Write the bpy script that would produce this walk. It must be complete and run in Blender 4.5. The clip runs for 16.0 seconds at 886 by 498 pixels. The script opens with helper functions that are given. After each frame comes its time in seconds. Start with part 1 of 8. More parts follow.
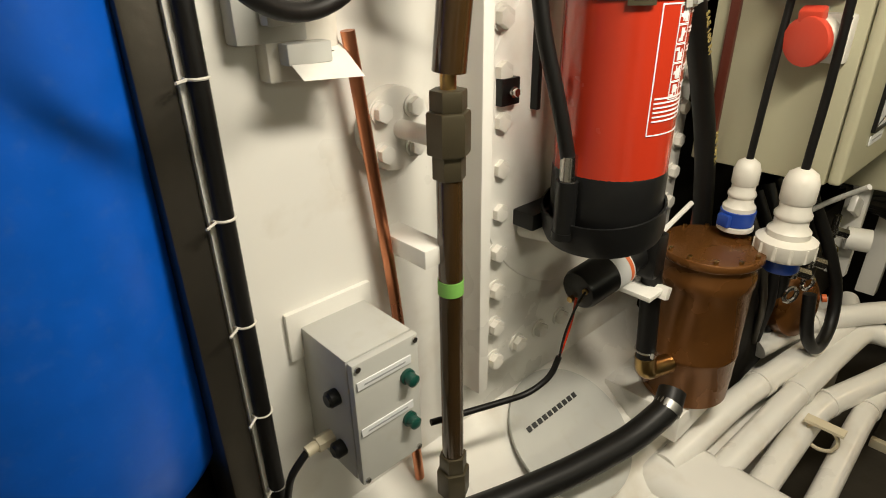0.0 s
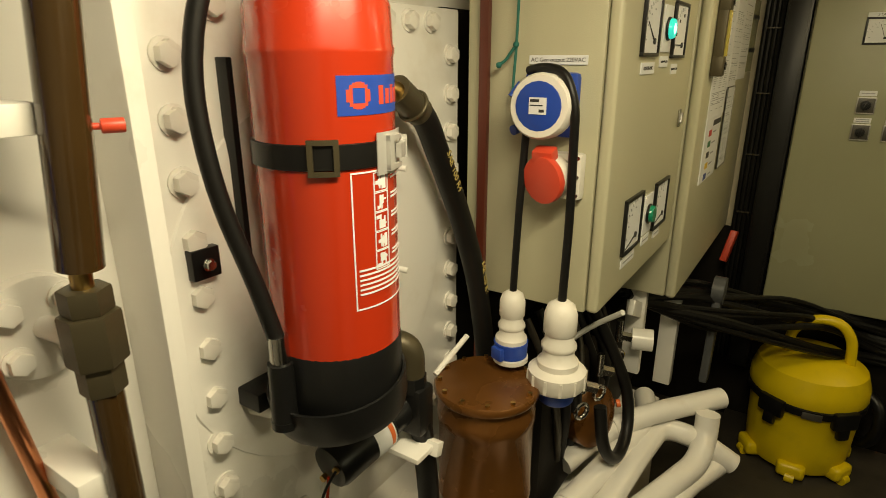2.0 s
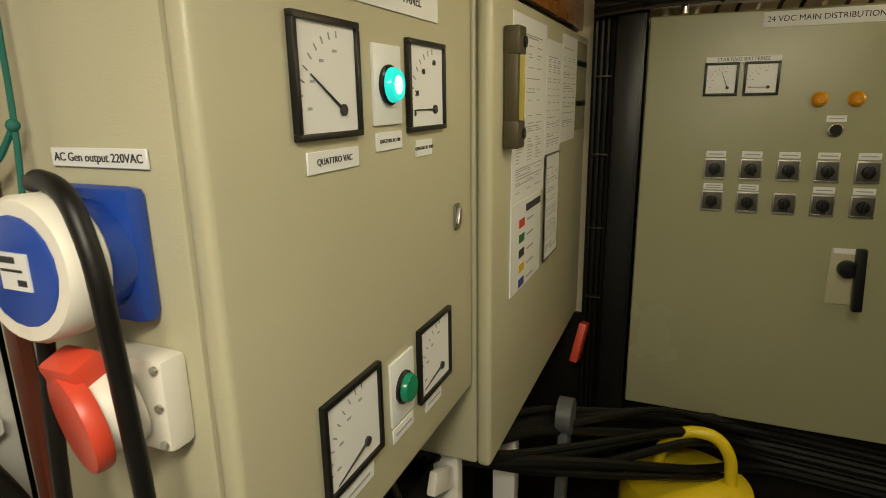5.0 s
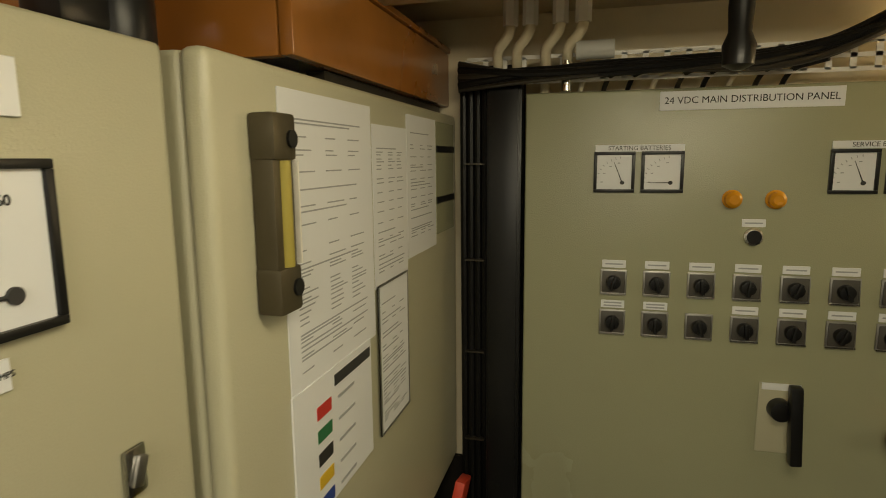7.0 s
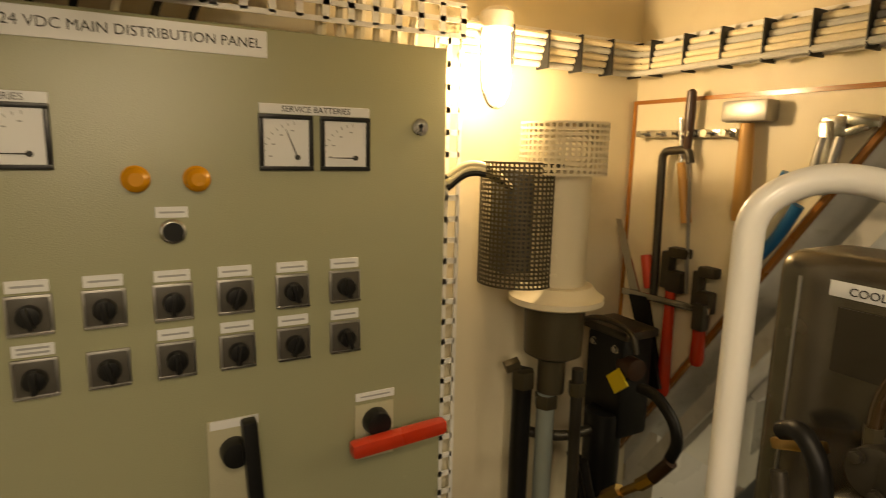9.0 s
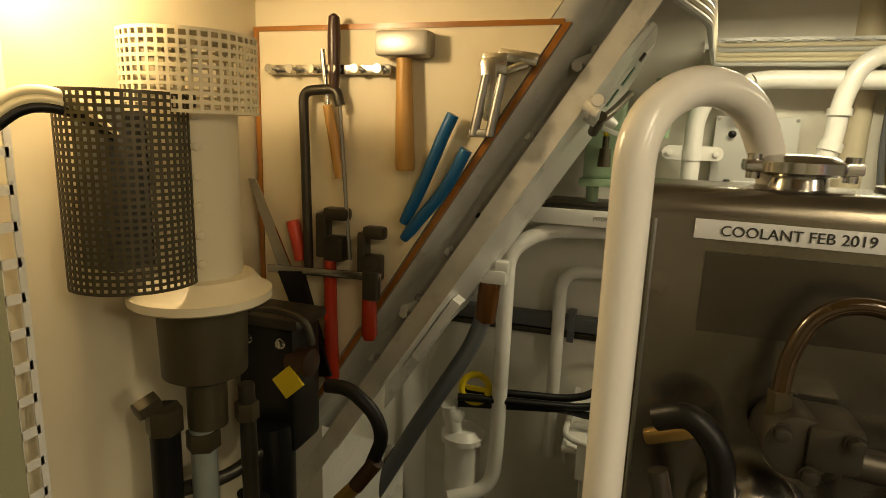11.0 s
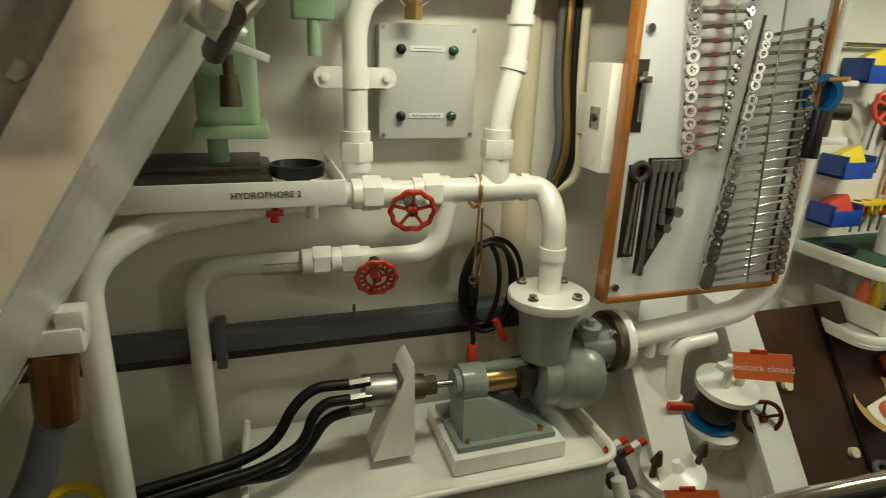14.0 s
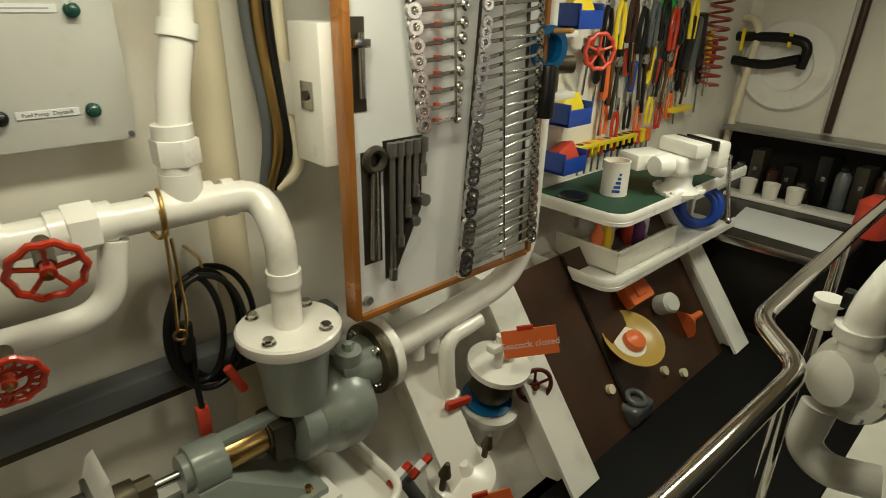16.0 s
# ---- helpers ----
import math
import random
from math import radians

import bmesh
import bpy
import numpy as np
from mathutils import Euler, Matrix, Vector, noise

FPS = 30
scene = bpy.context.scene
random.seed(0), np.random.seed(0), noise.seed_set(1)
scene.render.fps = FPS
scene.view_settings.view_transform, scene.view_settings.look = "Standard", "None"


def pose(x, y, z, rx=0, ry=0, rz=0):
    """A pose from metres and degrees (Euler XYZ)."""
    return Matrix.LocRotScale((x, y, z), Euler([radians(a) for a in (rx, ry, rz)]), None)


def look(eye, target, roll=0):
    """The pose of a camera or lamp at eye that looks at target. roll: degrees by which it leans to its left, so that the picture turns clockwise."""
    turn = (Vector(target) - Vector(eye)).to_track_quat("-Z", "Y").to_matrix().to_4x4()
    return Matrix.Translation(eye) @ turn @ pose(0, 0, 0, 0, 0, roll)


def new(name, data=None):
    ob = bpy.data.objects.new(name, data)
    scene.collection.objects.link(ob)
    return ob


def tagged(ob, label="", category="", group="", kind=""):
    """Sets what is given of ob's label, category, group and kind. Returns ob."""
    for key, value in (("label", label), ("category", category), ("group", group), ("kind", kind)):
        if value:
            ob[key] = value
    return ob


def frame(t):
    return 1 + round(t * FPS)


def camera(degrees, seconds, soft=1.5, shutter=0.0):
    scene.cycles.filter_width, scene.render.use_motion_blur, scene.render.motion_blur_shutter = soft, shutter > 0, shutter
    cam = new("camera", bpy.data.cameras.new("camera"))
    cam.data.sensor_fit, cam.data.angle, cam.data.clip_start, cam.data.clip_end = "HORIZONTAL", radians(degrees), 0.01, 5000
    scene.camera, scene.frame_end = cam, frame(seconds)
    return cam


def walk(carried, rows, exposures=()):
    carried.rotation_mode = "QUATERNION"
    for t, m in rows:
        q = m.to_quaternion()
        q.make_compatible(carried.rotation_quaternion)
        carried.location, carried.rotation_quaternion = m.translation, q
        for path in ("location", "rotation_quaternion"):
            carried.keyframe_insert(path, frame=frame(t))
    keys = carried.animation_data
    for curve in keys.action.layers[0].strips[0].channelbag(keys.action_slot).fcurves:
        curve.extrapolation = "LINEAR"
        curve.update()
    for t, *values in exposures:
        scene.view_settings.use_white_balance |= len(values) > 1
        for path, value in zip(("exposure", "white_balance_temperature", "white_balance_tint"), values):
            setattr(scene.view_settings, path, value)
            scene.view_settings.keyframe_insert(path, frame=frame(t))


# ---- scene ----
cam = camera(74.7, 16.0, soft=0.65, shutter=0.15)
PATH = [
    (0, (0.019, 0.009, 1.519), (1.229, 1.336, 0.638), -1.1),
    (0.5, (0.118, -0.001, 1.525), (1.389, 1.274, 0.655), -0.9),
    (1, (0.185, -0.023, 1.566), (1.597, 1.173, 0.809), -0.4),
    (1.5, (0.218, -0.044, 1.591), (1.741, 1.065, 0.92), -0.3),
    (2, (0.283, -0.048, 1.601), (1.871, 0.991, 0.97), -0.0),
    (2.5, (0.412, -0.041, 1.568), (2.049, 0.901, 0.91), 0.1),
    (3, (0.56, -0.05, 1.588), (2.258, 0.806, 0.968), -0.1),
    (3.5, (0.706, -0.057, 1.601), (2.425, 0.777, 1.013), -0.2),
    (4, (0.802, -0.071, 1.622), (2.537, 0.74, 1.045), -0.0),
    (4.2, (0.854, -0.072, 1.623), (2.598, 0.722, 1.051), -0.0),
    (6.3, (1.293, -0.067, 1.681), (3.145, 0.608, 1.343), -1.2),
    (6.5, (1.363, -0.078, 1.687), (3.228, 0.559, 1.343), -0.4),
    (7, (1.521, -0.103, 1.715), (3.431, 0.404, 1.409), -0.5),
    (7.5, (1.666, -0.144, 1.737), (3.6, 0.266, 1.432), -0.5),
    (8, (1.76, -0.205, 1.742), (3.733, -0.013, 1.481), -0.1),
    (8.5, (1.839, -0.291, 1.675), (3.813, -0.589, 1.559), -0.1),
    (8.7, (1.853, -0.353, 1.658), (3.777, -0.868, 1.475), -0.3),
    (9, (1.908, -0.376, 1.678), (3.643, -1.312, 1.34), 1.3),
    (9.5, (1.956, -0.433, 1.645), (3.325, -1.839, 1.257), 1.8),
    (10, (1.994, -0.474, 1.661), (2.999, -2.153, 1.249), 2.0),
    (10.2, (2.066, -0.472, 1.642), (2.945, -2.232, 1.272), 2.0),
    (12.3, (2.396, -0.755, 1.602), (2.807, -2.645, 1.09), 2.6),
    (12.5, (2.436, -0.852, 1.583), (2.766, -2.753, 1.058), 2.6),
    (13, (2.455, -1.058, 1.604), (2.538, -2.968, 1.017), 2.8),
    (13.3, (2.413, -1.097, 1.619), (2.312, -3.0, 1.0), 2.5),
    (13.5, (2.383, -1.122, 1.63), (2.134, -3.004, 1.001), 2.5),
    (14, (2.328, -1.167, 1.635), (1.737, -2.967, 0.994), 1.9),
    (14.5, (2.266, -1.253, 1.641), (1.368, -2.893, 0.933), 1.5),
    (15, (2.222, -1.341, 1.655), (1.165, -2.836, 0.851), 1.4),
    (15.5, (2.2, -1.399, 1.672), (1.084, -2.845, 0.858), 1.3),
    (16, (2.113, -1.445, 1.665), (0.848, -2.777, 0.873), 1.1),
]
walk(cam, [(t, look(eye, target, roll)) for t, eye, target, roll in PATH], exposures=[
    (0.0, 0.04, 6100, 11), (1.0, 0.0, 6900, 6), (2.2, -0.25, 7500, 3), (3.0, -0.24, 7300, 4), (3.6, -0.18, 6600, 6), (4.2, -0.16, 6500, 7), (6.5, -0.12, 6400, 6), (7.5, -0.07, 6500, 9.5), (8.5, 0.14, 7200, 15),
    (9.2, 0.03, 7600, 17), (10.0, -0.07, 7300, 15), (12.5, 0.06, 6900, 7), (13.5, 0.13, 6100, 6), (14.5, -0.03, 5900, 7), (16.0, -0.05, 6100, 10)])

# ---- light ----
world = bpy.data.worlds.new("world")
scene.world = world
world.use_nodes = True
world.node_tree.nodes["Background"].inputs[0].default_value = (0.30, 0.26, 0.20, 1)
world.node_tree.nodes["Background"].inputs[1].default_value = 0.003
WARM = (1.0, 0.80, 0.52)
NEUTRAL = (1.0, 0.89, 0.68)
GREENISH = (0.91, 0.89, 0.64)


def area_lamp(name, at, aim, size, size_y, watts, colour):
    data = bpy.data.lights.new(name, "AREA")
    data.shape, data.size, data.size_y, data.energy, data.color = "RECTANGLE", size, size_y, watts, colour
    ob = new(name, data)
    ob.matrix_world = look(at, aim)
    return ob


area_lamp("aisle_light", (0.68, -0.05, 1.985), (0.74, 0.08, 0), 0.60, 0.10, 19, NEUTRAL)
area_lamp("aisle_light", (1.80, -0.36, 1.985), (2.45, -0.06, 1.15), 0.60, 0.10, 4.6, (1.0, 0.86, 0.58))
area_lamp("bench_light", (1.75, -2.05, 1.985), (1.75, -2.10, 0), 0.60, 0.10, 7.8, (0.95, 0.89, 0.62))
area_lamp("bench_light", (0.34, -1.90, 1.985), (0.30, -1.94, 0), 0.60, 0.10, 11.5, GREENISH)
bulb = bpy.data.lights.new("bulkhead_bulb", "POINT")
bulb.energy, bulb.color, bulb.shadow_soft_size = 6, (1.0, 0.76, 0.42), 0.03
new("bulkhead_bulb", bulb).location = (2.885, -1.04, 1.83)

# ---- materials ----


def material(name, colour, rough=0.5, metal=0.0, vary=0.12, grain=60.0, bump=0.05, stain=None, stain_amount=0.0, stain_scale=4.0, coat=0.0, shine=0.5):
    m = bpy.data.materials.new(name)
    m.use_nodes = True
    nt = m.node_tree
    bsdf = nt.nodes["Principled BSDF"]
    bsdf.inputs["Roughness"].default_value = rough
    bsdf.inputs["Metallic"].default_value = metal
    bsdf.inputs["Specular IOR Level"].default_value = shine
    if coat:
        bsdf.inputs["Coat Weight"].default_value = coat
        bsdf.inputs["Coat Roughness"].default_value = 0.12
    tex = nt.nodes.new("ShaderNodeTexCoord")
    big = nt.nodes.new("ShaderNodeTexNoise")
    big.inputs["Scale"].default_value = stain_scale
    big.inputs["Detail"].default_value = 6
    fine = nt.nodes.new("ShaderNodeTexNoise")
    fine.inputs["Scale"].default_value = grain
    fine.inputs["Detail"].default_value = 3
    nt.links.new(tex.outputs["Object"], big.inputs["Vector"])
    nt.links.new(tex.outputs["Object"], fine.inputs["Vector"])
    ramp = nt.nodes.new("ShaderNodeValToRGB")
    dark = [c * (1 - vary) for c in colour]
    light = [min(1, c * (1 + vary * 0.6)) for c in colour]
    ramp.color_ramp.elements[0].color = (*dark, 1)
    ramp.color_ramp.elements[1].color = (*light, 1)
    ramp.color_ramp.elements[0].position, ramp.color_ramp.elements[1].position = 0.3, 0.7
    nt.links.new(big.outputs["Fac"], ramp.inputs["Fac"])
    out = ramp.outputs["Color"]
    if stain:
        cut = nt.nodes.new("ShaderNodeValToRGB")
        cut.color_ramp.elements[0].position = 0.56
        cut.color_ramp.elements[1].position = 0.78
        cut.color_ramp.elements[1].color = (stain_amount, stain_amount, stain_amount, 1)
        cut.color_ramp.elements[0].color = (0, 0, 0, 1)
        spot = nt.nodes.new("ShaderNodeTexNoise")
        spot.inputs["Scale"].default_value = stain_scale * 2.7
        spot.inputs["Detail"].default_value = 8
        nt.links.new(tex.outputs["Object"], spot.inputs["Vector"])
        nt.links.new(spot.outputs["Fac"], cut.inputs["Fac"])
        mix = nt.nodes.new("ShaderNodeMixRGB")
        mix.inputs["Color2"].default_value = (*stain, 1)
        nt.links.new(cut.outputs["Color"], mix.inputs["Fac"])
        nt.links.new(out, mix.inputs["Color1"])
        out = mix.outputs["Color"]
    nt.links.new(out, bsdf.inputs["Base Color"])
    rr = nt.nodes.new("ShaderNodeMapRange")
    rr.inputs["To Min"].default_value = max(0.02, rough - 0.08)
    rr.inputs["To Max"].default_value = min(1, rough + 0.10)
    nt.links.new(big.outputs["Fac"], rr.inputs["Value"])
    nt.links.new(rr.outputs["Result"], bsdf.inputs["Roughness"])
    if bump:
        b = nt.nodes.new("ShaderNodeBump")
        b.inputs["Strength"].default_value = bump
        b.inputs["Distance"].default_value = 0.002
        nt.links.new(fine.outputs["Fac"], b.inputs["Height"])
        nt.links.new(b.outputs["Normal"], bsdf.inputs["Normal"])
    return m


def glow(name, colour, power):
    m = bpy.data.materials.new(name)
    m.use_nodes = True
    b = m.node_tree.nodes["Principled BSDF"]
    b.inputs["Base Color"].default_value = (*colour, 1)
    b.inputs["Emission Color"].default_value = (*colour, 1)
    b.inputs["Emission Strength"].default_value = power
    b.inputs["Roughness"].default_value = 0.2
    return m


WHITE = material("white_gloss_paint", (0.82, 0.80, 0.75), 0.28, 0, 0.05, 35, 0.10, (0.45, 0.36, 0.22), 0.35, 3, coat=0.3)
WALLW = material("white_wall_paint", (0.76, 0.73, 0.65), 0.38, 0, 0.06, 25, 0.16, (0.48, 0.38, 0.24), 0.30, 2.2)
CREAM = material("cream_wall_paint", (0.72, 0.64, 0.46), 0.45, 0, 0.06, 25, 0.12, (0.42, 0.31, 0.17), 0.3, 2.0)
CABINET = material("beige_cabinet_paint", (0.45, 0.43, 0.30), 0.33, 0, 0.03, 420, 0.22, (0.33, 0.30, 0.22), 0.15, 2.0)
PANEL = material("olive_grey_cabinet_paint", (0.325, 0.325, 0.205), 0.24, 0, 0.03, 420, 0.25, (0.27, 0.25, 0.17), 0.15, 2.0)
GREYPLASTIC = material("grey_plastic", (0.50, 0.50, 0.47), 0.5, 0, 0.04, 300, 0.05, (0.40, 0.36, 0.27), 0.3, 9)
BLACK = material("black_rubber", (0.007, 0.0065, 0.006), 0.42, 0, 0.3, 120, 0.12, shine=0.3)
BLACKP = material("black_plastic", (0.008, 0.008, 0.008), 0.33, 0, 0.2, 200, 0.05, shine=0.35)
# Near-black grime on machinery; on recess and bulkhead sheets it paints shade.
DARK = material("dark_grime_and_shade", (0.010, 0.008, 0.006), 0.6, 0, 0.5, 40, 0.3, shine=0.2)
RED = material("red_gloss_paint", (0.47, 0.034, 0.011), 0.25, 0, 0.06, 60, 0.02, coat=0.5)
REDP = material("red_plastic", (0.60, 0.062, 0.030), 0.4, 0, 0.06, 60, 0.03)
ORANGE = material("orange_plastic", (0.75, 0.16, 0.04), 0.4, 0, 0.08, 60, 0.03)
BLUE = material("blue_tank_paint", (0.006, 0.11, 0.62), 0.32, 0, 0.08, 30, 0.05, (0.25, 0.35, 0.6), 0.07, 20)
BLUEP = material("blue_plastic", (0.015, 0.06, 0.36), 0.35, 0, 0.06, 60, 0.03)
BLUEGRIP = material("blue_grip", (0.005, 0.10, 0.26), 0.35, 0, 0.1, 90, 0.05)
YELLOW = material("yellow_plastic", (0.80, 0.60, 0.02), 0.35, 0, 0.05, 90, 0.04, (0.5, 0.36, 0.03), 0.2, 8)
SWITCHFACE = material("switch_face", (0.072, 0.066, 0.055), 0.38, 0, 0.08, 120, 0.03)
STAIRPAINT = material("worn_white_stair_paint", (0.70, 0.69, 0.64), 0.40, 0, 0.20, 22, 0.20, (0.36, 0.34, 0.28), 0.6, 9)
WHITEP = material("white_plastic", (0.72, 0.69, 0.62), 0.42, 0, 0.05, 90, 0.03, (0.5, 0.44, 0.33), 0.3, 12)
PAPER = material("white_paper", (0.72, 0.73, 0.74), 0.35, 0, 0.03, 30, 0.05)
INK = material("black_ink", (0.03, 0.03, 0.03), 0.6, 0, 0.1, 60, 0)
GREYINK = material("grey_ink", (0.34, 0.35, 0.36), 0.6, 0, 0.1, 60, 0)
STEEL = material("bright_steel", (0.55, 0.54, 0.51), 0.22, 1, 0.12, 90, 0.05)
DULLSTEEL = material("dull_steel", (0.36, 0.35, 0.33), 0.40, 1, 0.25, 90, 0.12)
DARKSTEEL = material("dark_steel", (0.075, 0.066, 0.052), 0.40, 0.7, 0.35, 90, 0.15)
TOOLSTEEL = material("worn_tool_chrome", (0.60, 0.59, 0.56), 0.24, 1, 0.3, 90, 0.08)
CHROME = material("polished_chrome", (0.84, 0.82, 0.78), 0.10, 1, 0.06, 40, 0.02)
COPPER = material("copper", (0.66, 0.26, 0.13), 0.28, 1, 0.2, 50, 0.06)
BRASS = material("brass", (0.50, 0.33, 0.12), 0.3, 1, 0.2, 60, 0.08)
BRONZE = material("bronze_brown_paint", (0.17, 0.068, 0.016), 0.26, 0.45, 0.22, 60, 0.06, (0.09, 0.035, 0.012), 0.5, 5)
PIPEBROWN = material("brown_sleeve", (0.055, 0.030, 0.010), 0.18, 0.2, 0.3, 30, 0.05, coat=0.6)
OLIVE = material("olive_fitting", (0.085, 0.070, 0.040), 0.42, 0.5, 0.2, 80, 0.15)
WOOD = material("varnished_wood", (0.34, 0.130, 0.022), 0.25, 0, 0.25, 22, 0.08, coat=0.4)
TANKSTEEL = material("oily_tank_steel", (0.20, 0.18, 0.145), 0.25, 0.85, 0.35, 60, 0.10, (0.07, 0.055, 0.035), 0.6, 5)
HICKORY = material("hickory_handle", (0.50, 0.27, 0.07), 0.4, 0, 0.22, 30, 0.06)
GREENP = material("pale_green_paint", (0.30, 0.42, 0.27), 0.36, 0, 0.08, 40, 0.12, (0.16, 0.2, 0.11), 0.4, 7)
PUMPGREY = material("grey_green_pump_paint", (0.24, 0.27, 0.245), 0.30, 0, 0.07, 40, 0.12, (0.16, 0.15, 0.11), 0.3, 6, coat=0.3)
RAILGREY = material("dark_grey_rail_paint", (0.09, 0.095, 0.10), 0.32, 0, 0.1, 40, 0.1)
GREENMAT = material("green_rubber_mat", (0.018, 0.06, 0.035), 0.5, 0, 0.2, 120, 0.15)
FLOORM = material("black_rubber_flooring", (0.006, 0.006, 0.006), 0.6, 0, 0.3, 200, 0.3, shine=0.15)
PLATE = material("grey_floor_plate", (0.055, 0.048, 0.038), 0.5, 0.1, 0.25, 90, 0.2, (0.03, 0.026, 0.02), 0.6, 5, shine=0.3)
CEILM = material("cream_ceiling_paint", (0.50, 0.42, 0.27), 0.42, 0, 0.08, 20, 0.15, (0.36, 0.27, 0.14), 0.4, 2)
BROWNBOX = material("dark_brown_wood", (0.045, 0.018, 0.008), 0.3, 0, 0.35, 30, 0.1)
AMBER = material("amber_lens", (0.62, 0.27, 0.01), 0.25, 0, 0.05, 60, 0)
GREENLENS = material("green_lens", (0.01, 0.22, 0.12), 0.2, 0, 0.05, 60, 0)
DARKGREEN = material("dark_green_button", (0.01, 0.06, 0.045), 0.25, 0, 0.1, 60, 0)
LIMETAPE = material("green_tape", (0.22, 0.50, 0.10), 0.5, 0, 0.05, 60, 0)
DULLYELLOW = material("dull_yellow_liquid", (0.34, 0.28, 0.06), 0.2)
TEAL = glow("lit_teal_lens", (0.02, 0.62, 0.56), 0.9)
TEALCORE = glow("bright_teal_core", (0.45, 1.0, 0.98), 1.6)
LAMPGLASS = glow("lit_lamp_glass", (1.0, 0.80, 0.50), 30.0)
TUBEGLASS = glow("lit_diffuser", (1.0, 0.88, 0.68), 3.0)

# ---- builders ----


def box(x0, y0, z0, x1, y1, z1, bevel=0.0, seg=2):
    bm = bmesh.new()
    m = Matrix.Translation(((x0 + x1) / 2, (y0 + y1) / 2, (z0 + z1) / 2)) @ Matrix.Diagonal((abs(x1 - x0), abs(y1 - y0), abs(z1 - z0), 1))
    bmesh.ops.create_cube(bm, size=1, matrix=m)
    if bevel:
        bmesh.ops.bevel(bm, geom=bm.edges[:], offset=bevel, segments=seg, profile=0.6, affect="EDGES")
    return bm


def join(*many):
    out = many[0]
    for b in many[1:]:
        tmp = bpy.data.meshes.new("tmp")
        b.to_mesh(tmp)
        out.from_mesh(tmp)
        bpy.data.meshes.remove(tmp)
        b.free()
    return out


def rod(a, b, r, r2=None, seg=20, bevel=0.0):
    a, b = Vector(a), Vector(b)
    bm = bmesh.new()
    m = Matrix.Translation((a + b) / 2) @ (b - a).to_track_quat("Z", "Y").to_matrix().to_4x4()
    bmesh.ops.create_cone(bm, cap_ends=True, segments=seg, radius1=r, radius2=r if r2 is None else r2, depth=(b - a).length, matrix=m)
    if bevel:
        rim = [e for e in bm.edges if len(e.link_faces) == 2 and any(len(f.verts) > 4 for f in e.link_faces)]
        bmesh.ops.bevel(bm, geom=rim, offset=bevel, segments=2, profile=0.6, affect="EDGES")
    return bm


def ball(c, r, sz=1.0, seg=16):
    bm = bmesh.new()
    bmesh.ops.create_uvsphere(bm, u_segments=seg, v_segments=max(6, seg // 2), radius=r, matrix=Matrix.Translation(c) @ Matrix.Diagonal((1, 1, sz, 1)))
    return bm


def lathe(base, axis, profile, seg=28):
    """Turns (radius, height) pairs round the axis through base."""
    bm = bmesh.new()
    m = Matrix.Translation(base) @ Vector(axis).normalized().to_track_quat("Z", "Y").to_matrix().to_4x4()
    rings = []
    for r, h in profile:
        rings.append([bm.verts.new(m @ Vector((r * math.cos(6.28318531 * k / seg), r * math.sin(6.28318531 * k / seg), h))) for k in range(seg)])
    for a, b in zip(rings, rings[1:]):
        for k in range(seg):
            bm.faces.new((a[k], a[(k + 1) % seg], b[(k + 1) % seg], b[k]))
    bm.faces.new(list(reversed(rings[0])))
    bm.faces.new(rings[-1])
    return bm


def rounded(points, fillet, steps=6):
    """A polyline with its corners rounded."""
    p = [Vector(q) for q in points]
    out = [p[0]]
    for a, b, c in zip(p, p[1:], p[2:]):
        d1, d2 = (a - b), (c - b)
        f = min(fillet, d1.length * 0.49, d2.length * 0.49)
        s, e = b + d1.normalized() * f, b + d2.normalized() * f
        for k in range(steps + 1):
            t = k / steps
            out.append((1 - t) ** 2 * s + 2 * t * (1 - t) * b + t * t * e)
    out.append(p[-1])
    return out


def tube(points, r, fillet=0.05, seg=14, steps=6):
    path = rounded(points, fillet, steps)
    bm = bmesh.new()
    rings = []
    up = Vector((0, 0, 1))
    d0 = (path[1] - path[0]).normalized()
    if abs(d0.dot(up)) > 0.95:
        up = Vector((1, 0, 0))
    side = d0.cross(up).normalized()
    for k, q in enumerate(path):
        d = (path[min(k + 1, len(path) - 1)] - path[max(k - 1, 0)]).normalized()
        side = (side - d * side.dot(d)).normalized()
        n = d.cross(side)
        rings.append([bm.verts.new(q + r * (math.cos(6.28318531 * j / seg) * side + math.sin(6.28318531 * j / seg) * n)) for j in range(seg)])
    for a, b in zip(rings, rings[1:]):
        for j in range(seg):
            bm.faces.new((a[j], a[(j + 1) % seg], b[(j + 1) % seg], b[j]))
    bm.faces.new(list(reversed(rings[0])))
    bm.faces.new(rings[-1])
    bmesh.ops.recalc_face_normals(bm, faces=bm.faces[:])
    return bm


def ring(c, axis, major, minor, seg=32, sides=10):
    c, axis = Vector(c), Vector(axis).normalized()
    m = Matrix.Translation(c) @ axis.to_track_quat("Z", "Y").to_matrix().to_4x4()
    bm = bmesh.new()
    rings = []
    for k in range(seg):
        a = 6.28318531 * k / seg
        rings.append([bm.verts.new(m @ Vector(((major + minor * math.cos(b)) * math.cos(a), (major + minor * math.cos(b)) * math.sin(a), minor * math.sin(b)))) for b in [6.28318531 * j / sides for j in range(sides)]])
    for k in range(seg):
        a, b = rings[k], rings[(k + 1) % seg]
        for j in range(sides):
            bm.faces.new((a[j], b[j], b[(j + 1) % sides], a[(j + 1) % sides]))
    return bm


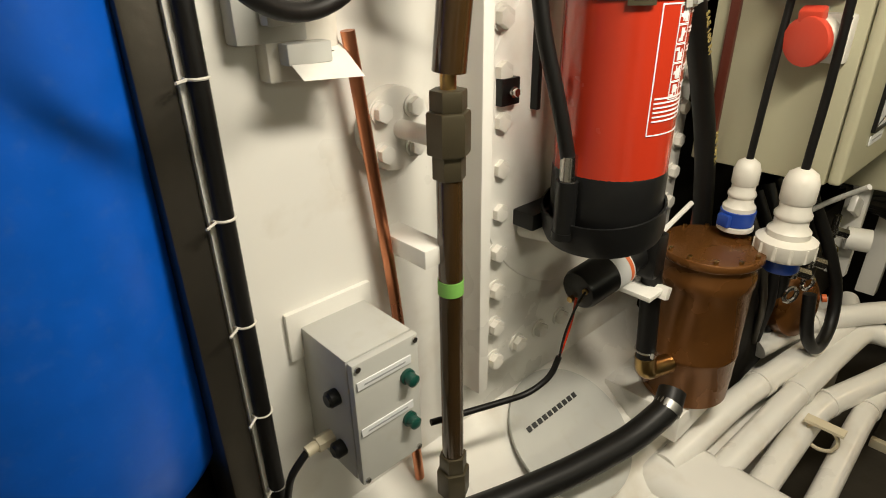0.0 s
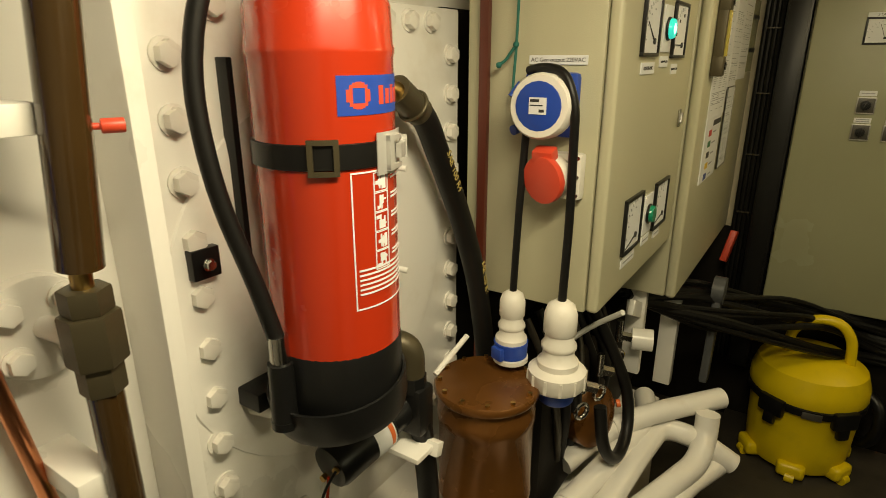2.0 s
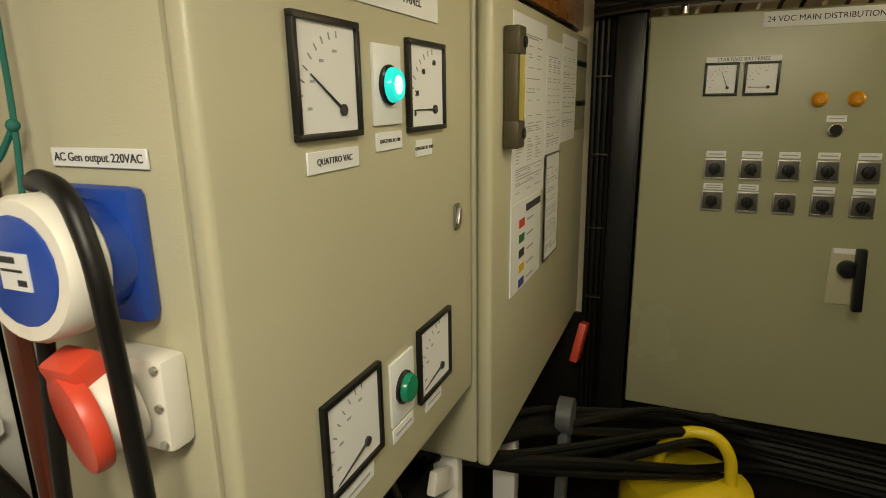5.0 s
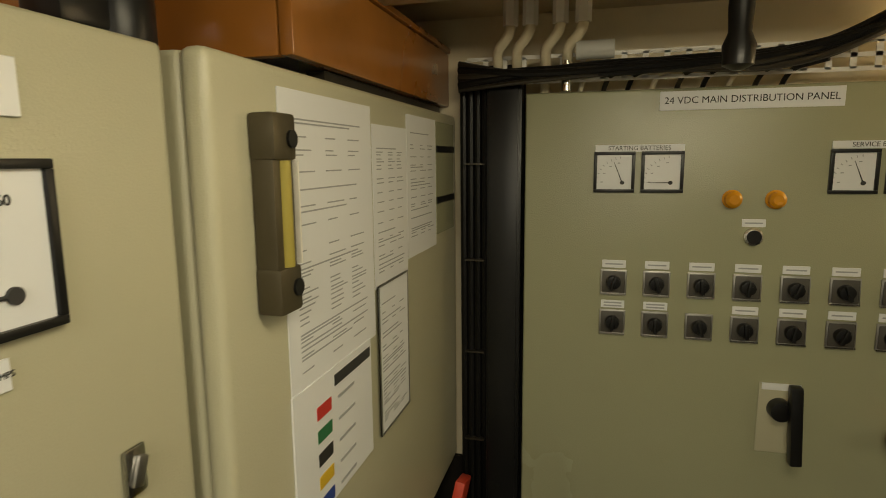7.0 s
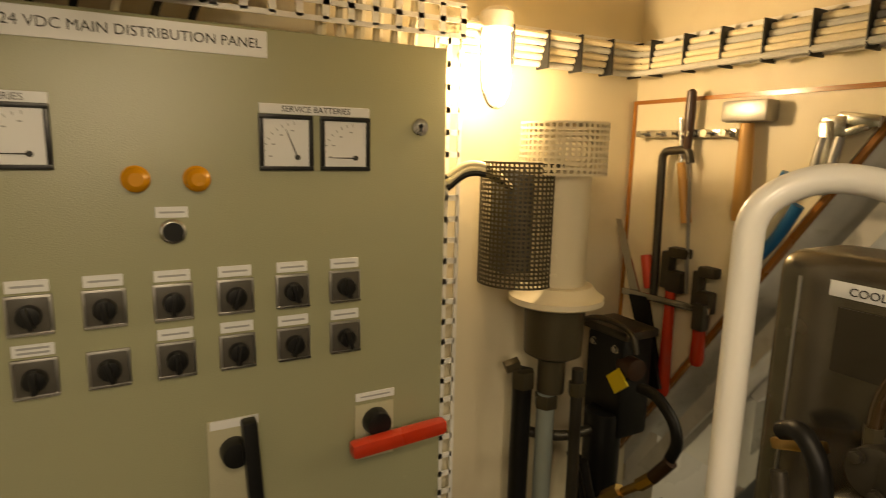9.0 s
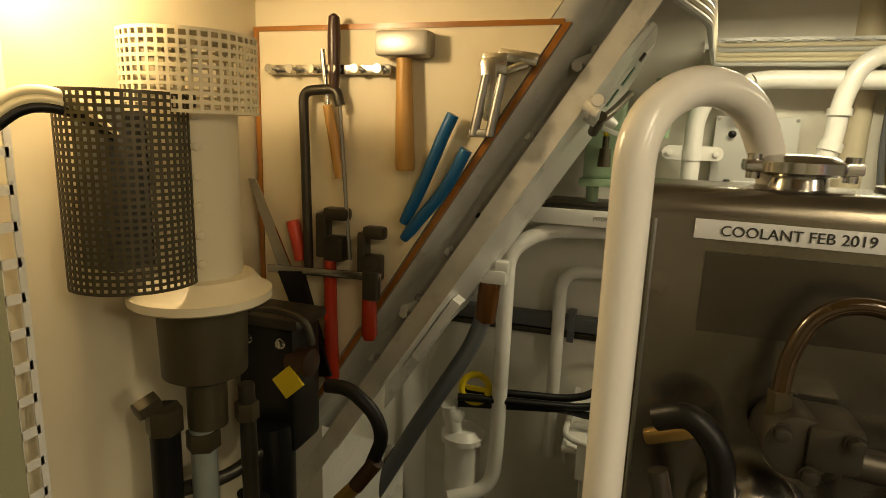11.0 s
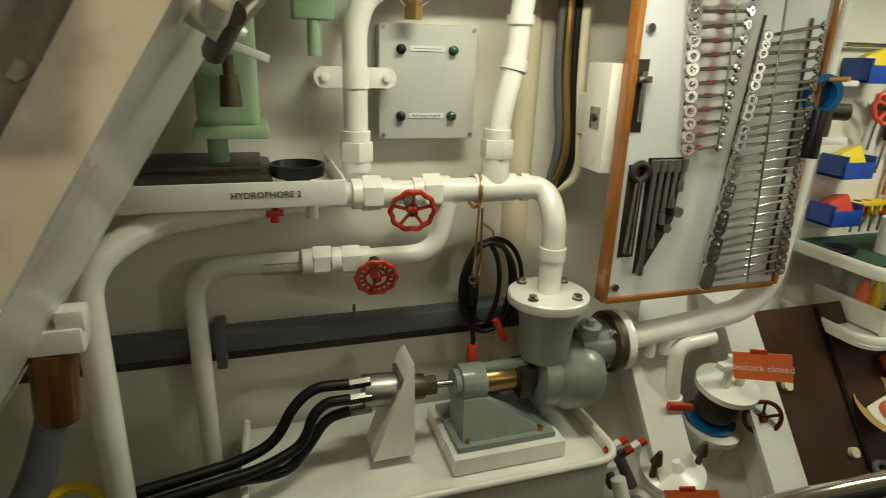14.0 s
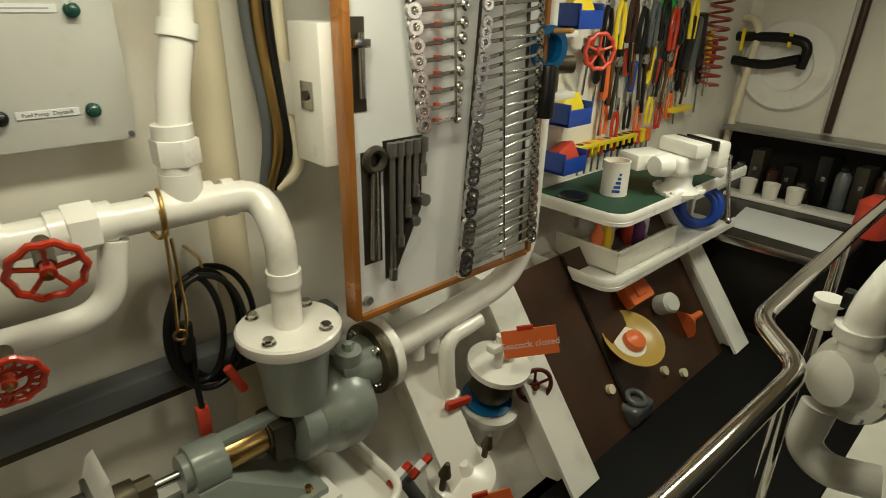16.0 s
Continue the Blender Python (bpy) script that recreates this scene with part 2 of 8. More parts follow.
def slab(outline, normal, thick):
    """A flat plate from outline points, pushed along normal by thick."""
    bm = bmesh.new()
    vs = [bm.verts.new(p) for p in outline]
    f = bm.faces.new(vs)
    out = bmesh.ops.extrude_face_region(bm, geom=[f])
    moved = [v for v in out["geom"] if isinstance(v, bmesh.types.BMVert)]
    bmesh.ops.translate(bm, verts=moved, vec=Vector(normal) * thick)
    bmesh.ops.recalc_face_normals(bm, faces=bm.faces[:])
    return bm


def turned(bm, pivot, rx=0, ry=0, rz=0):
    m = Matrix.Translation(pivot) @ pose(0, 0, 0, rx, ry, rz) @ Matrix.Translation(-Vector(pivot))
    bm.transform(m)
    return bm


def finish(name, bm, mat, at):
    bm.transform(Matrix.Translation(-Vector(at)))
    me = bpy.data.meshes.new(name)
    bm.to_mesh(me)
    bm.free()
    me.materials.append(mat)
    me.shade_smooth()
    me.set_sharp_from_angle(angle=radians(38))
    return new(name, me)


def thing(name, at, label, category, group="", kind=""):
    ob = new(name)
    ob.empty_display_size = 0.05
    ob.location = at
    return tagged(ob, label, category, group, kind)


def part(name, bm, mat, parent, label=""):
    top = parent
    while top.parent:
        top = top.parent
    ob = finish(name, bm, mat, top.location)
    ob.parent = parent
    if label:
        ob["label"] = label
    return ob


def parts(name, many, mat, parent, label=""):
    """Each mesh of many as a part of its own."""
    for bm in many:
        part(name, bm, mat, parent, label)


def solo(name, bm, mat, label, category, group="", kind=""):
    lo = Vector((min(v.co.x for v in bm.verts), min(v.co.y for v in bm.verts), min(v.co.z for v in bm.verts)))
    hi = Vector((max(v.co.x for v in bm.verts), max(v.co.y for v in bm.verts), max(v.co.z for v in bm.verts)))
    at = Vector(((lo.x + hi.x) / 2, (lo.y + hi.y) / 2, lo.z))
    ob = finish(name, bm, mat, at)
    ob.location = at
    return tagged(ob, label, category, group, kind)


def letters(text, size, at, right, up, depth=0.0006):
    """Raised lettering, centred on at, reading along right."""
    cu = bpy.data.curves.new("letters", "FONT")
    cu.body, cu.size, cu.align_x, cu.align_y, cu.extrude, cu.resolution_u = text, size, "CENTER", "CENTER", depth, 3
    ob = bpy.data.objects.new("letters", cu)
    me = bpy.data.meshes.new_from_object(ob)
    bm = bmesh.new()
    bm.from_mesh(me)
    bpy.data.objects.remove(ob)
    bpy.data.curves.remove(cu)
    bpy.data.meshes.remove(me)
    r, u = Vector(right).normalized(), Vector(up).normalized()
    m = Matrix((r, u, r.cross(u))).transposed().to_4x4()
    bm.transform(Matrix.Translation(at) @ m)
    return bm


def on(at, right, up):
    """A frame on a surface: local x along right, y along up, z out of it."""
    r, u = Vector(right).normalized(), Vector(up).normalized()
    return Matrix.Translation(at) @ Matrix((r, u, r.cross(u))).transposed().to_4x4()


def placed(bm, m):
    bm.transform(m)
    return bm


def bolt(c, axis, r=0.014, h=0.012):
    """Hexagon head with a washer, standing on c."""
    c, axis = Vector(c), Vector(axis).normalized()
    return join(rod(c, c + axis * h * 0.2, r * 1.25, seg=16), rod(c + axis * h * 0.2, c + axis * h, r, seg=6, bevel=r * 0.12))


# ---- setting ----
def wall(name, bm, mat, label):
    return solo(name, bm, mat, label, "wall", kind="structure")


solo("floor", box(-1.2, -2.75, -0.06, 3.2, 1.35, 0.0), PLATE, "grey worn steel floor plates of an engine room", "floor", kind="structure")
wall("wall_north", box(0.25, 0.69, 0, 3.1, 1.30, 2.06), WHITE, "white glossy painted steel tank wall")
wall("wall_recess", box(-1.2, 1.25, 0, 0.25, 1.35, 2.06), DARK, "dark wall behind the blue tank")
wall("wall_east", box(3.0, -1.6, 0, 3.1, 0.69, 2.06), CREAM, "cream painted steel bulkhead with cable tray")
wall("wall_south", box(1.2, -2.68, 0, 3.1, -2.58, 2.06), WALLW, "white painted hull side wall behind the pipes")
wall("wall_bench", box(-1.1, -2.80, 0, 1.2, -2.66, 2.06), WALLW, "cream wall behind the workbench hung with tools")
wall("wall_west", box(-1.2, -2.8, 0, -1.1, 1.35, 2.06), WALLW, "cream painted end bulkhead")
wall("wall_stair", slab([(3.0, -1.508, 0), (3.0, -1.508, 2.06), (2.262, -1.508, 2.06), (2.966, -1.508, 0.95), (2.966, -1.508, 0)], (0, -1, 0), 0.018), CREAM, "cream partition cut off along the sloping stair beam")
wall("wall_southeast", box(3.0, -2.58, 0, 3.1, -1.6, 2.06), WALLW, "white wall behind the stair beam")
solo("ceiling", box(-1.2, -2.8, 2.06, 3.2, 1.35, 2.12), CEILM, "cream painted steel deckhead with pipes and cables", "ceiling", kind="structure")
# cable tray, cables and pipes under the deckhead
def cable_tray(name, a, b, side, width, label):
    """A perforated tray of two rails and rungs from a to b, opening along side."""
    a, b, side = Vector(a), Vector(b), Vector(side).normalized()
    t = thing(name, a, label, "cable tray", kind="structure")
    d = (b - a).normalized()
    n = d.cross(side)
    for s in (-0.5, 0.0, 0.5):
        bm = bmesh.new()
        m = Matrix((d, side, n)).transposed().to_4x4()
        bmesh.ops.create_cube(bm, size=1, matrix=Matrix.Translation((a + b) / 2 + side * width * s) @ m @ Matrix.Diagonal(((b - a).length, width * 0.16, 0.003, 1)))
        part("rail", bm, WHITE, t)
    rungs = []
    k, step = 0.0, 0.044
    while k < (b - a).length:
        bm = bmesh.new()
        bmesh.ops.create_cube(bm, size=1, matrix=Matrix.Translation(a + d * k) @ Matrix((d, side, n)).transposed().to_4x4() @ Matrix.Diagonal((0.012, width, 0.003, 1)))
        rungs.append(bm)
        k += step
    part("lattice", join(*rungs), WHITE, t)
    return t


cable_tray("cable_tray", (2.90, 0.20, 1.915), (2.90, -0.95, 1.915), (0, 0, 1), 0.055, "cream perforated steel cable tray above the panel")
cable_tray("cable_tray", (2.955, -0.945, 0.70), (2.955, -0.945, 1.90), (0, 1, 0), 0.055, "cream vertical perforated cable tray beside the panel")
cable_tray("cable_tray", (2.97, -1.0, 1.90), (2.97, -1.47, 1.90), (0, 0, 1), 0.07, "cream perforated cable tray along the bulkhead")
cable_tray("cable_tray", (2.95, -1.475, 1.90), (2.20, -1.475, 1.90), (0, 0, 1), 0.07, "cream perforated cable tray above the tool board")
cable_tray("cable_tray", (2.10, -2.55, 1.89), (1.30, -2.55, 1.89), (0, 0, 1), 0.07, "white perforated cable tray above the pipes")
rng = random.Random(4)
for k in range(5):
    solo("cable", tube([(2.962 - 0.006 * k, -0.97, 1.865 + 0.014 * k), (2.955 - 0.005 * k, -1.44 - 0.004 * k, 1.862 + 0.014 * k), (2.30, -1.445 - 0.006 * k, 1.868 + 0.014 * k), (2.16, -1.75, 1.84 + 0.014 * k), (2.08, -2.50, 1.845 + 0.014 * k), (1.35, -2.52, 1.85 + 0.014 * k)], 0.007, 0.05, 8), CREAM if k % 3 else GREYPLASTIC, "painted electric cable clipped to a tray under the deckhead", "cable", "cables under the deckhead")
for k in range(5):
    solo("cable_clip", box(2.926, -1.08 - 0.09 * k, 1.852, 2.968, -1.076 - 0.09 * k, 1.930, 0.001), BLACKP, "black strap round the cables", "cable clip", "cable straps")
for k in range(7):
    solo("cable_clip", box(2.90 - 0.09 * k, -1.480, 1.854, 2.904 - 0.09 * k, -1.437, 1.934, 0.001), BLACKP, "black strap round the cables", "cable clip", "cable straps")
for k in range(11):
    jit = [rng.uniform(-0.018, 0.018) for _ in range(10)]
    solo("cable", tube([(2.90, 0.22, 1.875 + 0.006 * k), (2.85 + jit[0], 0.02, 1.900 + jit[1]), (2.84 + jit[2], -0.20, 1.905 + jit[3]), (2.85 + jit[4], -0.44, 1.903 + jit[5]), (2.85 + jit[6], -0.56, 1.930 + jit[7]), (2.84 + jit[8], -0.66, 1.985 + jit[9]), (2.84, -0.80, 2.058)], 0.0055 + 0.0015 * (k % 3), 0.10, 8), BLACK if k % 5 else DARKSTEEL, "black electric cable slung above the panel", "cable", "cables above the panel")
for k, y in enumerate((0.082, 0.018, -0.030, 0.125)):
    solo("cable", tube([(2.968, y + 0.01, 1.80), (2.955, y + 0.005, 1.88), (2.885, y, 1.925), (2.865, y - 0.002, 1.955), (2.85, y - 0.022, 1.972), (2.845, y - 0.034, 1.990), (2.845, y - 0.034, 2.055)], 0.0115, 0.02, 10), CREAM, "cream cable bending into a deckhead gland", "cable", "cables above the panel")
    solo("gland", rod((2.845, y - 0.034, 2.0), (2.845, y - 0.034, 2.058), 0.017, seg=6, bevel=0.002), WHITEP, "pale cable gland in the deckhead", "cable gland", "deckhead glands")
for k in range(9):
    y = -0.07 - 0.052 * k
    solo("cable", tube([(2.94, y + 0.02, 1.83), (2.925, y + 0.01, 1.875), (2.90, y, 1.895), (2.86, y - 0.05, 1.905)], 0.0055, 0.03, 8), (CREAM, DARKSTEEL, BLACK)[k % 3], "thin cable leaving the panel top", "cable", "cables above the panel")
for k in range(6):
    y = -0.68 - 0.035 * k
    solo("cable", tube([(2.94, y, 1.84), (2.92, y, 1.95), (2.84, y + 0.02, 2.00), (2.70, y + 0.05, 2.05)], 0.010, 0.06, 8), CREAM, "cream cable looping above the panel corner", "cable", "cables above the panel")
solo("ceiling_pipe", tube([(2.86, -0.05, 1.945), (2.86, -0.13, 1.945)], 0.020, 0.02, 20), GREYPLASTIC, "short cut end of a grey conduit", "conduit")
solo("sensor", join(rod((2.875, -0.03, 1.862), (2.875, -0.03, 1.92), 0.011), rod((2.875, -0.03, 1.92), (2.875, -0.03, 1.945), 0.006)), STEEL, "small bright steel sensor plug on the panel top", "sensor")
solo("ceiling_beam", box(2.45, -1.4, 1.98, 2.53, 0.69, 2.06, 0.004), CEILM, "cream steel deck beam", "beam", kind="structure")
solo("ceiling_beam", box(1.55, -2.58, 1.98, 1.63, 0.69, 2.06, 0.004), CEILM, "cream steel deck beam", "beam", kind="structure")
t = thing("hanging_lamp", (2.60, -0.32, 1.86), "black hanging inspection lamp head", "lamp")
part("head", lathe((2.60, -0.32, 1.855), (0, 0, 1), [(0.008, 0), (0.024, 0.008), (0.026, 0.04), (0.018, 0.06), (0.02, 0.10), (0.012, 0.21)]), BLACKP, t)
for x, y, lab in ((0.68, -0.05, "aisle"), (1.80, -0.36, "aisle"), (1.75, -2.05, "bench"), (0.34, -1.90, "bench")):
    t = thing("ceiling_light", (x, y, 2.06), "white fluorescent batten light under the deckhead", "ceiling light", "deckhead lights")
    part("body", box(x - 0.34, y - 0.07, 2.01, x + 0.34, y + 0.07, 2.058, 0.008), WHITEP, t)
    part("diffuser", box(x - 0.32, y - 0.055, 1.995, x + 0.32, y + 0.055, 2.012, 0.006), TUBEGLASS, t, "lit milky diffuser")

# ---- distribution panel ----
def dial(parent, at, right, up, w, h, needle, letters_at=(), small=True):
    """A square moving-coil meter on a door."""
    m = on(at, right, up)
    e = 0.007
    fr = part("meter", placed(join(box(-w / 2, -h / 2, 0, w / 2, -h / 2 + e, 0.008, 0.001), box(-w / 2, h / 2 - e, 0, w / 2, h / 2, 0.008, 0.001), box(-w / 2, -h / 2 + e, 0, -w / 2 + e, h / 2 - e, 0.008, 0.001), box(w / 2 - e, -h / 2 + e, 0, w / 2, h / 2 - e, 0.008, 0.001)), m), BLACKP, parent, "black square meter frame")
    part("dial_face", placed(box(-w / 2 + e, -h / 2 + e, 0, w / 2 - e, h / 2 - e, 0.004), m), PAPER, fr, "white dial face")
    px, py = w * 0.20, -h * 0.26
    ln = w * 0.55
    a = radians(needle)
    ex, ey = px + ln * math.cos(a), py + ln * math.sin(a)
    bits = [rod((px, py, 0.0052), (ex, ey, 0.0052), w * 0.014, w * 0.006, seg=6), rod((px, py, 0.004), (px, py, 0.007), w * 0.05, seg=14)]
    part("needle", placed(join(*bits), m), INK, fr, "black pointer")
    marks = []
    for k in range(9):
        b = radians(95 + k * 10.5)
        r0, r1 = w * 0.60, w * 0.66
        marks.append(rod((px + r0 * math.cos(b), py + r0 * math.sin(b), 0.0044), (px + r1 * math.cos(b), py + r1 * math.sin(b), 0.0044), w * 0.008, seg=4))
    for k in range(0 if letters_at else 4):
        b = radians(100 + k * 26)
        marks.append(box(px + w * 0.5 * math.cos(b) - w * 0.03, py + w * 0.5 * math.sin(b) - w * 0.012, 0.004, px + w * 0.5 * math.cos(b) + w * 0.03, py + w * 0.5 * math.sin(b) + w * 0.012, 0.0046))
    part("scale", placed(join(*marks), m), GREYINK, fr, "grey scale marks")
    for txt, u, v in letters_at:
        part("numeral", letters(txt, w * 0.085, m @ Vector((u * w, v * h, 0.0046)), right, up), INK, fr, "black numeral")
    return fr


def tag(parent, at, right, up, w, h, text="", size=0.0, bars=0, mat=None):
    m = on(at, right, up)
    p = part("label_plate", placed(box(-w / 2, -h / 2, 0, w / 2, h / 2, 0.0025, 0.0006, 1), m), PAPER, parent, "white engraved label")
    if text:
        part("lettering", letters(text, size, m @ Vector((0, 0, 0.0026)), right, up), mat or INK, p)
    elif bars:
        bits = []
        for k in range(bars):
            y = (k - (bars - 1) / 2) * h / (bars + 0.6)
            bits.append(box(-w * 0.38, y - h * 0.09, 0.0024, w * 0.38, y + h * 0.09, 0.0030))
        part("lettering", placed(join(*bits), m), GREYINK, p)
    return p


PX = 2.885
RIGHT, UP = (0, -1, 0), (0, 0, 1)
panel = thing("distribution_panel", (2.94, -0.425, 0.64), "olive-grey steel 24 volt distribution panel with meters and switches", "electrical panel")
part("body", box(2.897, 0.062, 0.64, 2.995, -0.907, 1.862, 0.004), PANEL, panel)
part("door", box(PX, 0.06, 0.645, 2.899, -0.905, 1.860, 0.005, 3), PANEL, panel)
tag(panel, (PX, -0.4035, 1.834), RIGHT, UP, 0.351, 0.040, "24 VDC MAIN DISTRIBUTION PANEL", 0.0205)
tag(panel, (PX, -0.190, 1.735), RIGHT, UP, 0.187, 0.016, "STARTING BATTERIES", 0.0135)
tag(panel, (PX, -0.657, 1.737), RIGHT, UP, 0.187, 0.016, "SERVICE BATTERIES", 0.0135)
for y, nd in ((-0.1385, 112), (-0.2395, 180), (-0.6055, 112), (-0.706, 180)):
    dial(panel, (PX, y, 1.683), RIGHT, UP, 0.088, 0.090, nd)
for y in (-0.383, -0.467):
    lamp = part("indicator", lathe((PX, y, 1.625), (-1, 0, 0), [(0.020, 0), (0.020, 0.006), (0.017, 0.008), (0.0165, 0.022), (0.010, 0.028)]), AMBER, panel, "round amber indicator lamp")
tag(panel, (PX, -0.429, 1.574), RIGHT, UP, 0.046, 0.017, bars=1)
b = part("push_button", lathe((PX, -0.429, 1.545), (-1, 0, 0), [(0.019, 0), (0.019, 0.008), (0.015, 0.011), (0.0145, 0.011)]), STEEL, panel, "chrome ring")
part("cap", rod((PX, -0.429, 1.545), (PX - 0.014, -0.429, 1.545), 0.0145), BLACKP, b, "black button cap")


def cam_switch(parent, y, z, turn):
    plate = part("rotary_switch", box(PX - 0.006, y - 0.029, z - 0.029, PX, y + 0.029, z + 0.029, 0.003), DULLSTEEL, parent, "square grey switch plate")
    part("plate_face", box(PX - 0.0075, y - 0.025, z - 0.025, PX - 0.0055, y + 0.025, z + 0.025, 0.002), SWITCHFACE, plate)
    m = on((PX - 0.0075, y, z), RIGHT, UP)
    k = join(rod((0, 0, 0), (0, 0, 0.016), 0.0165, 0.015, bevel=0.002), turned(box(-0.004, -0.017, 0.012, 0.004, 0.017, 0.026, 0.002), (0, 0, 0), 0, 0, turn))
    part("knob", placed(k, m), BLACKP, plate, "black turning knob")
    part("edge", box(PX - 0.0085, y - 0.028, z - 0.0295, PX - 0.003, y + 0.028, z - 0.0265), STEEL, plate, "bright lower edge")


for row, z in ((0, 1.434), (1, 1.340)):
    for k in range(7):
        y = -0.1455 - 0.093 * k
        cam_switch(panel, y, z, 180 if (row, k) == (1, 1) else -20 + 12 * ((k * 3 + row) % 4))
        if (row, k) != (1, 2):
            tag(panel, (PX, y, z + 0.041), RIGHT, UP, 0.052, 0.018, bars=1 if row == 0 or k > 2 else 2)
h = part("isolator", box(PX - 0.004, -0.463, 1.06, PX, -0.548, 1.222, 0.002), CABINET, panel, "beige isolator plate")
part("label_plate", box(PX - 0.006, -0.468, 1.207, PX - 0.003, -0.546, 1.222), PAPER, h)
part("hub", rod((PX, -0.505, 1.165), (PX - 0.03, -0.505, 1.165), 0.025, 0.022, bevel=0.003), BLACKP, h)
part("handle", turned(box(PX - 0.055, -0.515, 1.055, PX - 0.028, -0.540, 1.232, 0.006), (PX, -0.528, 1.165), -3), BLACKP, h, "black isolator handle")
h = part("isolator", box(PX - 0.004, -0.722, 1.09, PX, -0.80, 1.20, 0.002), CABINET, panel)
tag(h, (PX - 0.002, -0.762, 1.216), RIGHT, UP, 0.078, 0.016, bars=1)
part("hub", rod((PX, -0.762, 1.165), (PX - 0.03, -0.762, 1.165), 0.027, 0.024, bevel=0.003), BLACKP, h)
part("handle", turned(box(PX - 0.06, -0.698, 1.127, PX - 0.03, -0.892, 1.156, 0.010), (PX, -0.79, 1.14), -3), RED, h, "red isolator handle")
lk = part("lock", rod((PX, -0.848, 1.717), (PX - 0.007, -0.848, 1.717), 0.016, bevel=0.002), STEEL, panel, "round chrome lock")
part("keyhole", join(rod((PX - 0.006, -0.848, 1.719), (PX - 0.0085, -0.848, 1.719), 0.004), box(PX - 0.0085, -0.8465, 1.709, PX - 0.006, -0.8495, 1.719)), BLACKP, lk)

# ---- AC cabinets ----
ac = thing("ac_cabinet", (1.67, 0.42, 1.09), "beige steel AC distribution cabinet with meters and side sockets", "electrical cabinet")
part("body", box(1.368, 0.312, 1.092, 1.985, 0.60, 1.825, 0.006), CABINET, ac)
part("door", box(1.366, 0.284, 1.096, 1.990, 0.309, 1.822, 0.009, 3), CABINET, ac)
AR = (1, 0, 0)
tag(ac, (1.62, 0.284, 1.766), AR, UP, 0.445, 0.040, "230 VAC  MAIN  DISTRIBUTION  PANEL", 0.0188)
dial(ac, (1.546, 0.284, 1.661), AR, UP, 0.122, 0.122, 148)
dial(ac, (1.795, 0.284, 1.657), AR, UP, 0.126, 0.122, 180, (("0", -0.33, -0.30), ("20", -0.28, -0.08), ("40", -0.10, 0.16), ("60", 0.20, 0.27)))
dial(ac, (1.557, 0.284, 1.248), AR, UP, 0.132, 0.125, 195)
dial(ac, (1.805, 0.284, 1.243), AR, UP, 0.126, 0.122, 190)
for x, z, lens, lit in ((1.678, 1.657, TEAL, True), (1.690, 1.240, GREENLENS, False)):
    p = part("lamp_plate", box(x - 0.036, 0.280, z - 0.048, x + 0.036, 0.2845, z + 0.048, 0.001), PAPER, ac, "white square lamp plate")
    part("bezel", lathe((x, 0.2805, z), (0, -1, 0), [(0.0245, 0), (0.0245, 0.004), (0.022, 0.006)]), BLACKP, p, "black lamp bezel")
    part("lens", lathe((x, 0.2775, z), (0, -1, 0), [(0.0215, 0), (0.0205, 0.009), (0.0185, 0.012), (0.0, 0.0125)]), lens, p, "lit teal lens" if lit else "dark green lens")
    if lit:
        part("bright_core", lathe((x, 0.2655, z), (0, -1, 0), [(0.012, 0), (0.009, 0.0012), (0.0, 0.0016)]), TEALCORE, p, "bright core of the lit lens")
for x, z, w, txt in ((1.552, 1.577, 0.10, "QUATTRO VAC"), (1.680, 1.589, 0.070, "QUATTRO AC ON"), (1.785, 1.572, 0.056, "QUATTRO AC AMPS")):
    tag(ac, (x, 0.284, z), AR, UP, w, 0.023, txt, 0.0098 if w > 0.09 else 0.0066)
for x, z, w in ((1.55, 1.165, 0.10), (1.690, 1.175, 0.065), (1.80, 1.165, 0.062)):
    tag(ac, (x, 0.284, z), AR, UP, w, 0.022, bars=1)
lk = part("lock", box(1.897, 0.278, 1.425, 1.921, 0.284, 1.470, 0.004), STEEL, ac, "chrome quarter-turn lock")
part("latch", turned(box(1.903, 0.273, 1.434, 1.915, 0.279, 1.462, 0.003), (1.909, 0.28, 1.448), 0, 20), DULLSTEEL, lk)
SX = 1.368
SR = (0, -1, 0)
tag(ac, (SX - 0.001, 0.401, 1.594), SR, UP, 0.118, 0.017, "AC Gen output 220VAC", 0.0108)

blue = thing("blue_socket", (SX, 0.42, 1.45), "round blue and white industrial socket with a closed lid", "power socket")
part("flange", box(SX - 0.022, 0.365, 1.452, SX, 0.475, 1.572, 0.010), BLUEP, blue)
part("barrel", rod((SX - 0.018, 0.415, 1.512), (SX - 0.055, 0.415, 1.512), 0.050, bevel=0.004), BLUEP, blue)
part("ring", lathe((SX - 0.048, 0.415, 1.512), (-1, 0, 0.05), [(0.056, 0), (0.060, 0.004), (0.060, 0.030), (0.056, 0.036), (0.047, 0.036)]), WHITEP, blue, "cream screw ring")
part("lid", rod((SX - 0.083, 0.415, 1.514), (SX - 0.0865, 0.415, 1.514), 0.045, bevel=0.001), BLUEP, blue, "blue lid disc")
st = part("sticker", box(SX - 0.0880, 0.398, 1.500, SX - 0.0862, 0.432, 1.530), PAPER, blue, "small white rating sticker")
part("print", join(box(SX - 0.0886, 0.412, 1.522, SX - 0.0878, 0.430, 1.527), box(SX - 0.0886, 0.405, 1.515, SX - 0.0878, 0.430, 1.517), box(SX - 0.0886, 0.402, 1.504, SX - 0.0878, 0.412, 1.509)), INK, st)
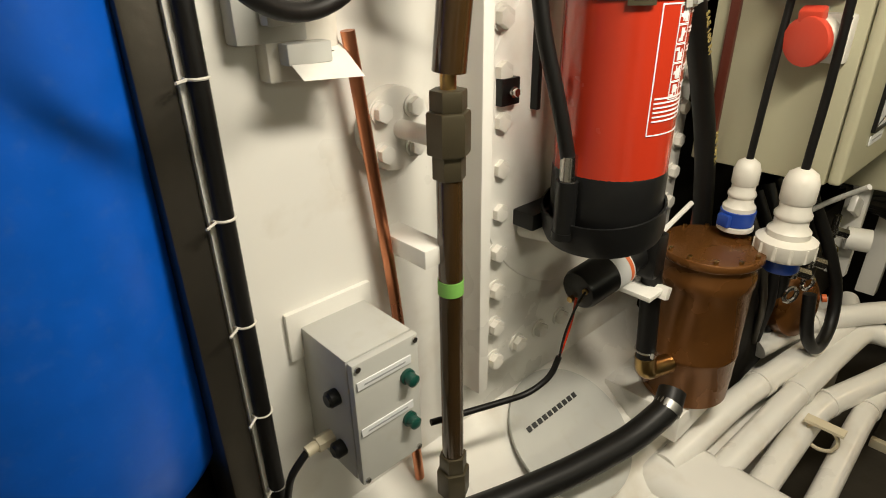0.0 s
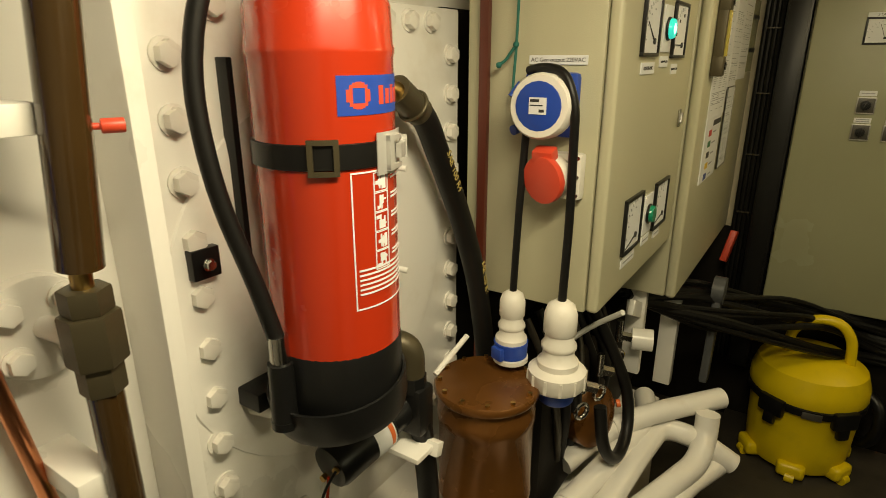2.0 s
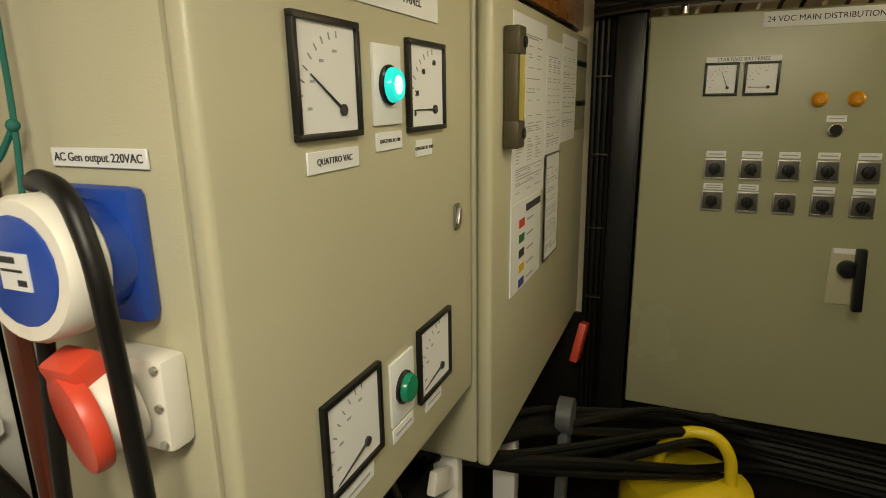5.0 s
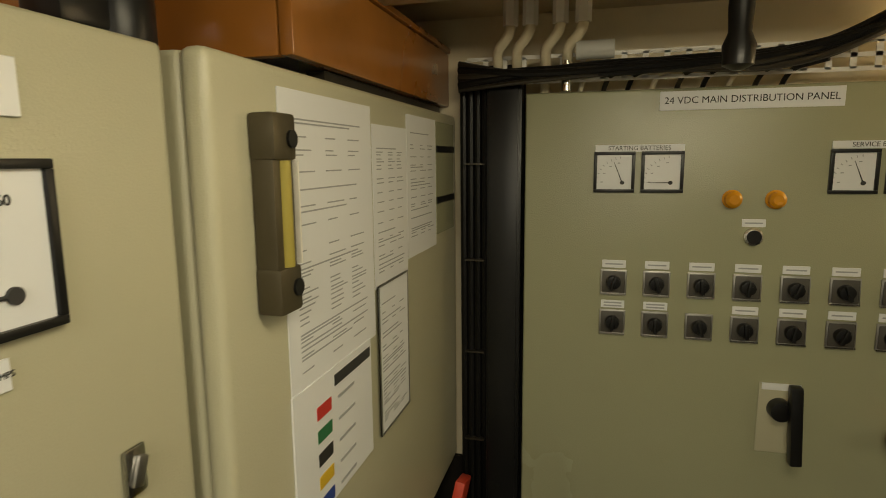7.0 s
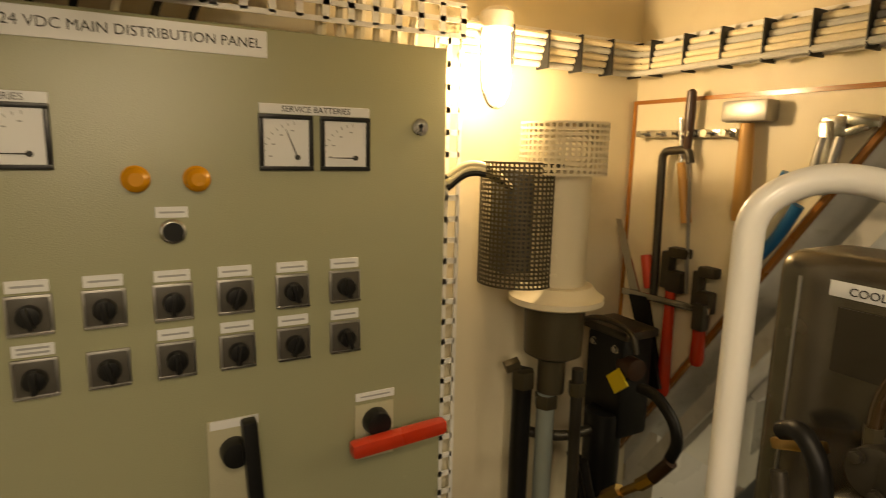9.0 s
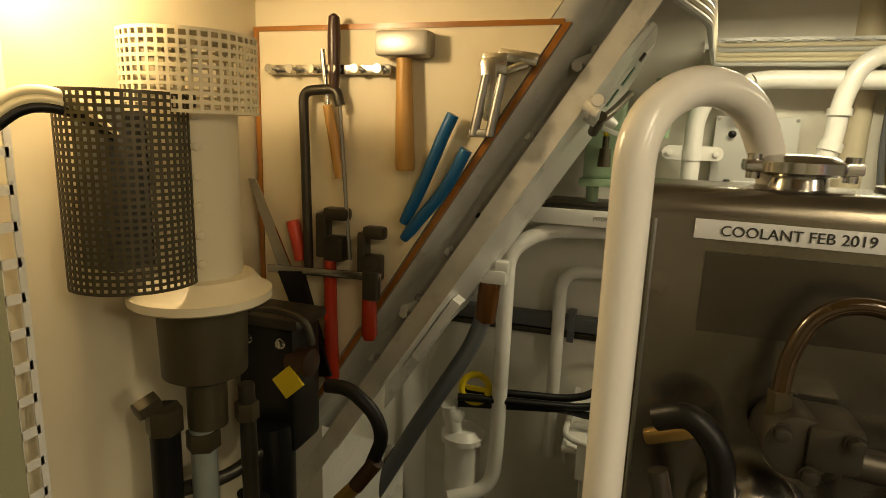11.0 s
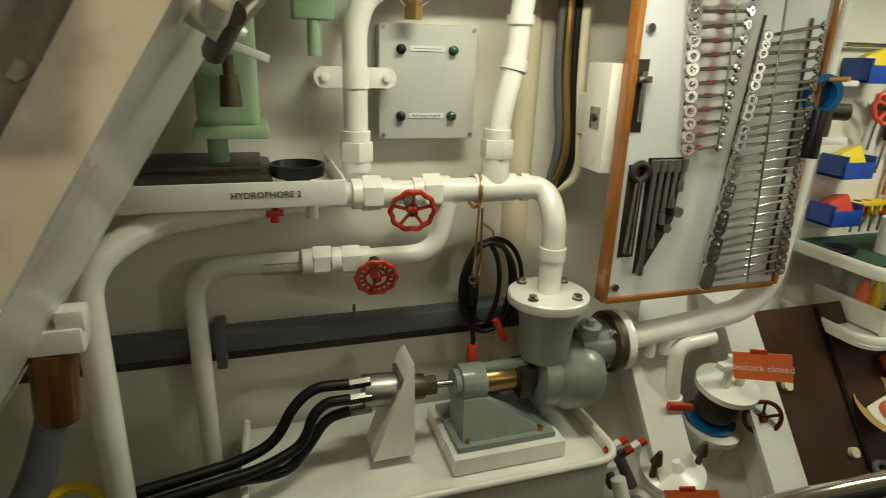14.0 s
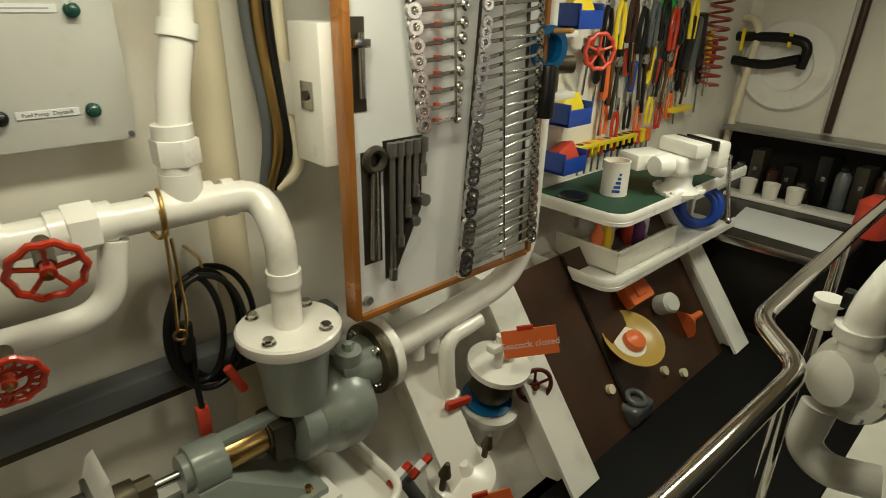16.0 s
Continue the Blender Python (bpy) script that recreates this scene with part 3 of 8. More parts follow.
parts("hinge_tab", (rod((SX - 0.015, 0.485, 1.55), (SX - 0.03, 0.498, 1.525), 0.007), rod((SX - 0.02, 0.478, 1.468), (SX - 0.04, 0.486, 1.462), 0.010)), BLUEP, blue)

redsk = thing("red_socket", (SX, 0.40, 1.33), "red three-phase industrial socket with a flap lid", "power socket")
part("housing", box(SX - 0.030, 0.345, 1.335, SX, 0.430, 1.425, 0.008), WHITEP, redsk, "cream square housing")
part("barrel", rod((SX - 0.028, 0.392, 1.383), (SX - 0.060, 0.402, 1.378), 0.040, bevel=0.003), WHITEP, redsk)
part("lid", join(rod((SX - 0.058, 0.402, 1.378), (SX - 0.074, 0.407, 1.376), 0.047, bevel=0.005), turned(box(SX - 0.076, 0.385, 1.405, SX - 0.045, 0.428, 1.437, 0.006), (SX - 0.06, 0.405, 1.42), 0, -20)), REDP, redsk, "red flap lid")
for k in range(3):
    solo("screw", rod((SX - 0.030, 0.352, 1.345 + 0.036 * k), (SX - 0.033, 0.352, 1.345 + 0.036 * k), 0.004, seg=10), STEEL, "small screw head in the socket housing", "screw", "socket screws")


def plug(name, x, y, ztop, s, label, knurl):
    t = thing(name, (x, y, ztop - 0.16 * s), label, "power plug")
    part("gland", lathe((x, y, ztop - 0.055 * s), (0, 0, 1), [(0.024 * s, 0), (0.027 * s, 0.004 * s), (0.027 * s, 0.035 * s), (0.022 * s, 0.050 * s), (0.011 * s, 0.058 * s)], 20), WHITEP, t)
    part("body", lathe((x, y, ztop - 0.115 * s), (0, 0, 1), [(0.034 * s, 0), (0.034 * s, 0.012 * s), (0.027 * s, 0.020 * s), (0.026 * s, 0.032 * s), (0.029 * s, 0.036 * s), (0.029 * s, 0.042 * s), (0.024 * s, 0.050 * s), (0.024 * s, 0.062 * s)], 24), WHITEP, t, "cream plug body")
    if knurl:
        part("collar", lathe((x, y, ztop - 0.150 * s), (0, 0, 1), [(0.044 * s, 0), (0.048 * s, 0.006 * s), (0.048 * s, 0.030 * s), (0.036 * s, 0.037 * s)], 26), WHITEP, t, "cream ribbed collar")
        ribs = [box(x + 0.047 * s * math.cos(a) - 0.003, y + 0.047 * s * math.sin(a) - 0.003, ztop - 0.146 * s, x + 0.047 * s * math.cos(a) + 0.003, y + 0.047 * s * math.sin(a) + 0.003, ztop - 0.122 * s) for a in [k * 0.5236 for k in range(12)]]
        parts("rib", ribs, WHITEP, t)
        part("nose", lathe((x, y, ztop - 0.178 * s), (0, 0, 1), [(0.027 * s, 0), (0.030 * s, 0.004 * s), (0.030 * s, 0.030 * s)], 24), BLUEP, t, "blue plug nose")
    else:
        part("collar", lathe((x, y, ztop - 0.148 * s), (0, 0, 1), [(0.030 * s, 0), (0.035 * s, 0.003 * s), (0.037 * s, 0.035 * s), (0.031 * s, 0.037 * s)], 24), BLUEP, t, "blue plug collar")
        part("flap", turned(box(x - 0.044 * s, y - 0.015, ztop - 0.146 * s, x - 0.030 * s, y + 0.015, ztop - 0.118 * s, 0.004), (x, y, ztop), 0, 0, -20), BLUEP, t)
        part("ring", lathe((x, y, ztop - 0.160 * s), (0, 0, 1), [(0.034 * s, 0), (0.038 * s, 0.003 * s), (0.038 * s, 0.012 * s), (0.030 * s, 0.014 * s)], 24), WHITEP, t)
    return t


plug("plug", 1.300, 0.458, 1.135, 1.0, "white and blue industrial plug hanging on its cable", False)
plug("plug", 1.305, 0.352, 1.135, 1.25, "large white and blue industrial plug hanging on its cable", True)
solo("power_cable", tube([(1.300, 0.458, 1.13), (1.305, 0.455, 1.30), (1.320, 0.452, 1.50)], 0.0075, 0.08), BLACK, "black power cable hung from the blue socket", "cable")
solo("power_cable", tube([(1.305, 0.352, 1.13), (1.310, 0.350, 1.30), (1.300, 0.350, 1.52), (1.305, 0.375, 1.575), (1.315, 0.42, 1.583), (1.335, 0.46, 1.575)], 0.0085, 0.05), BLACK, "black power cable looped over the blue socket", "cable")
solo("string", join(tube([(1.355, 0.480, 1.83), (1.352, 0.482, 1.62), (1.345, 0.484, 1.53)], 0.0028, 0.05, 8), tube([(1.350, 0.483, 1.62), (1.345, 0.502, 1.592), (1.34, 0.512, 1.585)], 0.003, 0.01, 8), ball((1.350, 0.482, 1.622), 0.006), ball((1.34, 0.513, 1.584), 0.006)), material("green_string", (0.01, 0.13, 0.10), 0.7), "knotted dark green string", "string")
solo("shore_line", tube([(1.40, 0.24, 1.10), (1.45, 0.33, 1.02), (1.42, 0.42, 0.92), (1.36, 0.46, 0.88)], 0.006, 0.06, 10), GREYPLASTIC, "grey cable curling below the cabinet", "cable")
solo("cabinet_post", box(1.352, 0.545, 0.6, 1.366, 0.565, 1.95, 0.002), material("brown_painted_edge", (0.10, 0.022, 0.012), 0.4), "dark red-brown steel edge behind the cabinet", "post", kind="structure")

for ob in scene.objects:
    if not ob.parent and ob.name.split(".")[0] in ("blue_socket", "red_socket", "plug", "power_cable", "screw"):
        ob.location.y -= 0.015

big = thing("paper_cabinet", (2.5, 0.42, 0.91), "beige steel cabinet with taped papers on its front", "electrical cabinet")
part("body", box(2.004, 0.280, 0.91, 2.985, 0.62, 1.820, 0.008, 3), CABINET, big)
part("door", box(2.0, 0.25, 0.91, 2.985, 0.279, 1.822, 0.012, 4), CABINET, big)
g = thing("level_gauge", (2.09, 0.25, 1.55), "oil level sight gauge in a grey metal frame", "gauge")
part("frame", join(box(2.063, 0.222, 1.548, 2.105, 0.249, 1.765, 0.004), box(2.061, 0.218, 1.715, 2.107, 0.249, 1.765, 0.005), box(2.061, 0.218, 1.548, 2.107, 0.249, 1.60, 0.005)), OLIVE, g)
part("tube", rod((2.084, 0.2225, 1.60), (2.084, 0.2225, 1.715), 0.008), DULLYELLOW, g, "yellowish sight tube")
part("scale", box(2.106, 0.217, 1.60, 2.108, 0.224, 1.715), WHITEP, g)
parts("screw", (rod((2.095, 0.219, 1.738), (2.095, 0.215, 1.738), 0.010, seg=12), rod((2.095, 0.219, 1.575), (2.095, 0.215, 1.575), 0.010, seg=12)), BLACKP, g)


def sheet(x0, z0, x1, z1, y, seed, label, mat=None, frame_=False, heading=True):
    t = thing("paper_sheet", ((x0 + x1) / 2, y, z0), label, "paper", "papers on the cabinet")
    part("sheet", box(x0, y - 0.0015, z0, x1, y, z1), mat or PAPER, t)
    if frame_:
        part("edge", join(box(x0, y - 0.003, z0, x1, y, z0 + 0.003), box(x0, y - 0.003, z1 - 0.003, x1, y, z1), box(x0, y - 0.003, z0, x0 + 0.003, y, z1), box(x1 - 0.003, y - 0.003, z0, x1, y, z1)), DULLSTEEL, t)
    r = random.Random(seed)
    w, bits = x1 - x0, []
    z = z1 - 0.035
    while z > z0 + 0.02:
        n = r.random()
        if n < 0.35:
            bits.append(box(x0 + 0.1 * w, y - 0.0022, z, x0 + w * r.uniform(0.5, 0.9), y - 0.0012, z + 0.0020))
        elif n < 0.8:
            for c in (0.1, 0.42, 0.68):
                bits.append(box(x0 + c * w, y - 0.0022, z, x0 + (c + r.uniform(0.08, 0.2)) * w, y - 0.0012, z + 0.0018))
        z -= r.choice((0.0045, 0.006, 0.007, 0.016))
    if bits:
        part("print", join(*bits), GREYINK, t)
    return t


sheet(2.122, 1.425, 2.400, 1.798, 0.2495, 1, "white printed sheet taped to the cabinet")
sheet(2.406, 1.500, 2.578, 1.772, 0.2495, 2, "white printed sheet taped to the cabinet")
sheet(2.582, 1.523, 2.786, 1.800, 0.2495, 3, "white printed sheet taped to the cabinet")
sheet(2.406, 1.240, 2.560, 1.506, 0.2455, 4, "framed printed sheet on the cabinet", frame_=True)
t = thing("paper_sheet", (2.867, 0.25, 1.54), "olive plastic sheet held by two black strips", "paper", "papers on the cabinet")
part("sheet", box(2.79, 0.2475, 1.545, 2.950, 0.2495, 1.798), PANEL, t)
part("strip", box(2.79, 0.2455, 1.73, 2.950, 0.2480, 1.745), BLACKP, t)
part("strip", box(2.79, 0.2455, 1.615, 2.950, 0.2480, 1.63), BLACKP, t)
t = thing("colour_legend", (2.24, 0.25, 1.235), "white sheet with coloured code squares", "paper", "papers on the cabinet")
part("sheet", box(2.120, 0.2465, 1.235, 2.372, 0.2495, 1.428), PAPER, t)
part("heading", box(2.235, 0.2455, 1.400, 2.365, 0.2467, 1.416), INK, t)
for k, c in enumerate(((0.5, 0.03, 0.02), (0.02, 0.14, 0.05), (0.02, 0.02, 0.02), (0.65, 0.42, 0.02), (0.02, 0.05, 0.25))):
    part("colour_square", box(2.180, 0.2455, 1.372 - 0.033 * k, 2.222, 0.2467, 1.390 - 0.033 * k), material("legend_colour", c, 0.5), t)
    part("print", box(2.245, 0.2455, 1.378 - 0.033 * k, 2.30, 0.2467, 1.382 - 0.033 * k), GREYINK, t)
w = thing("wood_box", (2.62, 0.45, 1.825), "varnished orange-brown wooden box on the cabinet", "wooden box")
part("front", box(2.205, 0.27, 1.846, 3.0, 0.29, 1.975, 0.004), WOOD, w)
part("end", box(2.205, 0.292, 1.846, 2.225, 0.66, 1.975, 0.003), WOOD, w)
part("lid", box(2.200, 0.265, 1.977, 3.0, 0.665, 1.990, 0.003), WOOD, w)
part("batten", box(2.33, 0.29, 1.822, 2.98, 0.32, 1.845), DARKSTEEL, w, "dark base batten")
t = thing("cable_connector", (2.06, 0.42, 1.822), "black round plastic connector on the cabinet", "connector")
part("base", rod((2.06, 0.40, 1.822), (2.06, 0.40, 1.90), 0.04, bevel=0.004), BLACKP, t)
part("collar", rod((2.06, 0.40, 1.90), (2.06, 0.40, 1.935), 0.048, bevel=0.006), BLACKP, t)
part("arm", box(1.97, 0.375, 1.845, 2.03, 0.425, 1.885, 0.006), BLACKP, t)
solo("wood_shelf", box(1.70, 0.50, 1.83, 2.20, 0.66, 1.97, 0.004), WOOD, "varnished wooden box behind the cabinet", "wooden box")
for k in range(9):
    solo("cable", tube([(2.955 + 0.006 * (k % 3), 0.075 + 0.018 * k, 0.3), (2.95, 0.075 + 0.018 * k, 1.0 + 0.02 * k), (2.955, 0.078 + 0.018 * k, 1.90)], 0.009, 0.05, 8), BLACK, "cable run down the corner beside the panel", "cable", "cables in the corner")
# Black screen added to fill the dark corner between panel and cabinet.
ck_ = thing("corner_screen", (2.92, 0.11, 0.30), "black screen added to darken the corner beside the panel", "cable trunk")
part("corner_block", box(2.902, 0.070, 0.30, 2.935, 0.155, 1.93, 0.008), BLACKP, ck_)
part("cover", box(2.898, 0.080, 0.32, 2.9015, 0.146, 1.91, 0.001), BLACKP, ck_)
for k in range(4):
    solo("cable_tie", box(2.932, 0.165, 0.98 + 0.24 * k, 2.95, 0.215, 0.985 + 0.24 * k), DARKSTEEL, "dark cable tie round the corner cables", "cable tie", "cable ties")

# Dark sheet over the white wall: shade of the gap behind the cabinets.
solo("recess_shade", box(1.392, 0.680, 0.0, 2.998, 0.694, 1.70), DARK, "dark sheet painting the shade in the recess behind the cabinets", "wall", kind="structure")
# Added dark sheet: the shadowed void below the panel, put into colour.
solo("bulkhead_shade", box(2.986, -0.95, 0.0, 2.998, 0.675, 0.90), DARK, "dark sheet painting the shade on the bulkhead below the panel", "wall", kind="structure")

# ---- tank wall with the bolted plate ----
plate = thing("manhole_plate", (1.0, 0.66, 0.80), "white painted bolted steel tank plate with domed cover", "tank plate", kind="structure")
part("plate", box(0.662, 0.632, 0.795, 1.383, 0.692, 1.692, 0.006), WHITE, plate)
part("cover", lathe((0.98, 0.633, 1.24), (0, -1, 0), [(0.325, 0), (0.322, 0.004), (0.30, 0.008), (0.0, 0.010)], 56), WHITE, plate, "round white cover")
part("edge_bar", box(0.640, 0.598, 0.795, 0.664, 0.692, 1.98, 0.004), WHITE, plate, "raised white edge bar")
spots = [(0.712, 0.822 + 0.0782 * k) for k in range(11)] + [(1.345, 0.822 + 0.0782 * k) for k in range(11)] + [(0.712 + 0.0703 * k, 1.664) for k in range(1, 9)] + [(0.712 + 0.0703 * k, 0.828) for k in range(1, 9)]
one = None
for x, z in spots:
    if one is None:
        one = part("bolt", bolt((x, 0.632, z), (0, -1, 0), 0.0165, 0.017), WHITE, plate)
        base = Vector((x, 0, z))
    else:
        ob = bpy.data.objects.new("bolt", one.data)
        scene.collection.objects.link(ob)
        ob.parent = plate
        ob.location = Vector((x, 0, z)) - base
for x, z in ((1.099, 1.414), (1.097, 1.220)):
    part("stud", join(rod((x, 0.625, z), (x, 0.605, z), 0.015, seg=6), rod((x, 0.61, z), (x + 0.01, 0.570, z - 0.004), 0.006, seg=10)), WHITE, plate, "white painted stud and nut")
fl = thing("pipe_flange", (0.53, 0.67, 1.24), "round white bolted flange on the tank wall", "flange")
part("disc", rod((0.535, 0.69, 1.305), (0.535, 0.667, 1.305), 0.062, seg=36, bevel=0.004), WHITE, fl)
part("stub", rod((0.54, 0.67, 1.305), (0.555, 0.585, 1.30), 0.014), WHITE, fl)
for k in range(4):
    a = 0.8 + k * 1.5708
    part("bolt", bolt((0.535 + 0.042 * math.cos(a), 0.667, 1.305 + 0.042 * math.sin(a)), (0, -1, 0), 0.014, 0.014), WHITE, fl)
for z in (1.12, 1.53):
    solo("pipe_stay", box(0.50, 0.575, z, 0.545, 0.69, z + 0.03, 0.003), WHITE, "cream bracket holding the riser pipe", "bracket", "pipe brackets")
p = thing("riser_pipe", (0.547, 0.572, 0.66), "dark brown sleeved hydraulic riser pipe with olive couplings", "pipe")
part("sleeve", rod((0.547, 0.572, 0.72), (0.547, 0.572, 1.26), 0.019), PIPEBROWN, p)
part("upper_sleeve", rod((0.548, 0.571, 1.395), (0.584, 0.520, 2.06), 0.023), PIPEBROWN, p)
part("neck", rod((0.547, 0.572, 1.37), (0.547, 0.572, 1.40), 0.011), BRASS, p)
parts("coupling", (rod((0.547, 0.572, 1.345), (0.547, 0.572, 1.373), 0.026, seg=6, bevel=0.003), rod((0.547, 0.572, 1.285), (0.547, 0.572, 1.345), 0.031, seg=6, bevel=0.004), rod((0.547, 0.572, 1.25), (0.547, 0.572, 1.29), 0.024, seg=6, bevel=0.003)), OLIVE, p)
parts("lower_coupling", (rod((0.547, 0.572, 0.70), (0.547, 0.572, 0.735), 0.025, seg=6, bevel=0.003), rod((0.547, 0.572, 0.64), (0.547, 0.572, 0.70), 0.030, seg=6, bevel=0.004)), OLIVE, p)
part("tape", rod((0.547, 0.572, 1.066), (0.547, 0.572, 1.090), 0.0202), LIMETAPE, p, "green tape band")
part("valve_pin", join(rod((0.565, 0.555, 1.536), (0.595, 0.542, 1.536), 0.0035), rod((0.582, 0.548, 1.536), (0.602, 0.539, 1.536), 0.0075, bevel=0.002)), REDP, p, "small red pin")
solo("copper_pipe", tube([(0.454, 0.655, 1.447), (0.508, 0.662, 1.03), (0.535, 0.655, 0.62)], 0.0095, 0.1, 16), COPPER, "bare copper pipe leaning along the tank wall", "pipe")

jb = thing("junction_box", (0.40, 0.63, 0.82), "grey plastic pump switch box with green buttons", "junction box")
part("body", box(0.346, 0.568, 0.822, 0.462, 0.69, 1.042, 0.004), GREYPLASTIC, jb)
part("lid", box(0.346, 0.552, 0.822, 0.462, 0.566, 1.042, 0.004), GREYPLASTIC, jb)
part("back_plate", box(0.325, 0.682, 0.99, 0.475, 0.692, 1.07, 0.002), WHITE, jb)
for z, txt in ((1.008, "Fuel Transfer Pump"), (0.925, "Fuel Overflow")):
    tag(jb, (0.398, 0.552, z - 0.002), AR, UP, 0.095, 0.014, bars=1)
for x, z, c in ((0.437, 0.978, DARKGREEN), (0.437, 0.898, DARKGREEN)):
    part("button", lathe((x, 0.552, z), (0, -1, 0), [(0.0125, 0), (0.0125, 0.005), (0.010, 0.006), (0.010, 0.018), (0.006, 0.021)], 18), c, jb, "dark green push button")
for z in (0.965, 0.868):
    part("button", lathe((0.346, 0.600, z), (-1, 0, 0), [(0.013, 0), (0.013, 0.014), (0.009, 0.018)], 18), BLACKP, jb)
for x, z in ((0.354, 1.034), (0.454, 1.034), (0.354, 0.830), (0.454, 0.830)):
    part("screw", rod((x, 0.553, z), (x, 0.549, z), 0.0045, seg=10), STEEL, jb)
part("gland", join(rod((0.346, 0.63, 0.868), (0.318, 0.63, 0.868), 0.013, seg=6), rod((0.32, 0.63, 0.868), (0.30, 0.63, 0.866), 0.009)), CREAM, jb)
solo("box_cable", tube([(0.302, 0.63, 0.866), (0.270, 0.63, 0.84), (0.262, 0.65, 0.76), (0.27, 0.66, 0.66)], 0.006, 0.04, 10), BLACK, "dark cable from the switch box gland", "cable")
c = thing("cable_bundle", (0.268, 0.69, 0.6), "black cable run strapped to the wall with white ties", "cable")
part("cable", tube([(0.266, 0.682, 0.60), (0.268, 0.684, 1.2), (0.272, 0.69, 2.05)], 0.0125, 0.2, 16), BLACK, c)
for z in (0.78, 0.93, 1.085, 1.24, 1.41, 1.58):
    part("tie", join(ring((0.268, 0.685, z), (0, 0, 1), 0.0135, 0.002, 20, 6), rod((0.256, 0.68, z), (0.238, 0.665, z), 0.002, seg=6)), WHITEP, c, "white cable tie")
solo("grey_post", box(0.205, 0.695, 0.0, 0.249, 0.80, 2.06, 0.006), DARKSTEEL, "dark grey worn steel post", "post", kind="structure")
d = thing("blue_tank", (0.045, 0.92, 0.55), "glossy blue cylindrical tank with scuff marks", "tank")
part("shell", lathe((0.045, 0.92, 0.795), (0, 0, 1), [(0.18, 0), (0.215, 0.015), (0.232, 0.05), (0.240, 0.12), (0.272, 0.925), (0.272, 1.265)], 64), BLUE, d)
part("foot", lathe((0.045, 0.92, 0.0), (0, 0, 1), [(0.19, 0), (0.19, 0.795)], 40), DARK, d)
lb = thing("lamp_bracket", (0.40, 0.68, 1.45), "white painted bracket with two tilted cover plates", "bracket")
for outline in ([(0.367, 0.685, 1.438), (0.450, 0.685, 1.445), (0.444, 0.610, 1.398), (0.360, 0.610, 1.403)], [(0.351, 0.670, 1.542), (0.442, 0.670, 1.544), (0.433, 0.580, 1.495), (0.345, 0.580, 1.494)]):
    p0, p1, p3 = Vector(outline[0]), Vector(outline[1]), Vector(outline[3])
    part("cover_plate", slab(outline, (p1 - p0).cross(p3 - p0), 0.012), WHITE, lb)
part("mount", box(0.345, 0.662, 1.395, 0.445, 0.692, 1.60, 0.004), WHITEP, lb)
part("clamp", box(0.36, 0.64, 1.415, 0.42, 0.664, 1.44, 0.003), GREYPLASTIC, lb)
for z in (1.42, 1.50):
    part("screw", rod((0.43, 0.664, z), (0.43, 0.655, z), 0.006, seg=8), STEEL, lb)
solo("terminal_block", join(box(0.31, 0.66, 1.44, 0.40, 0.69, 1.62, 0.004), box(0.34, 0.64, 1.46, 0.38, 0.66, 1.60, 0.004)), GREYPLASTIC, "grey cable terminal block on the wall", "terminal block")
solo("loop_cable", tube([(0.20, 0.50, 2.06), (0.20, 0.50, 1.66), (0.215, 0.50, 1.56), (0.26, 0.52, 1.495), (0.33, 0.54, 1.475), (0.40, 0.55, 1.50), (0.42, 0.56, 1.56), (0.405, 0.60, 1.66), (0.40, 0.69, 1.70)], 0.0095, 0.05, 14), BLACK, "thick black cable hanging in a loop", "cable")
solo("cream_cable", tube([(0.31, 0.64, 1.66), (0.315, 0.63, 1.58), (0.345, 0.63, 1.53), (0.40, 0.64, 1.51)], 0.006, 0.05, 10), CREAM, "thin cream cable beside the wall bracket", "cable")

# ---- fire extinguisher ----
EX, EY = 0.84, 0.50
e = thing("fire_extinguisher", (EX, EY, 1.10), "red fire extinguisher strapped on a wall bracket", "fire extinguisher")
part("cylinder", lathe((EX, EY, 1.20), (0, 0, 1), [(0.091, 0), (0.091, 0.40), (0.0925, 0.405), (0.0925, 0.41), (0.091, 0.415), (0.089, 0.46), (0.075, 0.50), (0.045, 0.53), (0.03, 0.54)], 48), RED, e)
part("foot", lathe((EX, EY, 1.112), (0, 0, 1), [(0.080, 0), (0.090, 0.01), (0.0925, 0.04), (0.0925, 0.105), (0.0905, 0.110)], 44), BLACKP, e, "black plastic foot")
part("valve", join(rod((EX, EY, 1.74), (EX, EY, 1.80), 0.022), box(EX - 0.02, EY - 0.10, 1.80, EX + 0.02, EY + 0.03, 1.82, 0.004)), BLACKP, e)
st = part("strap", lathe((EX, EY, 1.472), (0, 0, 1), [(0.0915, 0), (0.094, 0.001), (0.094, 0.030), (0.0915, 0.031)], 44), BLACK, e, "black retaining strap")


def around(deg, r, z):
    a = radians(deg)
    return Vector((EX + r * math.cos(a), EY + r * math.sin(a), z))


def wrap(deg0, deg1, z0, z1, r, t=0.0006, n=14):
    """A sheet that follows the cylinder."""
    bm = bmesh.new()
    cols = []
    for k in range(n + 1):
        g = deg0 + (deg1 - deg0) * k / n
        cols.append([bm.verts.new(around(g, r, z0)), bm.verts.new(around(g, r, z1)), bm.verts.new(around(g, r + t, z1)), bm.verts.new(around(g, r + t, z0))])
    for a, b in zip(cols, cols[1:]):
        for j in range(4):
            bm.faces.new((a[j], b[j], b[(j + 1) % 4], a[(j + 1) % 4]))
    bm.faces.new(cols[0])
    bm.faces.new(cols[-1][::-1])
    bmesh.ops.recalc_face_normals(bm, faces=bm.faces[:])
    return bm


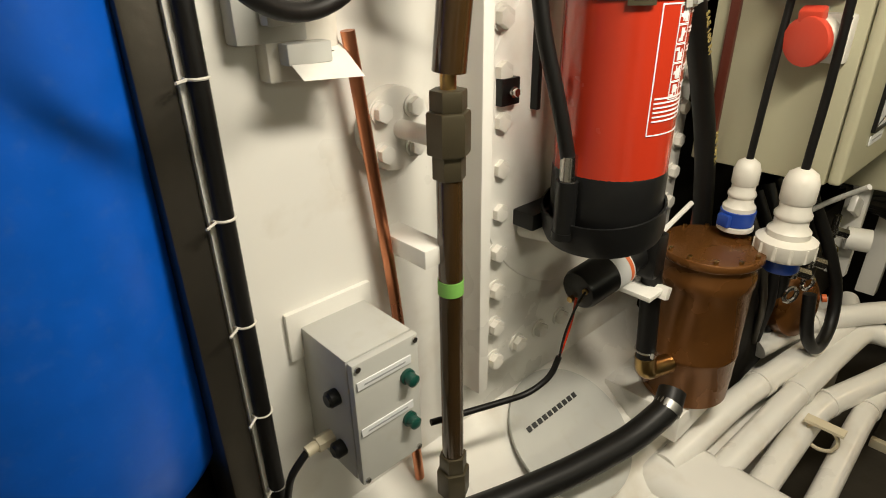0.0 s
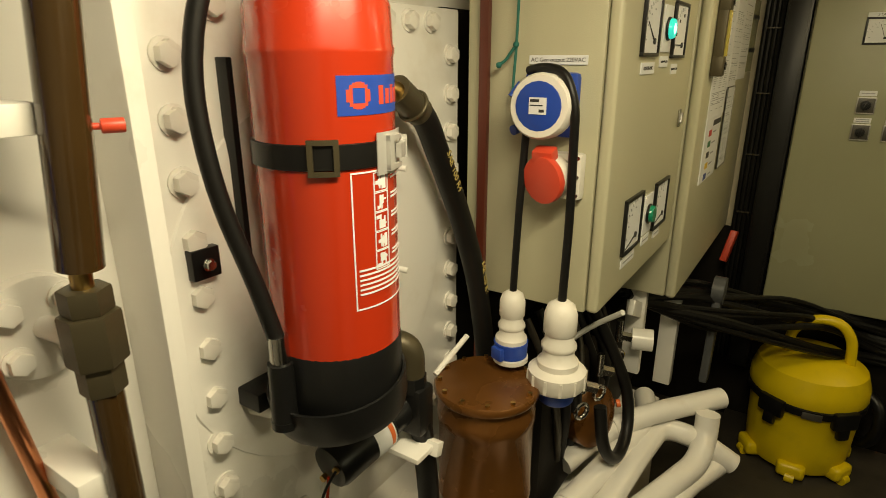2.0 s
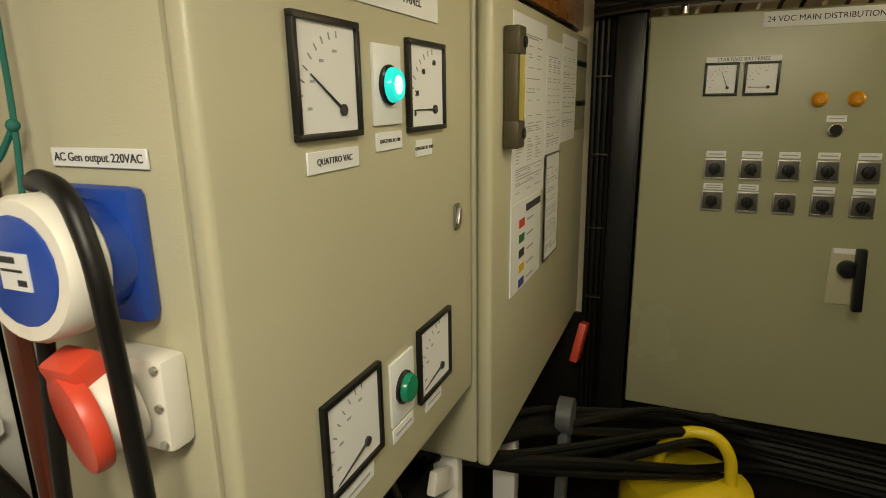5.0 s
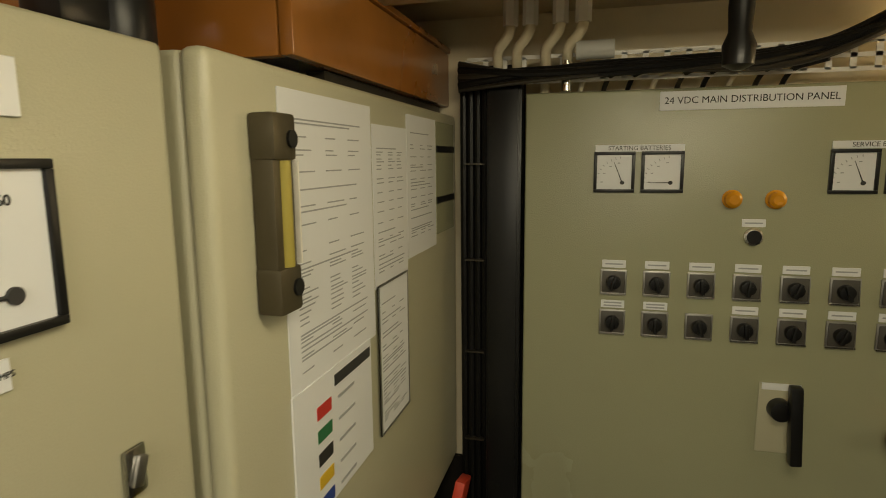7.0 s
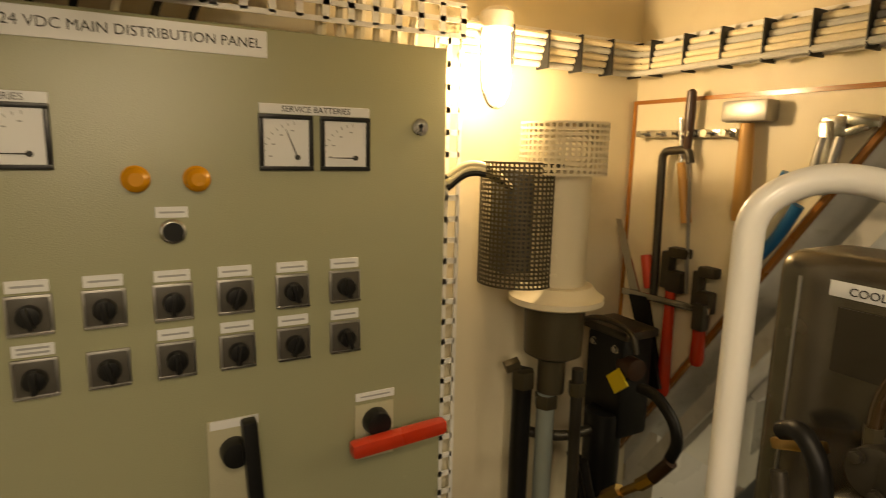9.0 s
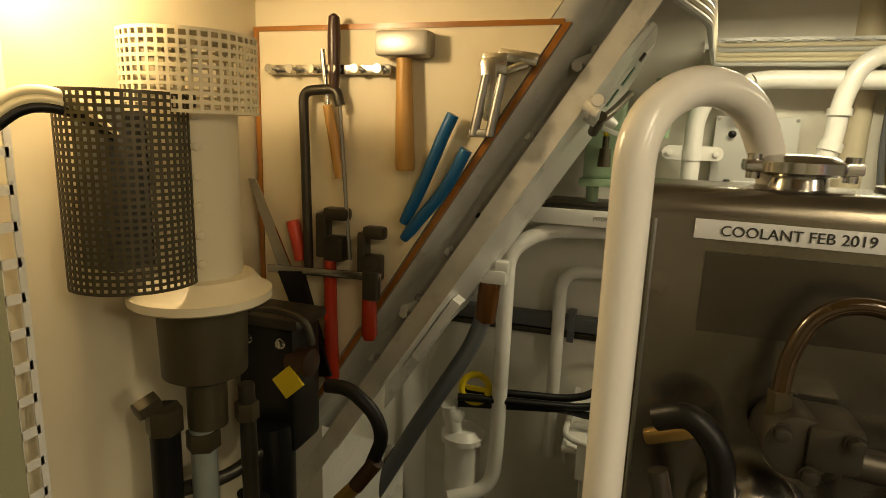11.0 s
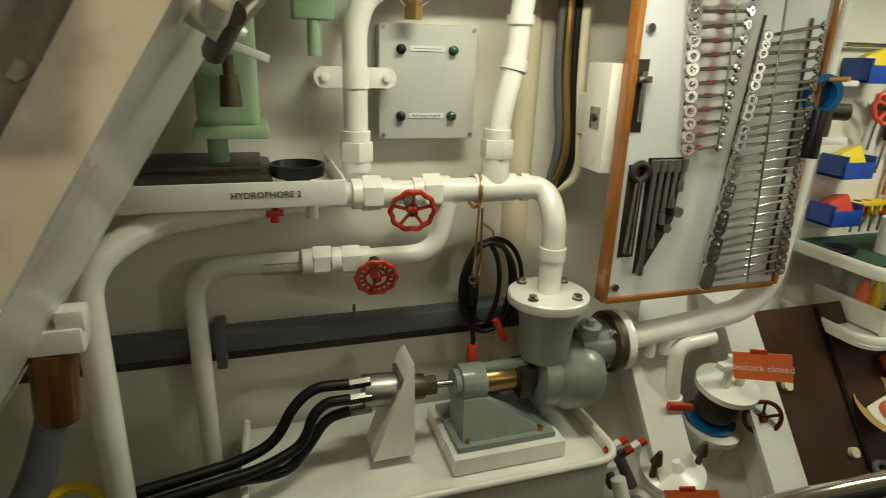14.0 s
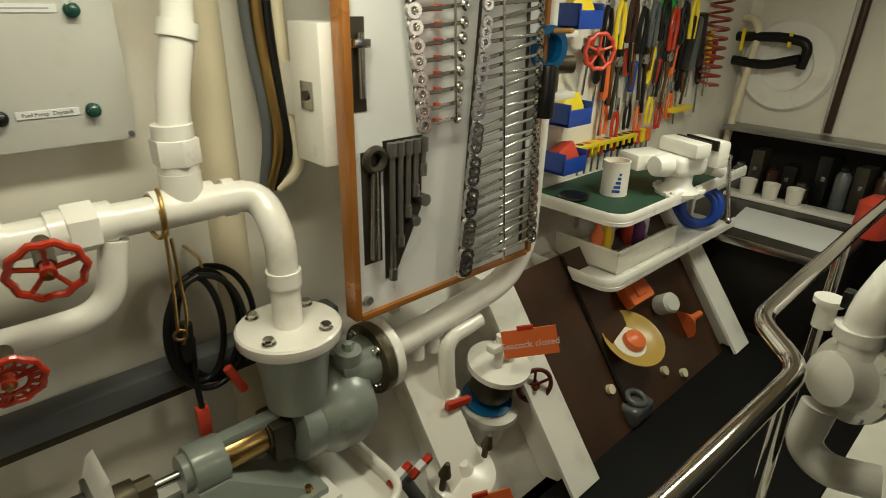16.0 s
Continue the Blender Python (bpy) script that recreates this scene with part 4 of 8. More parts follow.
lab = 254
part("badge", wrap(lab - 20, lab + 60, 1.535, 1.580, 0.0912), BLUEP, e, "blue maker's badge")
mark = [wrap(lab - 13 + 2.5 * k, lab - 10.5 + 2.5 * k, 1.5575 - h, 1.5575 + h, 0.0916, n=1) for k, h in enumerate((0.007, 0.012, 0.0145, 0.0155, 0.0155, 0.0145, 0.012, 0.007))]
part("badge_disc", join(*mark), REDP, e, "red round maker's mark")
part("badge_core", join(wrap(lab - 8, lab + 2, 1.549, 1.566, 0.0920, n=4)), BLUEP, e)
parts("badge_bar", [wrap(lab + 16 + 8.5 * k, lab + 21.5 + 8.5 * k, 1.546, 1.568 - 0.004 * (k % 2), 0.0916, n=3) for k in range(5)], REDP, e)
lines = [wrap(lab - 12, lab + 60, 1.466, 1.468, 0.0912), wrap(lab - 12, lab + 60, 1.288, 1.290, 0.0912), wrap(lab - 13, lab - 11.8, 1.288, 1.468, 0.0912, n=1)]
for k in range(6):
    lines.append(wrap(lab - 9, lab + 55, 1.308 + 0.0065 * k, 1.3105 + 0.0065 * k, 0.0912))
for k in range(5):
    z0 = 1.338 + 0.0255 * k
    for a0, a1, b0, b1 in ((7, 24, 0, 0.0012), (7, 24, 0.0238, 0.025), (7, 8, 0, 0.025), (23, 24, 0, 0.025)):
        lines.append(wrap(lab + a0, lab + a1, z0 + b0, z0 + b1, 0.0912, n=4))
    for n_, (a0, a1) in enumerate(((9, 13), (12, 18), (16, 21))):
        lines.append(wrap(lab + a0 + (k % 2) * 1.5, lab + a1, z0 + 0.003 + 0.0065 * ((n_ + k) % 3), z0 + 0.0075 + 0.0065 * ((n_ * 2 + k) % 3), 0.0912, n=2))
    lines.append(wrap(lab + 13, lab + 14.5, z0 + 0.004, z0 + 0.021, 0.0912, n=1))
    lines.append(wrap(lab + 18 - 3 * (k % 2), lab + 19.5 - 3 * (k % 2), z0 + 0.003, z0 + 0.018, 0.0912, n=1))
    lines.append(wrap(lab + 29, lab + 56 - 6 * (k % 2), z0 + 0.013, z0 + 0.0155, 0.0912, n=5))
    lines.append(wrap(lab + 29, lab + 46 + 5 * (k % 3), z0 + 0.018, z0 + 0.0205, 0.0912, n=5))
part("instruction_print", join(*lines), PAPER, e, "white instruction print")
part("bracket_cup", turned(lathe((EX, EY, 1.098), (0, 0, 1), [(0.085, 0), (0.098, 0.006), (0.102, 0.020), (0.103, 0.062), (0.099, 0.062), (0.097, 0.020), (0.084, 0.010)], 44), (EX, EY, 1.10), 0, -8), BLACKP, e, "black bracket cup under the foot")
bk = part("buckle", join(wrap(lab - 42, lab - 22, 1.466, 1.472, 0.094, 0.004, 4), wrap(lab - 42, lab - 22, 1.503, 1.509, 0.094, 0.004, 4), wrap(lab - 43, lab - 39, 1.466, 1.509, 0.094, 0.004, 1), wrap(lab - 25, lab - 21, 1.466, 1.509, 0.094, 0.004, 1)), OLIVE, e, "olive metal buckle")
ZINC = material("zinc_plate", (0.62, 0.61, 0.58), 0.42, 0.5, 0.15, 90, 0.08)
clasp = part("clasp", wrap(lab + 10, lab + 52, 1.461, 1.513, 0.0942, 0.0016, 8), ZINC, e, "bright steel clasp plate")
part("loop", join(wrap(lab + 20, lab + 25, 1.465, 1.509, 0.0960, 0.006, 2), wrap(lab + 20, lab + 40, 1.502, 1.508, 0.0960, 0.006, 4), wrap(lab + 20, lab + 40, 1.466, 1.472, 0.0960, 0.006, 4)), ZINC, clasp)
part("catch", join(wrap(lab + 34, lab + 60, 1.478, 1.496, 0.0975, 0.007, 5), wrap(lab + 56, lab + 61, 1.472, 1.502, 0.0985, 0.008, 2)), ZINC, clasp)
hose = [around(180, 0.06, 1.80), around(160, 0.11, 1.74), around(158, 0.160, 1.60), around(162, 0.150, 1.45), around(170, 0.120, 1.33), around(176, 0.103, 1.24)]
part("hose", tube(hose, 0.0115, 0.10, 14), BLACK, e, "black discharge hose")
part("ferrule", rod(around(176, 0.1035, 1.255), around(176, 0.103, 1.215), 0.0135), STEEL, e, "steel hose ferrule")
part("nozzle", join(rod(around(176, 0.1035, 1.215), around(176, 0.104, 1.13), 0.017, 0.018), rod(around(176, 0.104, 1.13), around(176, 0.104, 1.118), 0.019)), BLACKP, e)
parts("wall_bracket", (box(0.782, 0.610, 1.30, 0.792, 0.632, 1.60, 0.002), box(0.698, 0.612, 1.318, 0.74, 0.632, 1.360, 0.002), box(0.75, 0.58, 1.10, 0.93, 0.632, 1.13, 0.003)), BLACKP, e, "black steel wall bracket")
solo("bracket_bolt", bolt((0.716, 0.604, 1.340), (0, -1, 0), 0.007, 0.008), STEEL, "bright bolt in the extinguisher bracket", "bolt")
solo("wall_shelf", join(tube([(0.78, 0.63, 1.085), (0.80, 0.56, 1.085), (0.86, 0.50, 1.088), (0.93, 0.50, 1.09)], 0.018, 0.05, 12), box(0.80, 0.45, 1.098, 0.90, 0.632, 1.110, 0.004)), WHITE, "white steel shelf under the extinguisher", "bracket")

# ---- pump, filter and hoses below ----
mo = thing("transfer_pump", (0.95, 0.50, 0.90), "small black electric transfer pump with a white label", "pump")
part("motor", lathe((0.835, 0.535, 0.965), (0.96, -0.10, 0.14), [(0.020, 0), (0.036, 0.003), (0.040, 0.012), (0.040, 0.125), (0.034, 0.130)], 30), BLACKP, mo)
part("label_wrap", lathe((0.912, 0.527, 0.976), (0.96, -0.10, 0.14), [(0.0403, 0), (0.0408, 0.001), (0.0408, 0.042), (0.0403, 0.043)], 30), PAPER, mo, "white and orange rating label")
part("label_band", lathe((0.942, 0.524, 0.981), (0.96, -0.10, 0.14), [(0.0409, 0), (0.0412, 0.001), (0.0412, 0.008), (0.0409, 0.009)], 30), ORANGE, mo)
part("head", join(rod((0.955, 0.523, 0.982), (1.03, 0.515, 0.994), 0.032, bevel=0.004), box(1.0, 0.47, 0.945, 1.045, 0.545, 1.04, 0.008), rod((1.02, 0.50, 1.03), (1.02, 0.50, 1.06), 0.026, seg=8)), BLACKP, mo)
part("elbow", tube([(0.95, 0.60, 1.125), (0.99, 0.545, 1.128), (1.02, 0.50, 1.118), (1.02, 0.50, 1.05)], 0.023, 0.035, 16), OLIVE, mo, "olive pipe elbow")
parts("terminal", (rod((0.837, 0.515, 0.975), (0.828, 0.513, 0.975), 0.006), rod((0.838, 0.545, 0.945), (0.829, 0.545, 0.944), 0.006)), BRASS, mo)
part("base", join(box(0.97, 0.455, 0.915, 1.035, 0.62, 0.926, 0.003), turned(box(1.015, 0.445, 0.905, 1.035, 0.475, 0.932, 0.003), (1.02, 0.45, 0.91), 0, 20)), WHITE, mo, "white bracket")
solo("pump_wire", tube([(0.828, 0.512, 0.975), (0.80, 0.51, 0.96), (0.785, 0.52, 0.90), (0.79, 0.53, 0.84)], 0.0024, 0.03, 8), BLACK, "thin black pump wire", "wire")
solo("pump_wire", tube([(0.829, 0.530, 0.955), (0.822, 0.53, 0.91), (0.80, 0.53, 0.86), (0.79, 0.532, 0.835)], 0.0026, 0.03, 8), RED, "thin red pump wire", "wire")
solo("pump_lead", tube([(0.79, 0.531, 0.84), (0.775, 0.535, 0.80), (0.73, 0.55, 0.775), (0.66, 0.57, 0.78), (0.53, 0.61, 0.79)], 0.006, 0.04, 10), BLACK, "black sheathed lead from the pump", "cable")
solo("drain_hose", tube([(1.03, 0.49, 0.96), (1.04, 0.485, 0.85), (1.045, 0.48, 0.73)], 0.021, 0.05, 16), BLACK, "black rubber hose below the pump", "hose")
solo("hose_clip", join(ring((1.045, 0.482, 0.755), (0, 0, 1), 0.0215, 0.003, 24, 6), box(1.03, 0.455, 0.748, 1.045, 0.462, 0.762)), STEEL, "steel hose clip on the drain hose", "hose clip")
solo("pipe_elbow", tube([(1.045, 0.48, 0.74), (1.05, 0.478, 0.695), (1.12, 0.46, 0.69)], 0.023, 0.03, 16), BRASS, "brass elbow into the filter canister", "pipe elbow")
BZ = (1.218, 0.455)
f = thing("filter_canister", (*BZ, 0.575), "glossy bronze-brown filter canister with a bolted lid", "filter canister")
part("shell", lathe((*BZ, 0.577), (0, 0, 1), [(0.088, 0), (0.098, 0.006), (0.099, 0.05), (0.100, 0.055), (0.100, 0.12), (0.102, 0.124), (0.102, 0.130), (0.100, 0.134), (0.100, 0.30), (0.103, 0.306), (0.103, 0.33), (0.100, 0.335), (0.100, 0.365)], 48), BRONZE, f)
part("lid", lathe((*BZ, 0.942), (0, 0, 1), [(0.108, 0), (0.110, 0.003), (0.110, 0.014), (0.107, 0.018), (0.0, 0.019)], 48), BRONZE, f)
for k in range(12):
    a = k * 0.5236
    part("bolt", rod((BZ[0] + 0.098 * math.cos(a), BZ[1] + 0.098 * math.sin(a), 0.96), (BZ[0] + 0.098 * math.cos(a), BZ[1] + 0.098 * math.sin(a), 0.967), 0.005, seg=8), BRASS, f)
solo("canister_ledge", box(1.10, 0.40, 0.50, 1.32, 0.60, 0.577, 0.004), WHITE, "white steel ledge under the filter canister", "bracket")
hs = thing("hydraulic_hose", (1.25, 0.58, 0.98), "thick black hydraulic hose with a brass elbow", "hose")
part("hose", tube([(1.10, 0.56, 1.552), (1.16, 0.565, 1.515), (1.235, 0.575, 1.41), (1.30, 0.575, 1.30), (1.35, 0.56, 1.15), (1.375, 0.545, 0.95), (1.36, 0.52, 0.70)], 0.0235, 0.10, 18), BLACK, hs)
part("elbow", tube([(0.94, 0.60, 1.565), (1.0, 0.575, 1.572), (1.06, 0.56, 1.566), (1.115, 0.56, 1.544)], 0.019, 0.04, 16), BRASS, hs, "brass elbow fitting")
part("ferrule", join(rod((1.07, 0.56, 1.567), (1.14, 0.563, 1.525), 0.026), ring((1.12, 0.562, 1.537), (0.8, 0, -0.5), 0.027, 0.004)), OLIVE, hs)
parts("hose_print", (letters("SAE 100 R4", 0.020, (1.235, 0.5475, 1.405), (0.46, 0.0, -0.88), (0.88, 0, 0.46)), letters("SAE 100 R4", 0.018, (1.345, 0.5345, 1.15), (0.25, 0.0, -0.97), (0.97, 0, 0.25))), material("yellow_print", (0.45, 0.36, 0.12), 0.6), hs, "yellow hose lettering")
solo("white_plate", rod((1.16, 0.545, 0.975), (1.27, 0.535, 1.02), 0.006, seg=8), WHITE, "thin white painted strip above the canister", "bracket")
bh = thing("bilge_hose", (0.80, 0.47, 0.585), "thick black rubber hose lying across the bilge", "hose")
part("clamp", rod((1.035, 0.411, 0.632), (1.052, 0.412, 0.642), 0.0315), DULLSTEEL, bh, "steel hose clamp")
part("hose", tube([(0.40, 0.60, 0.60), (0.60, 0.53, 0.585), (0.80, 0.47, 0.585), (0.95, 0.43, 0.60), (1.04, 0.41, 0.635), (1.075, 0.42, 0.66)], 0.030, 0.12, 20), BLACK, bh)
g = thing("round_hatch", (0.90, 0.56, 0.48), "pale glass-like round inspection cover with lettering", "hatch")
part("rim", lathe((0.90, 0.56, 0.555), (0.0, -0.62, 1), [(0.15, 0), (0.155, 0.004), (0.155, 0.012), (0.145, 0.014)], 44), GREYPLASTIC, g)
part("lettering", join(*[turned(box(0.80 + 0.018 * k, 0.60, 0.595, 0.812 + 0.018 * k, 0.6015, 0.607), (0.9, 0.60, 0.60), -55) for k in range(10)]), INK, g)
hs.location.z -= 0.018
solo("bilge_wall", slab([(0.25, 0.69, 0.64), (1.38, 0.69, 0.64), (1.38, 0.40, 0.40), (0.25, 0.40, 0.40)], (0, 0.4, -0.4), 0.08), WHITE, "white sloping tank bottom above the bilge", "wall", kind="structure")
solo("bilge_tank", box(0.2, 0.30, 0.0, 2.3, 0.69, 0.40, 0.02), WHITE, "white painted bilge tank top", "tank", kind="structure")
for k, (pts, r) in enumerate((
        ([(1.10, 0.41, 0.42), (1.40, 0.37, 0.48), (1.79, 0.30, 0.50), (1.93, 0.26, 0.51), (2.10, 0.32, 0.50)], 0.034),
        ([(1.14, 0.32, 0.40), (1.47, 0.285, 0.46), (1.82, 0.25, 0.485), (1.955, 0.23, 0.50), (1.97, 0.13, 0.49), (2.0, 0.02, 0.42)], 0.033),
        ([(1.20, 0.24, 0.36), (1.585, 0.23, 0.42), (1.735, 0.176, 0.425), (1.905, 0.105, 0.45), (1.99, 0.105, 0.50), (2.0, 0.108, 0.565)], 0.035),
        ([(1.30, 0.13, 0.33), (1.677, 0.139, 0.39), (1.818, 0.129, 0.40), (2.0, 0.05, 0.41)], 0.030),
        ([(1.62, 0.42, 0.50), (1.76, 0.36, 0.545), (1.91, 0.26, 0.56), (2.115, 0.090, 0.565)], 0.033))):
    p = thing("white_pipe", pts[0], "white painted pipe bending along the bilge", "pipe", "white bilge pipes")
    part("pipe", tube(pts, r, 0.08, 20), WHITE, p)
    q, w2 = Vector(pts[1]), Vector(pts[2])
    part("collar", rod(q + (w2 - q) * 0.2, q + (w2 - q) * 0.27, r * 1.12), WHITE, p)
solo("pipe_header", box(1.02, 0.05, 0.20, 1.22, 0.47, 0.44, 0.05, 4), WHITE, "white painted pipe manifold block", "manifold")
t = thing("pipe_clamp", (1.45, 0.12, 0.42), "cream pipe clamp on the white pipes", "pipe clamp")
part("saddle", join(ring((1.47, 0.185, 0.42), (1, 0, 0), 0.037, 0.005), box(1.455, 0.14, 0.455, 1.485, 0.23, 0.463)), CREAM, t)

# engine gear below the cabinets
rg = random.Random(11)
eng = thing("generator", (2.0, 0.45, 0.40), "dark oily generator set with hoses and bright shackles", "generator")
part("block", box(1.45, 0.42, 0.40, 2.40, 0.66, 0.82, 0.03), DARK, eng)
part("drum", lathe((1.72, 0.42, 0.62), (-0.3, -0.9, 0.2), [(0.085, 0), (0.09, 0.01), (0.09, 0.06), (0.07, 0.07), (0.03, 0.075)], 30), BRONZE, eng, "dark round pump body")
part("ring_hose", tube([(1.62, 0.33, 0.72), (1.61, 0.31, 0.60), (1.68, 0.29, 0.52), (1.79, 0.29, 0.55), (1.83, 0.31, 0.66), (1.80, 0.36, 0.80), (1.78, 0.42, 0.92)], 0.017, 0.06, 14), BLACK, eng, "black hose loop")
for k in range(7):
    x = 1.50 + 0.07 * k
    part("hose", tube([(x, 0.50, 0.98), (x + rg.uniform(-.03, .05), 0.44, 0.86), (x + rg.uniform(-.05, .05), 0.40, 0.72), (x + rg.uniform(-.08, .08), 0.42, 0.55)], 0.010 + 0.004 * (k % 3), 0.08, 10), BLACK if k % 3 else DARKSTEEL, eng)
for x, z in ((1.60, 0.78), (1.74, 0.76), (1.90, 0.80)):
    parts("fitting", (rod((x, 0.37, z), (x + 0.02, 0.345, z - 0.01), 0.015, seg=6), rod((x, 0.375, z - 0.02), (x, 0.375, z + 0.05), 0.010), ring((x - 0.04, 0.36, z - 0.05), (0.5, 1, 0), 0.020, 0.006, 20, 8)), STEEL, eng, "bright steel fitting")
part("orange_cap", rod((1.80, 0.335, 0.63), (1.805, 0.325, 0.632), 0.012), ORANGE, eng, "small orange cap")
parts("white_bracket", (box(2.05, 0.34, 0.60, 2.08, 0.40, 0.92, 0.004), turned(box(1.95, 0.35, 0.82, 2.10, 0.37, 0.87, 0.006), (2.02, 0.36, 0.85), 0, 25), rod((2.0, 0.36, 0.75), (2.02, 0.30, 0.75), 0.035), box(2.30, 0.28, 0.45, 2.345, 0.34, 0.80, 0.004)), WHITE, eng, "white painted bracket")
part("rocker", join(rod((2.45, 0.20, 0.80), (2.45, 0.16, 0.80), 0.05), turned(box(2.42, 0.165, 0.45, 2.48, 0.195, 0.80, 0.01), (2.45, 0.18, 0.8), 0, 8)), RAILGREY, eng)
for k in range(10):
    solo("cable", tube([(2.0 + 0.02 * k, 0.42 - 0.01 * k, 0.90 - 0.012 * k), (2.35, 0.30 - 0.02 * k + rg.uniform(-0.03, 0.03), 0.86 - 0.02 * k + rg.uniform(-0.04, 0.03)), (2.75, 0.05 - 0.03 * k + rg.uniform(-0.03, 0.03), 0.72 - 0.018 * k + rg.uniform(-0.06, 0.05)), (2.96, -0.35, 0.62 - 0.02 * k), (2.97, -0.85, 0.58 - 0.02 * k)], 0.010 + 0.003 * (k % 3), 0.12, 8), BLACK, "black cable slung below the panels", "cable", "cables below the panels")
solo("red_strap", turned(box(2.78, 0.20, 0.80, 2.86, 0.225, 0.93, 0.004), (2.8, 0.2, 0.85), 10, 15), REDP, "red plastic strap hanging below the cabinet", "strap")
solo("deck_plate", box(2.12, -1.0, 0.0, 2.984, 0.13, 0.030, 0.004), PLATE, "grey steel deck plate under the vacuum", "floor plate", kind="structure")
solo("plate_edge", box(2.095, -1.0, 0.0, 2.119, 0.13, 0.034, 0.003), CREAM, "cream painted edge of the deck plate", "trim", kind="structure")

VX, VY = 2.773, -0.153
v = thing("vacuum_cleaner", (VX, VY, 0.120), "yellow wet and dry vacuum cleaner with black clips", "vacuum cleaner")
part("tub", lathe((VX, VY, 0.10), (0, 0, 1), [(0.155, 0), (0.165, 0.02), (0.17, 0.10), (0.178, 0.26), (0.182, 0.275)], 44), YELLOW, v)
part("lid", lathe((VX, VY, 0.375), (0, 0, 1), [(0.186, 0), (0.190, 0.01), (0.188, 0.05), (0.172, 0.10), (0.12, 0.135), (0.0, 0.142)], 44), YELLOW, v, "yellow domed motor lid")
part("seam", lathe((VX, VY, 0.345), (0, 0, 1), [(0.182, 0), (0.190, 0.003), (0.1925, 0.030), (0.186, 0.033)], 44), BLACKP, v, "black seam band")
part("handle", tube([(VX - 0.02, VY + 0.085, 0.49), (VX - 0.03, VY + 0.080, 0.60), (VX - 0.03, VY + 0.02, 0.655), (VX - 0.03, VY - 0.06, 0.655), (VX - 0.03, VY - 0.10, 0.60), (VX - 0.02, VY - 0.11, 0.49)], 0.017, 0.05, 16), YELLOW, v, "yellow carrying handle")
for a in (150, 220):
    m = Matrix.Translation((VX, VY, 0)) @ pose(0, 0, 0, 0, 0, a)
    part("clip", placed(join(box(0.178, -0.045, 0.32, 0.205, 0.045, 0.385, 0.01), box(0.180, -0.02, 0.28, 0.203, 0.02, 0.33, 0.008)), m), BLACKP, v, "black clip")
part("badge", placed(box(0.186, -0.03, 0.345, 0.194, 0.03, 0.37, 0.002), Matrix.Translation((VX, VY, 0)) @ pose(0, 0, 0, 0, 0, 188)), DULLSTEEL, v)
for a in (120, 180, 240, 300, 30):
    m = Matrix.Translation((VX, VY, 0)) @ pose(0, 0, 0, 0, 0, a)
    part("wheel", placed(join(box(0.12, -0.045, 0.092, 0.192, 0.045, 0.145, 0.018, 3), rod((0.185, -0.015, 0.095), (0.185, 0.015, 0.095), 0.018)), m), YELLOW, v, "yellow castor housing")
v.scale = (1.085, 1.085, 1.085)
v.location.z = 0.077
solo("vacuum_hose", tube([(VX + 0.10, VY - 0.16, 0.35), (VX + 0.05, VY - 0.25, 0.33), (VX + 0.02, VY - 0.26, 0.20), (VX + 0.1, VY - 0.22, 0.10), (VX + 0.2, VY - 0.1, 0.10)], 0.022, 0.07, 14), BLACKP, "black vacuum hose curled behind the tub", "hose")

# ---- tool board and pump in the corner ----
tb = thing("tool_board", (2.75, -1.503, 0.95), "cream plywood tool board with an orange wooden edge", "tool board", kind="structure")
part("board", slab([(2.990, -1.506, 1.797), (2.403, -1.506, 1.797), (2.972, -1.506, 0.90), (2.990, -1.506, 0.90)], (0, 1, 0), 0.010), CREAM, tb)
part("edge_strip", slab([(2.396, -1.507, 1.800), (2.384, -1.507, 1.800), (2.962, -1.507, 0.888), (2.974, -1.507, 0.888)], (0, 1, 0), 0.016), WOOD, tb)
part("edge_strip", box(2.396, -1.506, 1.797, 2.994, -1.492, 1.806), WOOD, tb)
part("edge_strip", box(2.984, -1.506, 0.95, 2.994, -1.492, 1.797), WOOD, tb)
TY = -1.480
solo("tool_rail", join(box(2.684, TY - 0.012, 1.716, 2.941, TY, 1.734, 0.002), *[rod((2.70 + 0.045 * k, TY, 1.725), (2.70 + 0.045 * k, TY + 0.022, 1.725), 0.008) for k in range(6)]), STEEL, "bright steel tool clip rail on the board", "tool rail")
hm = thing("sledge_hammer", (2.65, TY, 1.55), "club hammer with steel head and hickory handle", "hammer")
part("head", box(2.602, TY - 0.012, 1.745, 2.702, TY + 0.030, 1.788, 0.008), DULLSTEEL, hm)
part("handle", lathe((2.647, TY + 0.01, 1.548), (0.03, 0, 1), [(0.016, 0), (0.018, 0.01), (0.016, 0.10), (0.013, 0.195)], 16), HICKORY, hm, "hickory handle")
pl = thing("slip_pliers", (2.58, TY, 1.41), "large slip-joint pliers with blue grips", "pliers")
parts("upper_jaw", (box(2.480, TY - 0.004, 1.715, 2.525, TY + 0.014, 1.752, 0.006), turned(box(2.43, TY - 0.004, 1.735, 2.50, TY + 0.012, 1.757, 0.006), (2.48, TY, 1.745), 0, -8)), STEEL, pl)
parts("lower_jaw", (turned(box(2.445, TY, 1.716, 2.50, TY + 0.012, 1.730, 0.004), (2.48, TY, 1.72), 0, 18), turned(box(2.495, TY + 0.002, 1.64, 2.525, TY + 0.016, 1.745, 0.008), (2.51, TY, 1.70), 0, 5)), STEEL, pl)
